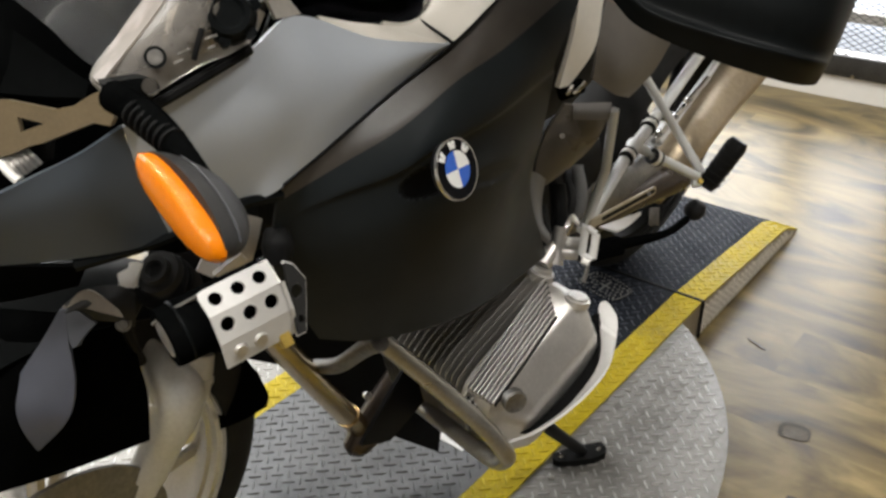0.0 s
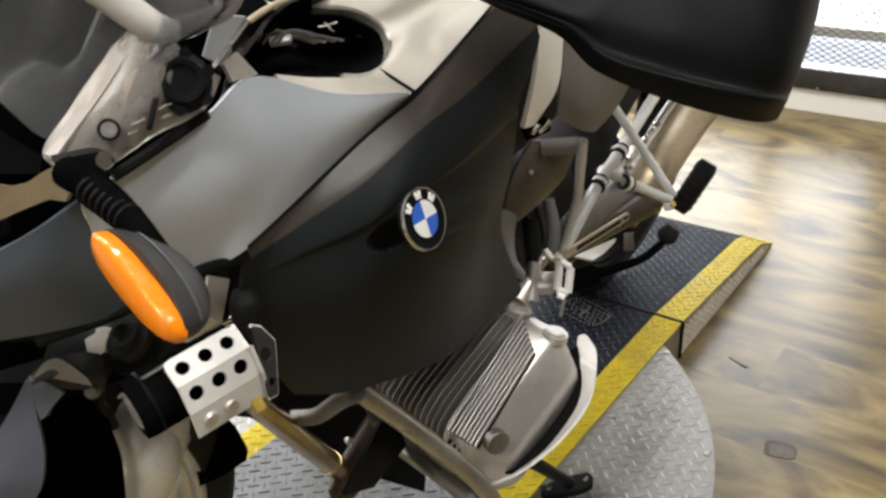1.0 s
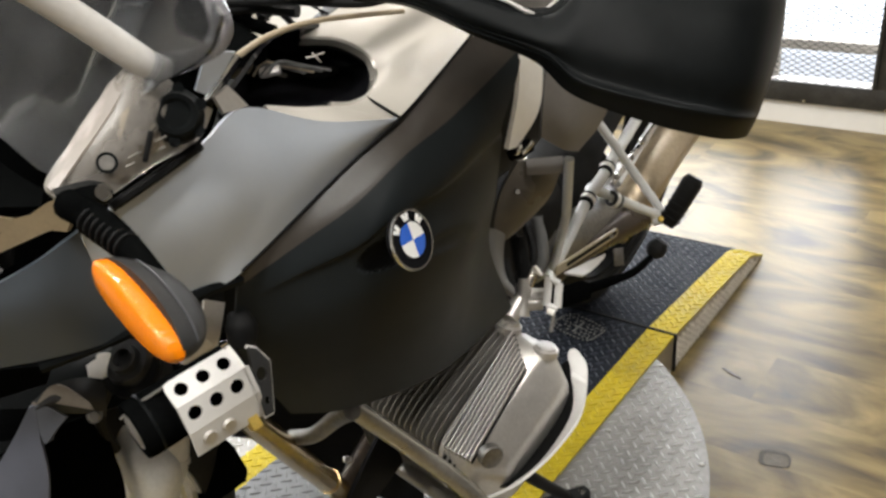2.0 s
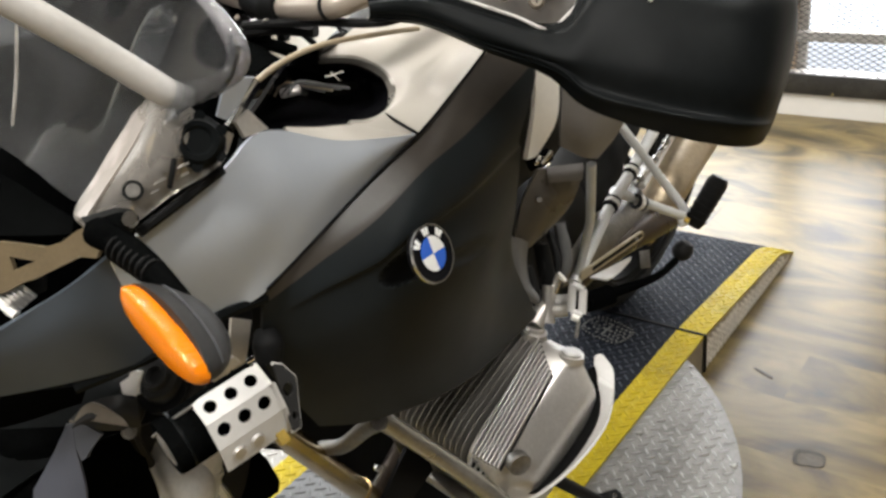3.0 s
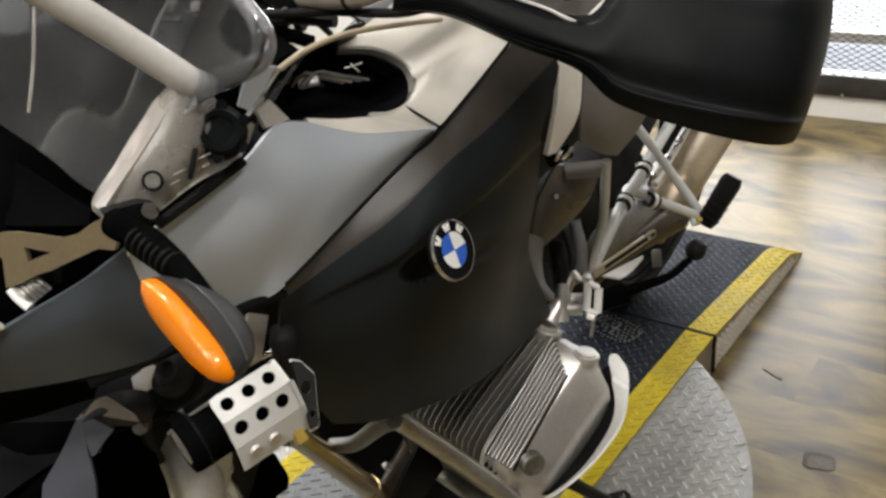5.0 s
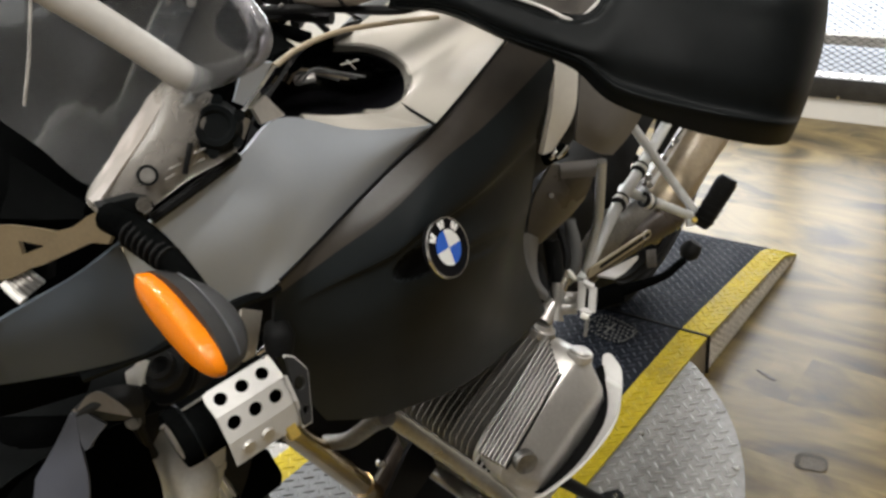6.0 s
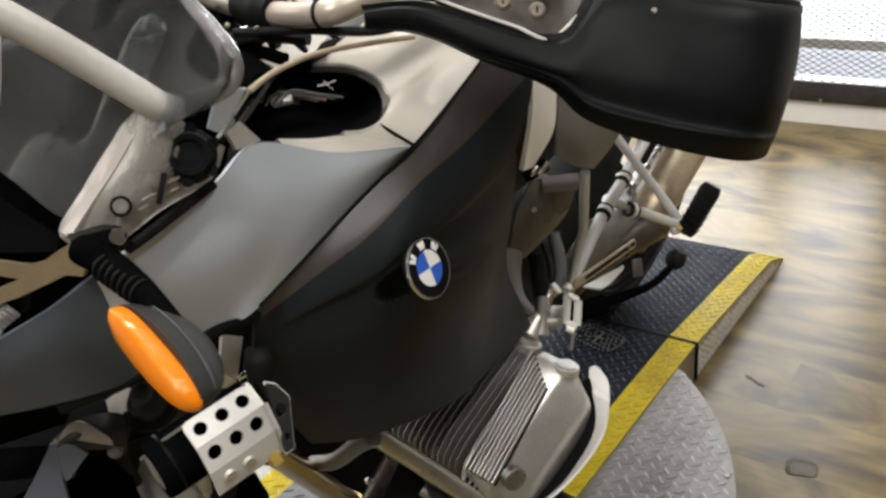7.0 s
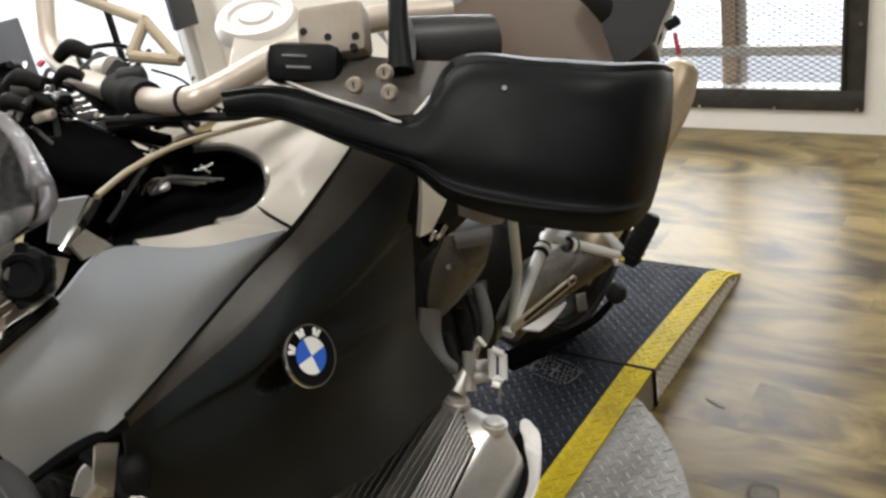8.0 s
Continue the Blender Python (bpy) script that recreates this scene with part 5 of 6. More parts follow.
part("screw", lathe([(0, 0.002), (0.005, 0.002), (0.0065, 0.0), (0.0065, -0.002)], orient((0.441, -0.143, 1.023), (0.75, -0.5, 0.35)), 14), M_DARKALU, bike)
part("screw_ring", lathe([(0.0055, -0.001), (0.0072, -0.001), (0.0072, 0.0022), (0.0055, 0.0022), (0.0055, -0.001)], orient((0.441, -0.143, 1.023), (0.75, -0.5, 0.35)), 18), M_BLACK, bike)
for k, (p, l) in enumerate((((0.446, -0.124, 1.023), 0.010), ((0.447, -0.13, 1.018), 0.007), ((0.454, -0.107, 1.03), 0.009), ((0.456, -0.109, 1.024), 0.006))):
    part("legend_bar", box(orient(p, (0.75, -0.5, 0.35), (0.6, 0.5, 0.3)), l, 0.0016, 0.002, 0.0004), M_DARKALU, bike)
part("slot", box(orient((0.451, -0.116, 1.027), (0.75, -0.5, 0.35), (0.2, 0.3, 0.9)), 0.022, 0.004, 0.003, 0.001), M_MATT, bike)
part("holder_bracket", sheet([[(0.434, -0.047, 1.037), (0.438, -0.012, 1.063)], [(0.426, -0.038, 1.028), (0.421, 0.005, 1.054)]], 4, 4, 0.003), M_CHROME, bike)
part("holder_bracket", sheet([[(0.438, -0.041, 1.074), (0.439, -0.016, 1.067)], [(0.43, -0.052, 1.046), (0.431, -0.042, 1.039)]], 5, 5, 0.002), M_GREY, bike)
part("holder_tab", sheet([[(0.434, -0.039, 1.038), (0.431, -0.022, 1.042)], [(0.436, -0.035, 1.024), (0.431, -0.006, 1.021)]], 5, 5, 0.003), M_ALU, bike, "bent aluminium tab")

# indicator
ST, SB = V((0.499, -0.198, 0.987)), V((0.581, -0.211, 0.953))
SU = (SB - ST).normalized()
SC = (ST + SB) / 2
SN = V((0.25, -0.75, 0.1))
SN = (SN - SU * SN.dot(SU)).normalized()
house = part("indicator_housing", lathe([(0.0455 * math.cos(radians(a)), 0.036 * math.sin(radians(a))) for a in range(0, 90, 10)] + [(0, 0.036)], orient(SC, -SN, SU), 32, sy=0.36), M_HOUSE, bike, "dark plastic indicator housing")
SW = SU.cross(SN).normalized()
if SW.z > 0:
    SW = -SW
bm = bmesh.new()
rings = []
LENS = [(-0.0112, -0.002), (-0.0112, 0.0088), (-0.0102, 0.0112), (-0.0078, 0.0124), (0.0, 0.0124), (0.0075, 0.0106), (0.0125, 0.0064), (0.0148, 0.0020), (0.0148, -0.002)]
for k in range(33):
    s_ = -math.cos(math.pi * k / 32)
    f = max(0.02, (1 - abs(s_) ** 2.7)) ** 0.5
    rings.append([bm.verts.new(SC + SU * (s_ * 0.0462) + SW * (w * f) + SN * (h * f ** 0.6)) for w, h in LENS])
for r0, r1 in zip(rings, rings[1:]):
    for i in range(len(LENS)):
        j = (i + 1) % len(LENS)
        bm.faces.new((r0[i], r0[j], r1[j], r1[i]))
bm.faces.new(rings[0])
bm.faces.new(rings[-1][::-1])
part("lens", bm, M_AMBER, house, "amber indicator lens", 50)
part("housing_seam", tube([SC - SN * 0.012 + SU * (0.043 * math.cos(radians(a))) - SW * (0.0158 * math.sin(radians(a))) for a in range(20, 171, 15)], 0.0008, 8), M_DGREY, house)
part("stem", tube([SC - SN * 0.022 - SU * 0.012, (0.491, -0.18, 0.999), (0.442, -0.178, 1.007)], [0.0095, 0.0088, 0.0105], 12), M_DEEP, house)
for k in range(7):
    p = V((0.505, -0.182, 0.992)).lerp(V((0.473, -0.183, 1.003)), k / 6)
    part("stem_ring", lathe([(0.008, -0.0012), (0.0094, -0.0010), (0.0098, 0), (0.0094, 0.0010), (0.008, 0.0012)], orient(p, V((0.442, -0.178, 1.007)) - V((0.518, -0.182, 0.991))), 14), M_MATT, house)
part("stem_base", sheet([[(0.439, -0.183, 1.015), (0.448, -0.16, 1.015), (0.449, -0.15, 1.006)], [(0.439, -0.182, 1.004), (0.447, -0.164, 0.999), (0.444, -0.155, 0.995)]], 10, 6, 0.012), M_BLACK, bike)
part("stem_bolt", lathe([(0, 0.003), (0.005, 0.003), (0.006, -0.003)], orient((0.456, -0.16, 1.011), (0.75, -0.5, 0.35)), 12), M_CHROME, bike)

# fog lamp in its drilled guard
GO = V((0.464, -0.146, 0.847))
GU = (V((0.473, -0.109, 0.852)) - GO).normalized()
GV = V((0.476, -0.144, 0.829)) - GO
GV = (GV - GU * GV.dot(GU)).normalized()
GN = GU.cross(GV)
if GN.dot(V((0.95, -0.44, 1.2)) - GO) < 0:
    GN = -GN
PITCH = 0.0158
GO = GO + GU * 0.0032


def drilled(us, v0, v1, vc, rad, bm, f, rounded_top=False):
    """A strip of plate with one round hole in each cell."""
    n = 16
    for i, (a, b) in enumerate(zip(us, us[1:])):
        uc = (US[i] + US[i + 1]) / 2
        hole, rim = [], []
        for k in range(n):
            t = 2 * math.pi * k / n
            c, s = math.cos(t), math.sin(t)
            hole.append(f(uc + rad * c, vc + rad * s))
            m_ = max(abs(c), abs(s))
            if s < 0 and abs(abs(c) - abs(s)) < 0.1 and ((c < 0 and a == us[0]) or (c > 0 and b == us[-1])) and rounded_top:
                m_ *= 1.13
            rim.append(f(uc + ((b - uc) if c > 0 else (uc - a)) * c / m_, (vc + (v1 - vc) * s / m_) if s > 0 else (vc + (vc - v0) * s / m_)))
        for k in range(n):
            k2 = (k + 1) % n
            vs = [bm.verts.new(p) for p in (hole[k], hole[k2], rim[k2], rim[k])]
            bm.faces.new(vs)
            ws = [bm.verts.new(p - GN * 0.003) for p in (hole[k], hole[k2], rim[k2], rim[k])]
            bm.faces.new(ws[::-1])
            bm.faces.new((vs[1], vs[0], ws[0], ws[1]))


US = [-PITCH / 2 + k * PITCH for k in range(4)]
US[0] -= 0.0055
US[-1] += 0.0045
bm = bmesh.new()
F1 = GO - GV * 0.0
D1 = GV * math.cos(radians(24)) + GN * math.sin(radians(24))
D2 = GV * math.cos(radians(20)) - GN * math.sin(radians(20))
D3 = GV * math.cos(radians(38)) - GN * math.sin(radians(38))
f1 = lambda u, v: F1 + GU * u + D1 * v
f2o = f1(0, 0.0115)
f2 = lambda u, v: f2o + GU * u + D2 * v
f3o = f2(0, 0.024)
f3 = lambda u, v: f3o + GU * u + D3 * v
drilled(US, -0.0105, 0.0115, 0.0, 0.0054, bm, f1, True)
US2 = US[:-1] + [US[-1] + 0.0045]
drilled(US2, 0.0, 0.024, 0.0105, 0.0057, bm, f2)
for a, b in ((0.0, 0.025),):
    q = [f3(US[0], a), f3(US2[-1], a), f3(US2[-1], b), f3(US[0], b)]
    vs, ws = [bm.verts.new(p) for p in q], [bm.verts.new(p - GN * 0.003) for p in q]
    bm.faces.new(vs)
    bm.faces.new(ws[::-1])
    for k in range(4):
        bm.faces.new((vs[k], ws[k], ws[(k + 1) % 4], vs[(k + 1) % 4]))
bmesh.ops.remove_doubles(bm, verts=bm.verts, dist=0.0002)
guard = part("lamp_guard", bm, M_WHITE, bike, "light grey drilled metal lamp guard")
for u in (0.000, 0.017):
    p = f3(u, 0.013)
    part("guard_bolt", lathe([(0, 0.003), (0.005, 0.0025), (0.006, 0), (0.006, -0.002)], orient(p, (f3(0.01, 0) - f3(0, 0)).cross(f3(0, 0.01) - f3(0, 0)) * (1 if (f3(0.01, 0) - f3(0, 0)).cross(f3(0, 0.01) - f3(0, 0)).dot(GN) > 0 else -1)), 14), M_ALU, guard)
LC = GO + GU * 0.0015 + D1 * 0.0115 + GV * 0.0015 - GN * 0.0385
part("lamp_body", tube([LC + GU * -0.040, LC + GU * -0.037, LC + GU * 0.043], [0.021, 0.0245, 0.0245], 28), M_DEEP, bike, "black cylindrical fog lamp")
part("lamp_rib", tube([LC + GU * -0.032, LC + GU * -0.030], 0.0249, 28), M_BLACK, bike)
part("lamp_face", lathe([(0, 0.006), (0.015, 0.004), (0.021, 0.0), (0.021, -0.004)], orient(LC + GU * -0.040, -GU), 24), M_HAZE, bike, "clear fog lamp glass")
bm = bmesh.new()
side_pts = [f1(0, -0.0105), f1(0, 0.0115), f2(0, 0.024), f3(0, 0.020), f3(0, 0.020) - GN * 0.012, f1(0, -0.008) - GN * 0.034 + GV * 0.01, f1(0, -0.0105) - GN * 0.012]
lo, hi = [bm.verts.new(p + GU * (US[-1] - 0.001)) for p in side_pts], [bm.verts.new(p + GU * (US[-1] + 0.002)) for p in side_pts]
bm.faces.new(lo[::-1])
bm.faces.new(hi)
for k in range(len(lo)):
    bm.faces.new((lo[k], lo[(k + 1) % len(lo)], hi[(k + 1) % len(lo)], hi[k]))
part("guard_side", bm, M_ALU, guard)
part("clamp_tab", box(orient((0.482, -0.103, 0.799), GN, GU), 0.009, 0.020, 0.012, 0.001), M_BRASS, bike, "yellow zinc clamp")

# rear frame
def bar(name, pts, r, material=M_STRUT, label=""):
    return part(name, tube(pts, r, 12), material, bike, label)


bar("frame_strut", [(0.312, 0.736, 0.696), (0.295, 0.756, 0.591), (0.288, 0.759, 0.561), (0.267, 0.746, 0.455)], 0.0082, label="silver frame strut")
bar("frame_tube", [(0.268, 0.736, 0.461), (0.258, 0.897, 0.541), (0.25, 0.996, 0.568), (0.237, 1.167, 0.622), (0.224, 1.381, 0.697)], 0.0115, label="silver rear frame tube")
bar("frame_tube", [(0.21, 1.012, 0.679), (0.333, 1.09, 0.457)], 0.0088)
bar("frame_tube", [(0.248, 0.93, 0.559), (0.336, 1.087, 0.449)], 0.0095)
bar("frame_tube", [(0.232, 1.086, 0.504), (0.213, 1.311, 0.559), (0.201, 1.544, 0.639)], 0.009)
for q, d in (((0.26, 0.895, 0.543), (0.25, 0.996, 0.568)), ((0.251, 0.994, 0.569), (0.237, 1.167, 0.622)), ((0.281, 0.961, 0.53), (0.336, 1.087, 0.449))):
    q, d = V(q), V(d)
    for off, material in ((0.0, M_RUBBER), (0.0085, M_TRIM), (0.0165, M_RUBBER)):
        w = 0.0026 if material is M_RUBBER else 0.0045
        part("hose_ring" if material is M_RUBBER else "clamp_band", lathe([(0.0085, -w - 0.0005), (0.0150, -w), (0.0150, w), (0.0085, w + 0.0005), (0.0085, -w - 0.0005)], orient(q + (d - q).normalized() * off, d - q), 18), material, bike)
part("peg_hanger", box(orient((0.336, 1.073, 0.45), (0.5, -0.6, 0.5), (0.6, 0.5, 0.1)), 0.034, 0.02, 0.014, 0.003), M_STRUT, bike)
part("hanger_bolt", lathe([(0, 0.004), (0.005, 0.004), (0.006, 0.0), (0.006, -0.002)], orient((0.34, 1.066, 0.455), (0.5, -0.6, 0.5)), 12), M_BRASS, bike)
part("peg_bracket", box(orient((0.345, 1.088, 0.45), (0.6, -0.5, 0.4), (0.3, 0.4, 0.8)), 0.03, 0.026, 0.018, 0.003), M_ALU, bike)
PA, PB = V((0.347, 1.076, 0.439)), V((0.386, 1.119, 0.534))
peg = part("passenger_peg", rounded([(orient(PA, PB - PA, (0, 1, 0)), 0.012, 0.015), (orient(PA.lerp(PB, 0.1), PB - PA, (0, 1, 0)), 0.016, 0.019), (orient(PA.lerp(PB, 0.9), PB - PA, (0, 1, 0)), 0.018, 0.021), (orient(PB, PB - PA, (0, 1, 0)), 0.015, 0.016)], 20), M_RUBBER, bike, "black rubber passenger footpeg")
for k in range(6):
    part("peg_ridge", rounded([(orient(PA.lerp(PB, 0.14 + 0.13 * k), PB - PA, (0, 1, 0)), 0.0185, 0.0215), (orient(PA.lerp(PB, 0.18 + 0.13 * k), PB - PA, (0, 1, 0)), 0.0185, 0.0215)], 16), M_RUBBER, peg)
# muffler
part("muffler", tube([(0.22, 1.085, 0.384), (0.239, 1.181, 0.461), (0.215, 1.389, 0.496), (0.222, 1.55, 0.545), (0.230, 1.650, 0.590), (0.236, 1.705, 0.640), (0.238, 1.720, 0.655)], [0.035, 0.05, 0.056, 0.056, 0.053, 0.046, 0.034], 28), M_MUFFLER, bike, "brushed steel muffler")
part("muffler_strip", tube([(0.241, 1.046, 0.521), (0.242, 1.157, 0.554), (0.245, 1.272, 0.591)], 0.006, 8), M_CHROME, bike)
for p in ((0.247, 1.053, 0.536), (0.248, 1.117, 0.554), (0.248, 1.173, 0.572)):
    part("strip_bolt", lathe([(0, 0.008), (0.006, 0.007), (0.008, 0.0), (0.008, -0.004)], orient(p, (0.6, -0.6, 0.4)), 10), M_CHROME, bike)
part("exhaust_pipe", tube([(0.233, 0.797, 0.421), (0.238, 0.866, 0.43), (0.248, 0.977, 0.429), (0.257, 1.138, 0.416)], [0.020, 0.022, 0.025, 0.034], 18), M_BRONZE, bike, "heat-browned exhaust pipe")
# slotted bar
SA, SE = V((0.297, 0.721, 0.491)), V((0.315, 0.91, 0.486))
SD = (SE - SA).normalized()
SX = V((0, 0, 1)) - SD * SD.z
SX.normalize()
SM = orient(SA, SD.cross(SX), SD)
if SM.to_3x3().col[2].dot(V((0.7, -0.6, 0.3))) < 0:
    SM = SM @ pose(0, 0, 0, 180)
SL = (SE - SA).length


def stadium(r, l0, l1):
    return [(l0 - r * math.sin(radians(a)), r * math.cos(radians(a))) for a in range(0, 181, 20)] + [(l1 + r * math.sin(radians(a)), -r * math.cos(radians(a))) for a in range(0, 181, 20)]


bm = slab(stadium(0.0085, 0, SL), -0.004, 0.0)
bm.transform(SM)
slotbar = part("slotted_bar", bm, M_TANBAR, bike, "tan slotted metal bar")
bm = slab(stadium(0.0040, 0.03, SL), -0.002, 0.0004)
bm.transform(SM)
part("slot", bm, M_MATT, slotbar)
part("slot_bolt", lathe([(0, 0.004), (0.004, 0.004), (0.005, 0.0), (0.005, -0.004)], orient(SE - SD * 0.018, (0.7, -0.6, 0.3)), 12), M_CHROME, slotbar)
part("bar_plate", sheet([[(0.306, 0.726, 0.487), (0.309, 0.807, 0.471), (0.308, 0.882, 0.452)], [(0.331, 0.743, 0.479), (0.319, 0.806, 0.456), (0.308, 0.878, 0.446)]], 8, 4, 0.003), M_WHITE, bike)
part("bar_tab", box(orient((0.298, 0.961, 0.407), (0.6, -0.5, 0.3), (0.1, 0, 1)), 0.035, 0.02, 0.004, 0.001), M_DARKALU, bike)
# gear lever and stand lever
part("foot_lever", tube([(0.343, 0.642, 0.489), (0.363, 0.723, 0.475), (0.385, 0.82, 0.458), (0.394, 0.888, 0.461)], [0.013, 0.009, 0.0072, 0.0068], 12), M_DEEP, bike, "black foot lever")
# deep black block set in as the shadow at the lever's base
part("lever_base_shadow", box(orient((0.350, 0.660, 0.487), (0.7, -0.6, 0.3), (0.3, 0.9, 0)), 0.07, 0.03, 0.03, 0.006), M_DEEP, bike)
part("lever_tip", lathe([(0, 0.02), (0.012, 0.017), (0.018, 0.006), (0.0185, -0.006), (0.012, -0.016), (0, -0.02)], orient((0.399, 0.906, 0.474), (0.4, 0.3, 0.8)), 18), M_RUBBER, bike)
lp = [(0.431, 0.457, 0.640), (0.444, 0.462, 0.632), (0.449, 0.447, 0.602), (0.436, 0.440, 0.606)]
bm = bmesh.new()
for p, q in zip(lp, lp[1:] + lp[:1]):
    tube([p, q], 0.0044, 10, bm=bm, flat=1.3)
part("gear_pedal", bm, M_WHITE, bike, "light metal loop pedal")
part("pedal_bolt", tube([(0.444, 0.428, 0.607), (0.452, 0.432, 0.603)], 0.0042, 12), M_TRIM, bike)
part("pedal_rod", tube([(0.447, 0.441, 0.597), (0.449, 0.428, 0.574)], 0.0025, 8), M_DARKALU, bike)
part("linkage_tab", tube([(0.399, 0.473, 0.642), (0.404, 0.473, 0.636), (0.410, 0.474, 0.630)], [0.003, 0.0042, 0.0025], 10), M_TRIM, bike)
for p, q in (((0.404, 0.453, 0.606), (0.414, 0.462, 0.608)), ((0.408, 0.448, 0.594), (0.418, 0.457, 0.595))):
    part("linkage_nut", tube([p, q], 0.0072, 8), M_WHITE, bike)
part("linkage_boot", tube([(0.363, 0.541, 0.681), (0.374, 0.533, 0.655), (0.382, 0.521, 0.626), (0.380, 0.506, 0.605)], [0.008, 0.0105, 0.0105, 0.007], 14), M_BOOT, bike, "grey rubber linkage boot")
part("linkage_bracket", tube([(0.394, 0.452, 0.631), (0.399, 0.437, 0.603), (0.401, 0.428, 0.586)], [0.0080, 0.0090, 0.0130], 16), M_ALU, bike, "pale cast linkage bracket")
for p, q, r, material in (((0.392, 0.411, 0.588), (0.393, 0.457, 0.614), 0.013, M_ALU), ((0.395, 0.43, 0.592), (0.392, 0.483, 0.632), 0.008, M_CHROME), ((0.402, 0.44, 0.598), (0.421, 0.455, 0.597), 0.009, M_ALU), ((0.398, 0.456, 0.606), (0.421, 0.463, 0.609), 0.008, M_WHITE), ((0.365, 0.447, 0.657), (0.395, 0.43, 0.592), 0.008, M_RUBBER), ((0.365, 0.487, 0.674), (0.388, 0.465, 0.608), 0.012, M_MATT)):
    part("linkage", tube([p, V(p).lerp(V(q), 0.5), q], r, 12), material, bike)
part("cylinder_boot", lathe([(0.0, 0.006), (0.012, 0.006), (0.013, 0.0), (0.018, -0.001), (0.018, -0.012)], orient((0.395, 0.409, 0.582), (0.2, 0.2, 0.9)), 18), M_ALU, bike)
# side covers behind the panel
part("white_trim", sheet([[(0.487, 0.311, 0.997), (0.484, 0.311, 0.946), (0.47, 0.309, 0.882)], [(0.497, 0.343, 0.978), (0.49, 0.344, 0.921), (0.47, 0.329, 0.879)]], 12, 8, 0.006), M_TRIM, bike, "light grey trim strip")
part("seat_nose", sheet([[(0.466, 0.405, 0.955), (0.463, 0.398, 0.904), (0.459, 0.399, 0.865)], [(0.487, 0.438, 0.935), (0.484, 0.427, 0.876), (0.473, 0.426, 0.843)], [(0.505, 0.503, 0.897), (0.489, 0.491, 0.855), (0.479, 0.453, 0.832)]], 14, 10, 0.006), M_NOSE, bike, "warm grey seat nose cover")
for p, q in (((0.471, 0.322, 0.873), (0.474, 0.329, 0.880)), ((0.477, 0.327, 0.873), (0.483, 0.339, 0.883))):
    part("trim_clip", tube([p, V(p).lerp(V(q), 0.5) + V((0.002, -0.002, 0)), q], 0.0026, 10), M_CHROME, bike)
# deep black block puts the recess shade behind the clips into colour
part("clip_recess_shade", box(orient((0.470, 0.333, 0.874), (0.7, -0.6, 0.2), (0.7, 0.6, 0.3)), 0.030, 0.016, 0.010, 0.003), M_DEEP, bike)
part("side_cover", sheet([[(0.393, 0.45, 0.806), (0.411, 0.477, 0.801), (0.426, 0.513, 0.791)], [(0.379, 0.429, 0.769), (0.404, 0.454, 0.762), (0.419, 0.499, 0.756)], [(0.375, 0.416, 0.733), (0.394, 0.443, 0.725), (0.403, 0.497, 0.728)], [(0.374, 0.414, 0.707), (0.381, 0.428, 0.698), (0.385, 0.463, 0.702)]], 16, 16, 0.008), M_BROWN, bike, "glossy dark side cover")
part("cover_top", sheet([[(0.398, 0.461, 0.806), (0.417, 0.477, 0.806), (0.436, 0.492, 0.806)], [(0.404, 0.454, 0.799), (0.423, 0.469, 0.799), (0.441, 0.483, 0.799)], [(0.405, 0.453, 0.788), (0.423, 0.467, 0.787), (0.440, 0.481, 0.787)]], 12, 10, 0.012), M_NOSE, bike, "warm grey top of the side cover")
part("cover_screw", lathe([(0, 0.004), (0.0035, 0.004), (0.0045, -0.003)], orient((0.396, 0.44, 0.768), (0.7, -0.6, 0.3)), 12), M_CHROME, bike)
part("intake_boot", sheet([[(0.392, 0.378, 0.741), (0.39, 0.367, 0.705), (0.391, 0.372, 0.665), (0.406, 0.404, 0.627)], [(0.391, 0.398, 0.729), (0.395, 0.383, 0.701), (0.401, 0.382, 0.668), (0.407, 0.408, 0.632)], [(0.385, 0.425, 0.71), (0.389, 0.411, 0.684), (0.393, 0.41, 0.655), (0.401, 0.418, 0.634)]], 16, 10, 0.004), M_BOOT, bike, "grey rubber intake boot")
part("frame_plate", sheet([[(0.344, 0.545, 0.678), (0.349, 0.585, 0.664)], [(0.361, 0.522, 0.62), (0.368, 0.548, 0.605)]], 4, 6, 0.006), M_DGREY, bike)
for p, q in (((0.357, 0.485, 0.682), (0.377, 0.461, 0.617)), ((0.357, 0.524, 0.673), (0.379, 0.489, 0.612)), ((0.354, 0.561, 0.666), (0.37, 0.513, 0.617))):
    part("hose", tube([p, V(p).lerp(V(q), 0.5) + V((0.01, 0, 0)), q], 0.006, 8), M_RUBBER, bike)

# side stand
part("side_stand", tube([(0.37, 0.417, 0.322), (0.385, 0.47, 0.254), (0.377, 0.594, 0.114)], [0.012, 0.011, 0.010], 12), M_MATT, bike, "black side stand leg")
F0, F1_ = V((0.350, 0.566)), V((0.392, 0.622))
FD = (F1_ - F0).normalized()
FN = V((FD.y, -FD.x))
FT = [F0 - FD * 0.016 + FN * 0.006, F0 - FD * 0.008 + FN * 0.016, F0 + FD * 0.02 + FN * 0.022, F1_ - FD * 0.018 + FN * 0.024, F1_ + FD * 0.008 + FN * 0.016, F1_ + FD * 0.016 + FN * 0.004, F1_ + FD * 0.012 - FN * 0.012, F1_ - FD * 0.02 - FN * 0.014, F0 + FD * 0.02 - FN * 0.012, F0 - FD * 0.012 - FN * 0.008]
foot = part("stand_foot", slab(FT, TZ - 0.0035, TZ + 0.010), M_MATT, bike, "black foot plate with two bolts")
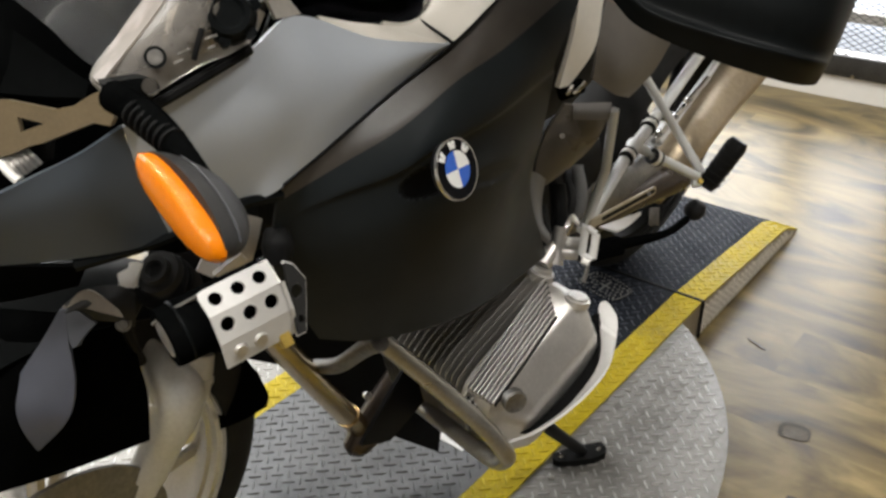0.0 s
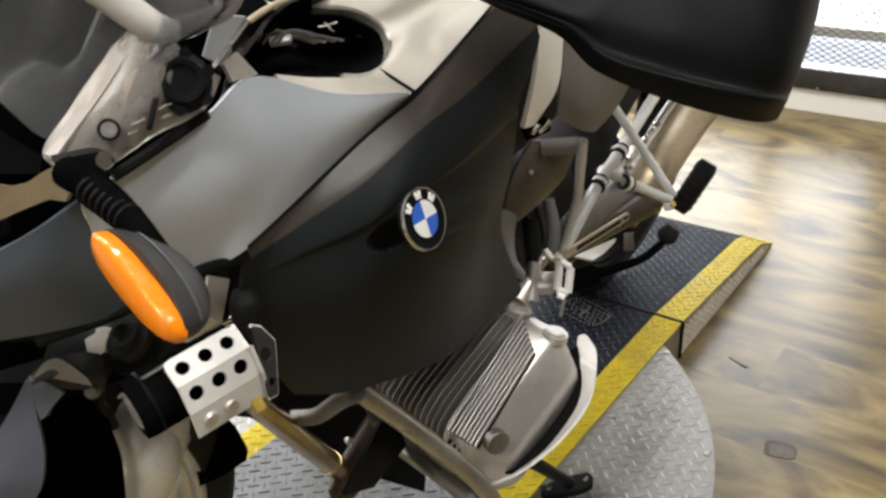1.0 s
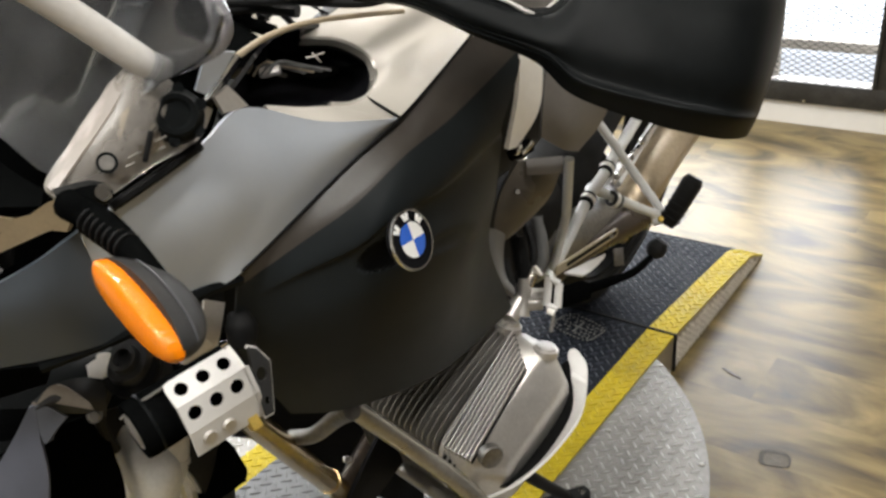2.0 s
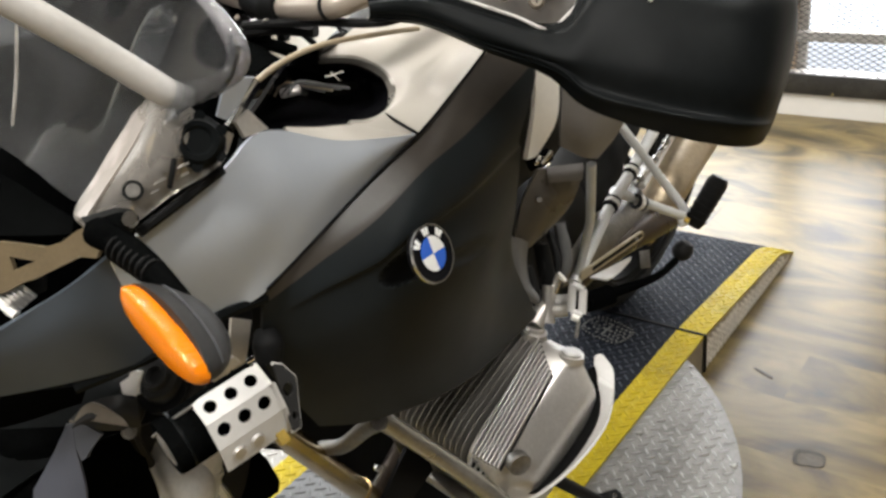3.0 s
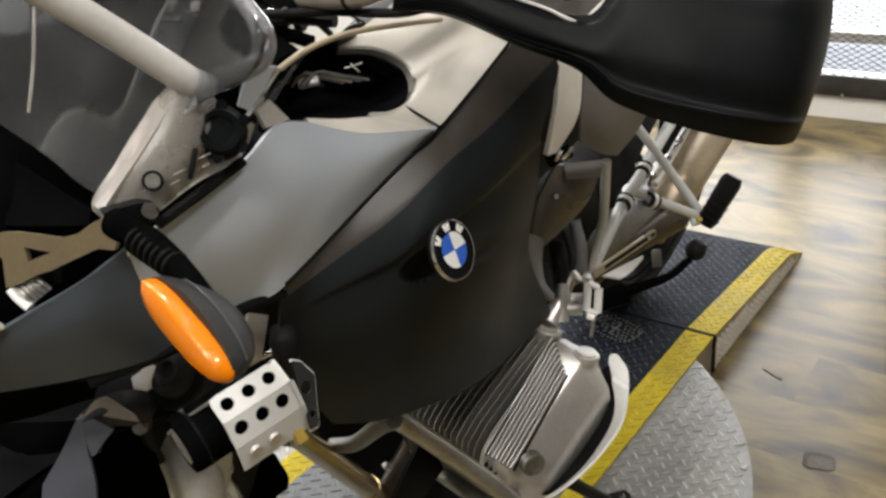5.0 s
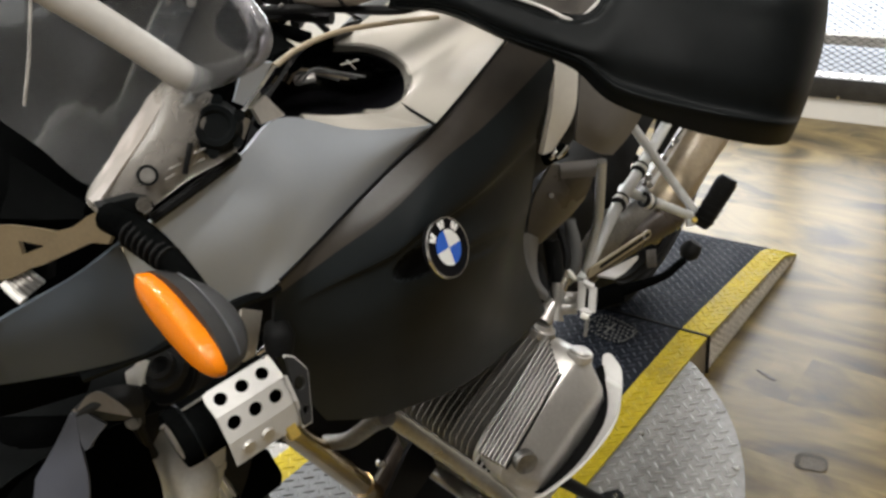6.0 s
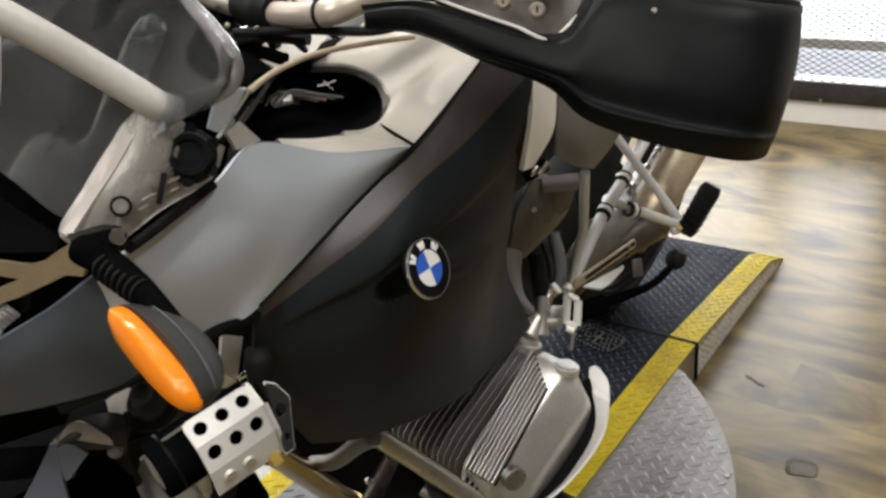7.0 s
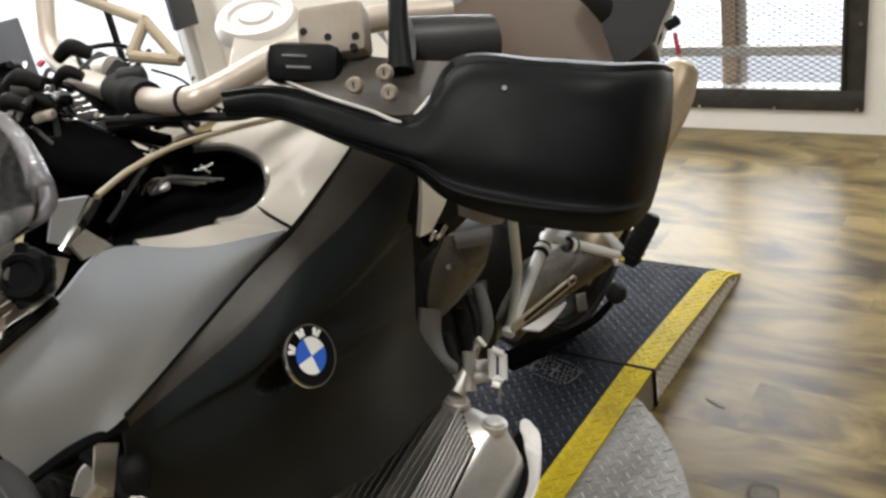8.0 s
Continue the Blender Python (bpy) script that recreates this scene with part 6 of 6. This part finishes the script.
for p in (F0 + FN * 0.003, F1_ + FN * 0.003):
    part("foot_bolt", lathe([(0, 0.004), (0.005, 0.003), (0.0065, 0), (0.0065, -0.002)], pose(p.x, p.y, TZ + 0.010), 12), M_CHROME, foot)

# handlebar, guard and controls
part("handlebar", tube([(0.008, 0.277, 1.198), (0.038, 0.238, 1.14), (0.07, 0.215, 1.108), (0.147, 0.193, 1.088), (0.275, 0.162, 1.079), (0.371, 0.143, 1.085), (0.394, 0.172, 1.091), (0.417, 0.219, 1.103), (0.471, 0.283, 1.117), (0.532, 0.342, 1.111)], 0.0125, 16), M_BAR, bike, "beige handlebar tube")
part("bar_ring", lathe([(0.0126, -0.002), (0.0142, -0.0015), (0.0142, 0.0015), (0.0126, 0.002), (0.0126, -0.002)], orient((0.371, 0.143, 1.085), V((0.394, 0.172, 1.091)) - V((0.275, 0.163, 1.08))), 16), M_RUBBER, bike)
part("bar_clamp", tube([(0.233, 0.169, 1.085), (0.275, 0.162, 1.079), (0.295, 0.158, 1.079)], [0.017, 0.021, 0.018], 18), M_MATT, bike)
part("bar_clamp", box(orient((0.258, 0.173, 1.095), (0.3, -0.4, 0.85), (0.8, 0.5, 0.1)), 0.03, 0.022, 0.02, 0.006), M_BLACK, bike)
part("bar_clamp", box(orient((0.166, 0.207, 1.084), (0.3, -0.4, 0.85)), 0.04, 0.05, 0.035, 0.006), M_MATT, bike)
part("grip", tube([(0.549, 0.245, 1.104), (0.57, 0.272, 1.097), (0.592, 0.306, 1.09)], [0.0245, 0.0255, 0.024], 20), M_HOUSE, bike, "black rubber grip")
GUARD_TOP = [
    [(0.417, 0.147, 1.09), (0.469, 0.155, 1.093), (0.519, 0.166, 1.081), (0.594, 0.181, 1.065), (0.611, 0.227, 1.096), (0.665, 0.256, 1.086), (0.711, 0.291, 1.072), (0.729, 0.333, 1.06), (0.725, 0.382, 1.042)],
    [(0.43, 0.134, 1.092), (0.484, 0.14, 1.095), (0.537, 0.149, 1.083), (0.609, 0.16, 1.068), (0.634, 0.194, 1.1), (0.689, 0.215, 1.092), (0.735, 0.244, 1.08), (0.75, 0.292, 1.066), (0.731, 0.373, 1.037)],
    [(0.434, 0.13, 1.089), (0.487, 0.135, 1.09), (0.546, 0.142, 1.074), (0.614, 0.152, 1.062), (0.644, 0.173, 1.077), (0.697, 0.193, 1.069), (0.743, 0.222, 1.056), (0.756, 0.268, 1.036), (0.737, 0.349, 1.007)],
]
GUARD_FACE = [
    [(0.435, 0.129, 1.085), (0.489, 0.134, 1.083), (0.551, 0.139, 1.065), (0.615, 0.143, 1.05), (0.647, 0.154, 1.046), (0.7, 0.17, 1.036), (0.745, 0.2, 1.023), (0.756, 0.245, 1.006), (0.737, 0.325, 0.978)],
    [(0.433, 0.131, 1.081), (0.487, 0.137, 1.079), (0.55, 0.142, 1.059), (0.612, 0.145, 1.044), (0.643, 0.15, 1.027), (0.696, 0.164, 1.013), (0.74, 0.193, 0.999), (0.752, 0.237, 0.984), (0.735, 0.315, 0.961)],
]
GUARD_LIP = [
    [(0.432, 0.131, 1.08), (0.487, 0.137, 1.077), (0.551, 0.141, 1.057), (0.613, 0.142, 1.042), (0.645, 0.144, 1.021), (0.698, 0.157, 1.007), (0.742, 0.186, 0.993), (0.753, 0.229, 0.979), (0.735, 0.308, 0.956)],
    [(0.421, 0.14, 1.073), (0.478, 0.148, 1.069), (0.538, 0.154, 1.048), (0.597, 0.155, 1.031), (0.631, 0.157, 1.006), (0.686, 0.17, 0.987), (0.731, 0.2, 0.97), (0.744, 0.241, 0.958), (0.731, 0.307, 0.944)],
]
hg = part("hand_guard", sheet(GUARD_TOP + GUARD_FACE + GUARD_LIP, 58, 43, 0.004, (-0.5, 0.85, 0)), M_BLACK, bike, "black plastic hand guard")
part("guard_hole", lathe([(0, 0.001), (0.0018, 0.001), (0.0022, -0.002)], orient((0.673, 0.191, 1.086), (0.55, -0.75, 0.3)), 12), M_ALU, hg)
part("guard_mount", sheet([[(0.448, 0.184, 1.123), (0.492, 0.193, 1.115), (0.538, 0.21, 1.105), (0.581, 0.218, 1.099), (0.618, 0.219, 1.098)], [(0.467, 0.16, 1.105), (0.521, 0.153, 1.092), (0.571, 0.156, 1.078), (0.598, 0.164, 1.067), (0.605, 0.173, 1.066)]], 20, 6, 0.006, (-0.5, 0.85, 0)), M_MOUNT, bike, "taupe metal hand guard mount")
part("mount_lip", tube([(0.468, 0.157, 1.106), (0.522, 0.150, 1.093), (0.572, 0.153, 1.079), (0.599, 0.161, 1.068), (0.612, 0.185, 1.082)], [0.0012, 0.0014, 0.0014, 0.0018, 0.0016], 8), M_TUBE, bike, "bright edge of the mount")
for p in ((0.562, 0.154, 1.098), (0.588, 0.162, 1.09), (0.58, 0.171, 1.103)):
    part("mount_bolt", lathe([(0, 0.005), (0.003, 0.005), (0.0045, 0.0055), (0.0062, 0.004), (0.0068, 0.0), (0.0068, -0.004)], orient(p, (0.5, -0.8, 0.3)), 16), M_CLAMP, bike)
    part("bolt_slot", box(orient(V(p) + V((0.5, -0.8, 0.3)) * 0.0053, (0.5, -0.8, 0.3), (0, 0, 1)), 0.005, 0.0012, 0.0006, 0.0002), M_MATT, bike)
part("switch_block", box(orient((0.497, 0.172, 1.109), (0.5, -0.75, 0.4), (0.8, 0.5, -0.2)), 0.062, 0.034, 0.03, 0.010), M_BLACK, bike, "black switch block")
for k in range(2):
    part("legend_bar", box(orient((0.501, 0.156, 1.115), (0.5, -0.75, 0.4), (0.8, 0.5, -0.2)) @ Matrix.Translation((0.004 * k, 0.006 - 0.009 * k, 0.0)), 0.020, 0.002, 0.002, 0.0005), M_BOOT, bike)
part("clutch_clamp", box(orient((0.507, 0.204, 1.125), (0.45, -0.7, 0.55), (0.85, 0.5, 0)), 0.058, 0.046, 0.034, 0.008), M_CLAMP, bike, "beige metal lever clamp")
CLAMP = orient((0.507, 0.204, 1.125), (0.45, -0.7, 0.55), (0.85, 0.5, 0))
for u, v in ((-0.0026, -0.0082), (0.0201, -0.0106), (0.0177, -0.0195), (-0.0223, -0.0005)):
    part("clamp_hole", lathe([(0, 0.0006), (0.0032, 0.0006), (0.0036, -0.004)], CLAMP @ Matrix.Translation((u, v, 0.0172)), 12), M_MATT, bike)
part("mirror_stem", tube([(0.575, 0.197, 1.095), (0.563, 0.218, 1.121), (0.541, 0.261, 1.176)], [0.011, 0.0085, 0.008], 12), M_BLACK, bike, "black mirror stem")
# seat and tail
part("seat", rounded([(orient(bk(0, 0.60, 0.86), (0, 1, 0.1), (1, 0, 0)), 0.09, 0.05), (orient(bk(0, 0.68, 0.86), (0, 1, 0), (1, 0, 0)), 0.13, 0.065), (orient(bk(0, 0.95, 0.85), (0, 1, 0.05), (1, 0, 0)), 0.16, 0.065), (orient(bk(0, 1.10, 0.90), (0, 1, 0.3), (1, 0, 0)), 0.15, 0.06), (orient(bk(0, 1.45, 0.93), (0, 1, 0), (1, 0, 0)), 0.11, 0.05)], 32), M_SEAT, bike, "black vinyl seat")
part("tail", rounded([(orient(bk(0, 1.1, 0.78), (0, 1, 0.2), (1, 0, 0)), 0.09, 0.05), (orient(bk(0, 1.55, 0.86), (0, 1, 0.1), (1, 0, 0)), 0.08, 0.04), (orient(bk(0, 1.75, 0.88), (0, 1, 0), (1, 0, 0)), 0.06, 0.025)], 24), M_BLACK, bike, "black tail unit")

# dash, headlight and front clutter
part("headlight", rounded([(orient(bk(0.02, -0.02, 0.85), (0.1, 1, 0.2), (1, 0, 0)), 0.10, 0.07), (orient(bk(0.02, 0.03, 0.87), (0.1, 1, 0.2), (1, 0, 0)), 0.13, 0.095), (orient(bk(0.0, 0.11, 0.88), (0, 1, 0.2), (1, 0, 0)), 0.11, 0.075), (orient(bk(0.0, 0.17, 0.88), (0, 1, 0.2), (1, 0, 0)), 0.06, 0.05)], 32), M_DEEP, bike, "black headlight shell")
part("instrument_pod", rounded([(orient(bk(0.0, 0.17, 0.97), (0, 0.6, 0.8), (1, 0, 0)), 0.06, 0.03), (orient(bk(0.0, 0.19, 0.99), (0, 0.6, 0.8), (1, 0, 0)), 0.07, 0.04), (orient(bk(0.0, 0.21, 1.005), (0, 0.6, 0.8), (1, 0, 0)), 0.06, 0.035)], 28), M_MATT, bike, "black instrument pod")
part("top_yoke", rounded([(orient(bk(-0.1, 0.33, 0.955), (1, 0, 0), (0, 1, 0)), 0.02, 0.012), (orient(bk(-0.05, 0.33, 0.955), (1, 0, 0), (0, 1, 0)), 0.04, 0.015), (orient(bk(0.05, 0.33, 0.955), (1, 0, 0), (0, 1, 0)), 0.04, 0.015), (orient(bk(0.1, 0.33, 0.955), (1, 0, 0), (0, 1, 0)), 0.02, 0.012)], 24), M_DEEP, bike)
part("steering_head", tube([bk(0, 0.34, 0.93), bk(0, 0.26, 0.78), bk(0, 0.2, 0.66)], [0.04, 0.045, 0.05], 18), M_DEEP, bike)
for p, q, r, material in (((0.08, 0.115, 0.996), (0.134, 0.153, 1.037), 0.016, M_MATT), ((0.058, 0.17, 1.048), (0.143, 0.195, 1.049), 0.014, M_MATT), ((0.096, 0.197, 1.066), (0.228, 0.189, 1.044), 0.013, M_RUBBER), ((0.169, 0.159, 1.024), (0.254, 0.196, 1.021), 0.012, M_RUBBER), ((0.2, 0.169, 0.977), (0.25, 0.203, 0.967), 0.010, M_DARKALU), ((0.043, 0.193, 1.106), (0.079, 0.151, 1.059), 0.003, M_CHROME), ((0.116, 0.095, 1.033), (0.156, 0.115, 1.015), 0.018, M_MATT)):
    part("loom", tube([p, V(p).lerp(V(q), 0.5) + V((0, 0, 0.012)), q], r * 0.62, 12), M_DEEP if material in (M_MATT, M_RUBBER) else material, bike)
# cowl behind the windscreen and the headlight glass
part("dash_cowl", sheet([[(0.037, 0.013, 1.145), (0.072, 0.067, 1.136), (0.117, 0.134, 1.113)], [(0.078, -0.026, 1.076), (0.112, 0.026, 1.065), (0.14, 0.098, 1.05)], [(0.14, -0.077, 1.006), (0.173, -0.03, 0.989), (0.19, 0.031, 0.971)], [(0.2, -0.126, 0.943), (0.23, -0.079, 0.93), (0.236, -0.013, 0.933)]], 12, 14, 0.005), M_DEEP, bike, "black dash cowl behind the windscreen")
part("headlight_glass", sheet([[(0.139, -0.099, 1.155), (0.152, -0.062, 1.148), (0.135, -0.023, 1.141)], [(0.185, -0.139, 1.1), (0.197, -0.105, 1.092), (0.168, -0.064, 1.08)], [(0.21, -0.173, 1.038), (0.227, -0.142, 1.028), (0.202, -0.11, 1.009)]], 12, 12, 0.006), M_LAMPGLASS, bike, "grey headlight glass")
# cables, plugs and small bright bits packed between the dash and the tank
rnd = random.Random(11)
for k in range(70):
    c = V((0.153, 0.168, 1.036) if k % 2 else (0.102, 0.14, 1.057)) + V((rnd.uniform(-0.07, 0.08), rnd.uniform(-0.10, 0.10), rnd.uniform(-0.05, 0.05)))
    d = V((rnd.uniform(-1, 1), rnd.uniform(-1, 1), rnd.uniform(-0.5, 0.5))).normalized()
    if k % 3:
        part("cable_run", tube([c - d * 0.045, c + V((0, 0, 0.012)), c + d * 0.045], rnd.uniform(0.0014, 0.0042), 8), (M_DEEP, M_GLOSSK, M_RUBBER)[k % 3], bike)
    else:
        part("plug", box(orient(c, d), rnd.uniform(0.008, 0.020), rnd.uniform(0.006, 0.014), rnd.uniform(0.008, 0.020), 0.002), (M_GLOSSK, M_DEEP, M_DARKALU, M_DEEP, M_GLOSSK, M_DEEP, M_BAR)[(k // 3) % 7], bike)
for k in range(6):
    p = V((0.127, 0.174, 1.081)).lerp(V((0.193, 0.169, 1.056)), k / 5)
    part("vent_slat", box(orient(p, (0.35, -0.35, 0.85), (0.8, 0.5, 0)), 0.062, 0.014, 0.004, 0.0015), M_GLOSSK, bike)
for p, q in (((0.198, 0.158, 1.125), 0.030), ((0.207, 0.14, 1.107), 0.024), ((0.161, 0.117, 1.105), 0.034), ((0.174, 0.091, 1.091), 0.03), ((0.177, 0.118, 1.085), 0.026)):
    part("plug", tube([V(p) - V((0.5, 0.3, 0.1)) * q, V(p) + V((0, 0, 0.2)) * q, V(p) + V((0.5, 0.3, -0.1)) * q], [q * 0.2, q * 0.3, q * 0.22], 12), M_MATT, bike)
# small shiny bits added at random to give glints among the cables
rnd = random.Random(23)
for k in range(26):
    c = V((0.15, 0.15, 1.05)) + V((rnd.uniform(-0.06, 0.14), rnd.uniform(-0.07, 0.09), rnd.uniform(-0.03, 0.035)))
    part("clip", box(orient(c, (rnd.uniform(-1, 1), -1, rnd.uniform(0.2, 1.2)), (1, rnd.uniform(-1, 1), 0.2)), rnd.uniform(0.004, 0.014), rnd.uniform(0.003, 0.006), 0.004, 0.001), (M_CHROME, M_BOOT, M_CLAMP, M_DARKALU)[k % 4], bike)
part("red_tag", box(orient((0.135, 0.158, 1.115), (0.3, -0.5, 0.8)), 0.008, 0.006, 0.004, 0.001), M_RED, bike)
# accessory mount above the bar
for p, q in (((0.078, 0.257, 1.166), (0.201, 0.25, 1.134)), ((0.201, 0.25, 1.134), (0.254, 0.239, 1.094)), ((0.254, 0.239, 1.094), (0.202, 0.219, 1.105)), ((0.202, 0.219, 1.105), (0.201, 0.25, 1.134))):
    part("mount_tube", tube([p, q], 0.0062, 10), M_GOLD, bike, "tan accessory mount tube")
part("bar_riser", tube([(0.129, 0.202, 1.078), (0.147, 0.206, 1.085), (0.182, 0.209, 1.091)], [0.017, 0.019, 0.017], 16), M_ALU, bike)
# front bracket with a cut-out, and a spring beside it
NB = orient((0.431, -0.177, 0.990), V((0.916, 0.389, 0.092)).cross(V((0, 0.3, 0.95))), (0.916, 0.389, 0.092))
nose = part("nose_bracket", plate([(-0.0809, 0.0124), (-0.0622, 0.0092), (-0.0439, 0.0056), (-0.0279, 0.0078), (-0.0139, 0.0146), (-0.0056, 0.0171), (-0.0020, 0.0110), (0.0026, 0.0), (-0.0013, -0.0055), (-0.0146, -0.0036), (-0.0587, -0.0173), (-0.0672, -0.0185), (-0.0833, -0.0242), (-0.098, -0.0272), (-0.0963, -0.006), (-0.1132, 0.0031), (-0.1106, 0.0131)], [[(-0.0753, 0.001), (-0.0535, -0.0038), (-0.074, -0.0092)]], NB, 0.004), M_BRACKET, bike, "brown metal nose bracket with a cut-out")
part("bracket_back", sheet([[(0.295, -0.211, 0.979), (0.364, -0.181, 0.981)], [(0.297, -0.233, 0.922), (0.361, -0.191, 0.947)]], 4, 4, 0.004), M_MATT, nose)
part("spring_cap", tube([(0.345, -0.218, 0.952), (0.352, -0.217, 0.945), (0.359, -0.215, 0.939)], 0.0040, 10), M_TRIM, bike, "pale spring seat")
for k in range(5):
    p, q = V((0.3475, -0.2155, 0.9535)).lerp(V((0.356, -0.204, 0.958)), k / 4), V((0.3595, -0.2125, 0.9415)).lerp(V((0.367, -0.201, 0.949)), k / 4)
    part("spring_coil", tube([p, p.lerp(q, 0.5) + V((0.003, -0.002, 0.003)), q], 0.0018, 8), M_ALU, bike)
part("beak_edge", tube([(0.300, -0.300, 0.892), (0.348, -0.277, 0.925), (0.374, -0.243, 0.944)], [0.006, 0.005, 0.003], 10), M_BEIGE, bike, "tan trim along the beak edge")
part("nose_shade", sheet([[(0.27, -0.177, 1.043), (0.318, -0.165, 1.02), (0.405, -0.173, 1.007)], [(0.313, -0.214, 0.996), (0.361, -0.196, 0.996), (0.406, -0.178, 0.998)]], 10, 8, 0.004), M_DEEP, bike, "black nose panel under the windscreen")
# rack, lamp stalk and clips at the tail
part("luggage_rack", tube([(0.322, 1.293, 0.768), (0.314, 1.381, 0.808), (0.306, 1.474, 0.857), (0.29, 1.557, 0.899)], 0.012, 12), M_CHROME, bike, "bright luggage rack rail")
part("strap_clip", box(orient((0.342, 1.392, 0.838), (0.6, -0.6, 0.3)), 0.03, 0.022, 0.02, 0.004), M_MATT, bike)
part("strap_end", box(orient((0.354, 1.379, 0.799), (0.6, -0.6, 0.3), (0, 0, 1)), 0.045, 0.008, 0.006, 0.001), M_RED, bike, "red strap end")
part("rear_clip", box(orient((0.364, 1.157, 0.838), (0.6, -0.6, 0.3)), 0.03, 0.03, 0.02, 0.004), M_MATT, bike)

# ---- background things ----
def light_stand(x, y, label):
    t = thing("light_stand", (x, y, 0), label, "light stand")
    part("pole", tube([(x, y, 0.25), (x, y, 1.9)], 0.012, 10), M_MATT, t)
    part("collar", lathe([(0.013, -0.02), (0.02, -0.02), (0.02, 0.02), (0.013, 0.02), (0.013, -0.02)], pose(x, y, 0.72), 12), M_MATT, t)
    for k in range(3):
        a = 2 * math.pi * k / 3 + 0.4
        part("leg", tube([(x + 0.014 * math.cos(a), y + 0.014 * math.sin(a), 0.7), (x + 0.45 * math.cos(a), y + 0.45 * math.sin(a), 0.012)], 0.010, 8), M_MATT, t)
    return t


light_stand(-1.7, 1.5, "black tripod light stand before the bright window")
bp = thing("notice_board", (-2.9, 2.76, 0.6), "dark notice board on an arm beside the window", "board")
part("board_panel", box(pose(-2.9, 2.76, 0.66), 0.03, 0.16, 0.2, 0.004), M_DGREY, bp)
bq = thing("display_board", (-2.9, 1.72, 0.0), "dark display board standing before the window", "board")
part("board_panel", box(pose(-2.9, 1.72, 0.45), 0.03, 0.26, 0.78, 0.004), M_DGREY, bq)
part("board_base", box(pose(-2.9, 1.72, 0.03), 0.16, 0.3, 0.06, 0.004), M_MATT, bq)
part("board_arm", box(pose(-2.965, 2.83, 0.66), 0.16, 0.02, 0.02, 0.002), M_MATT, bp)


# ---- floor boards ----
def board(length, width):
    bm = bmesh.new()
    box(Matrix.Identity(4), length, width, 0.012, 0, bm, 1)
    me = done(bm, 30)
    me.materials.append(M_FLOOR)
    return me


BW, BL = 0.19, 1.28
rnd = random.Random(5)
y = Y0 + BW / 2
meshes = {}
while y < Y1 + 0.02:
    x = X0 - rnd.choice((0.16, 0.32, 0.48, 0.64, 0.8, 0.96, 1.12))
    while x < X1:
        a, b_ = max(x, X0), min(x + BL, X1)
        key = round(b_ - a, 2)
        if key not in meshes:
            meshes[key] = board(key, BW)
        b = new("board", meshes[key])
        b.parent = FLOOR
        b.matrix_basis = pose((a + b_) / 2, y, -0.006)
        x += BL
    y += BW
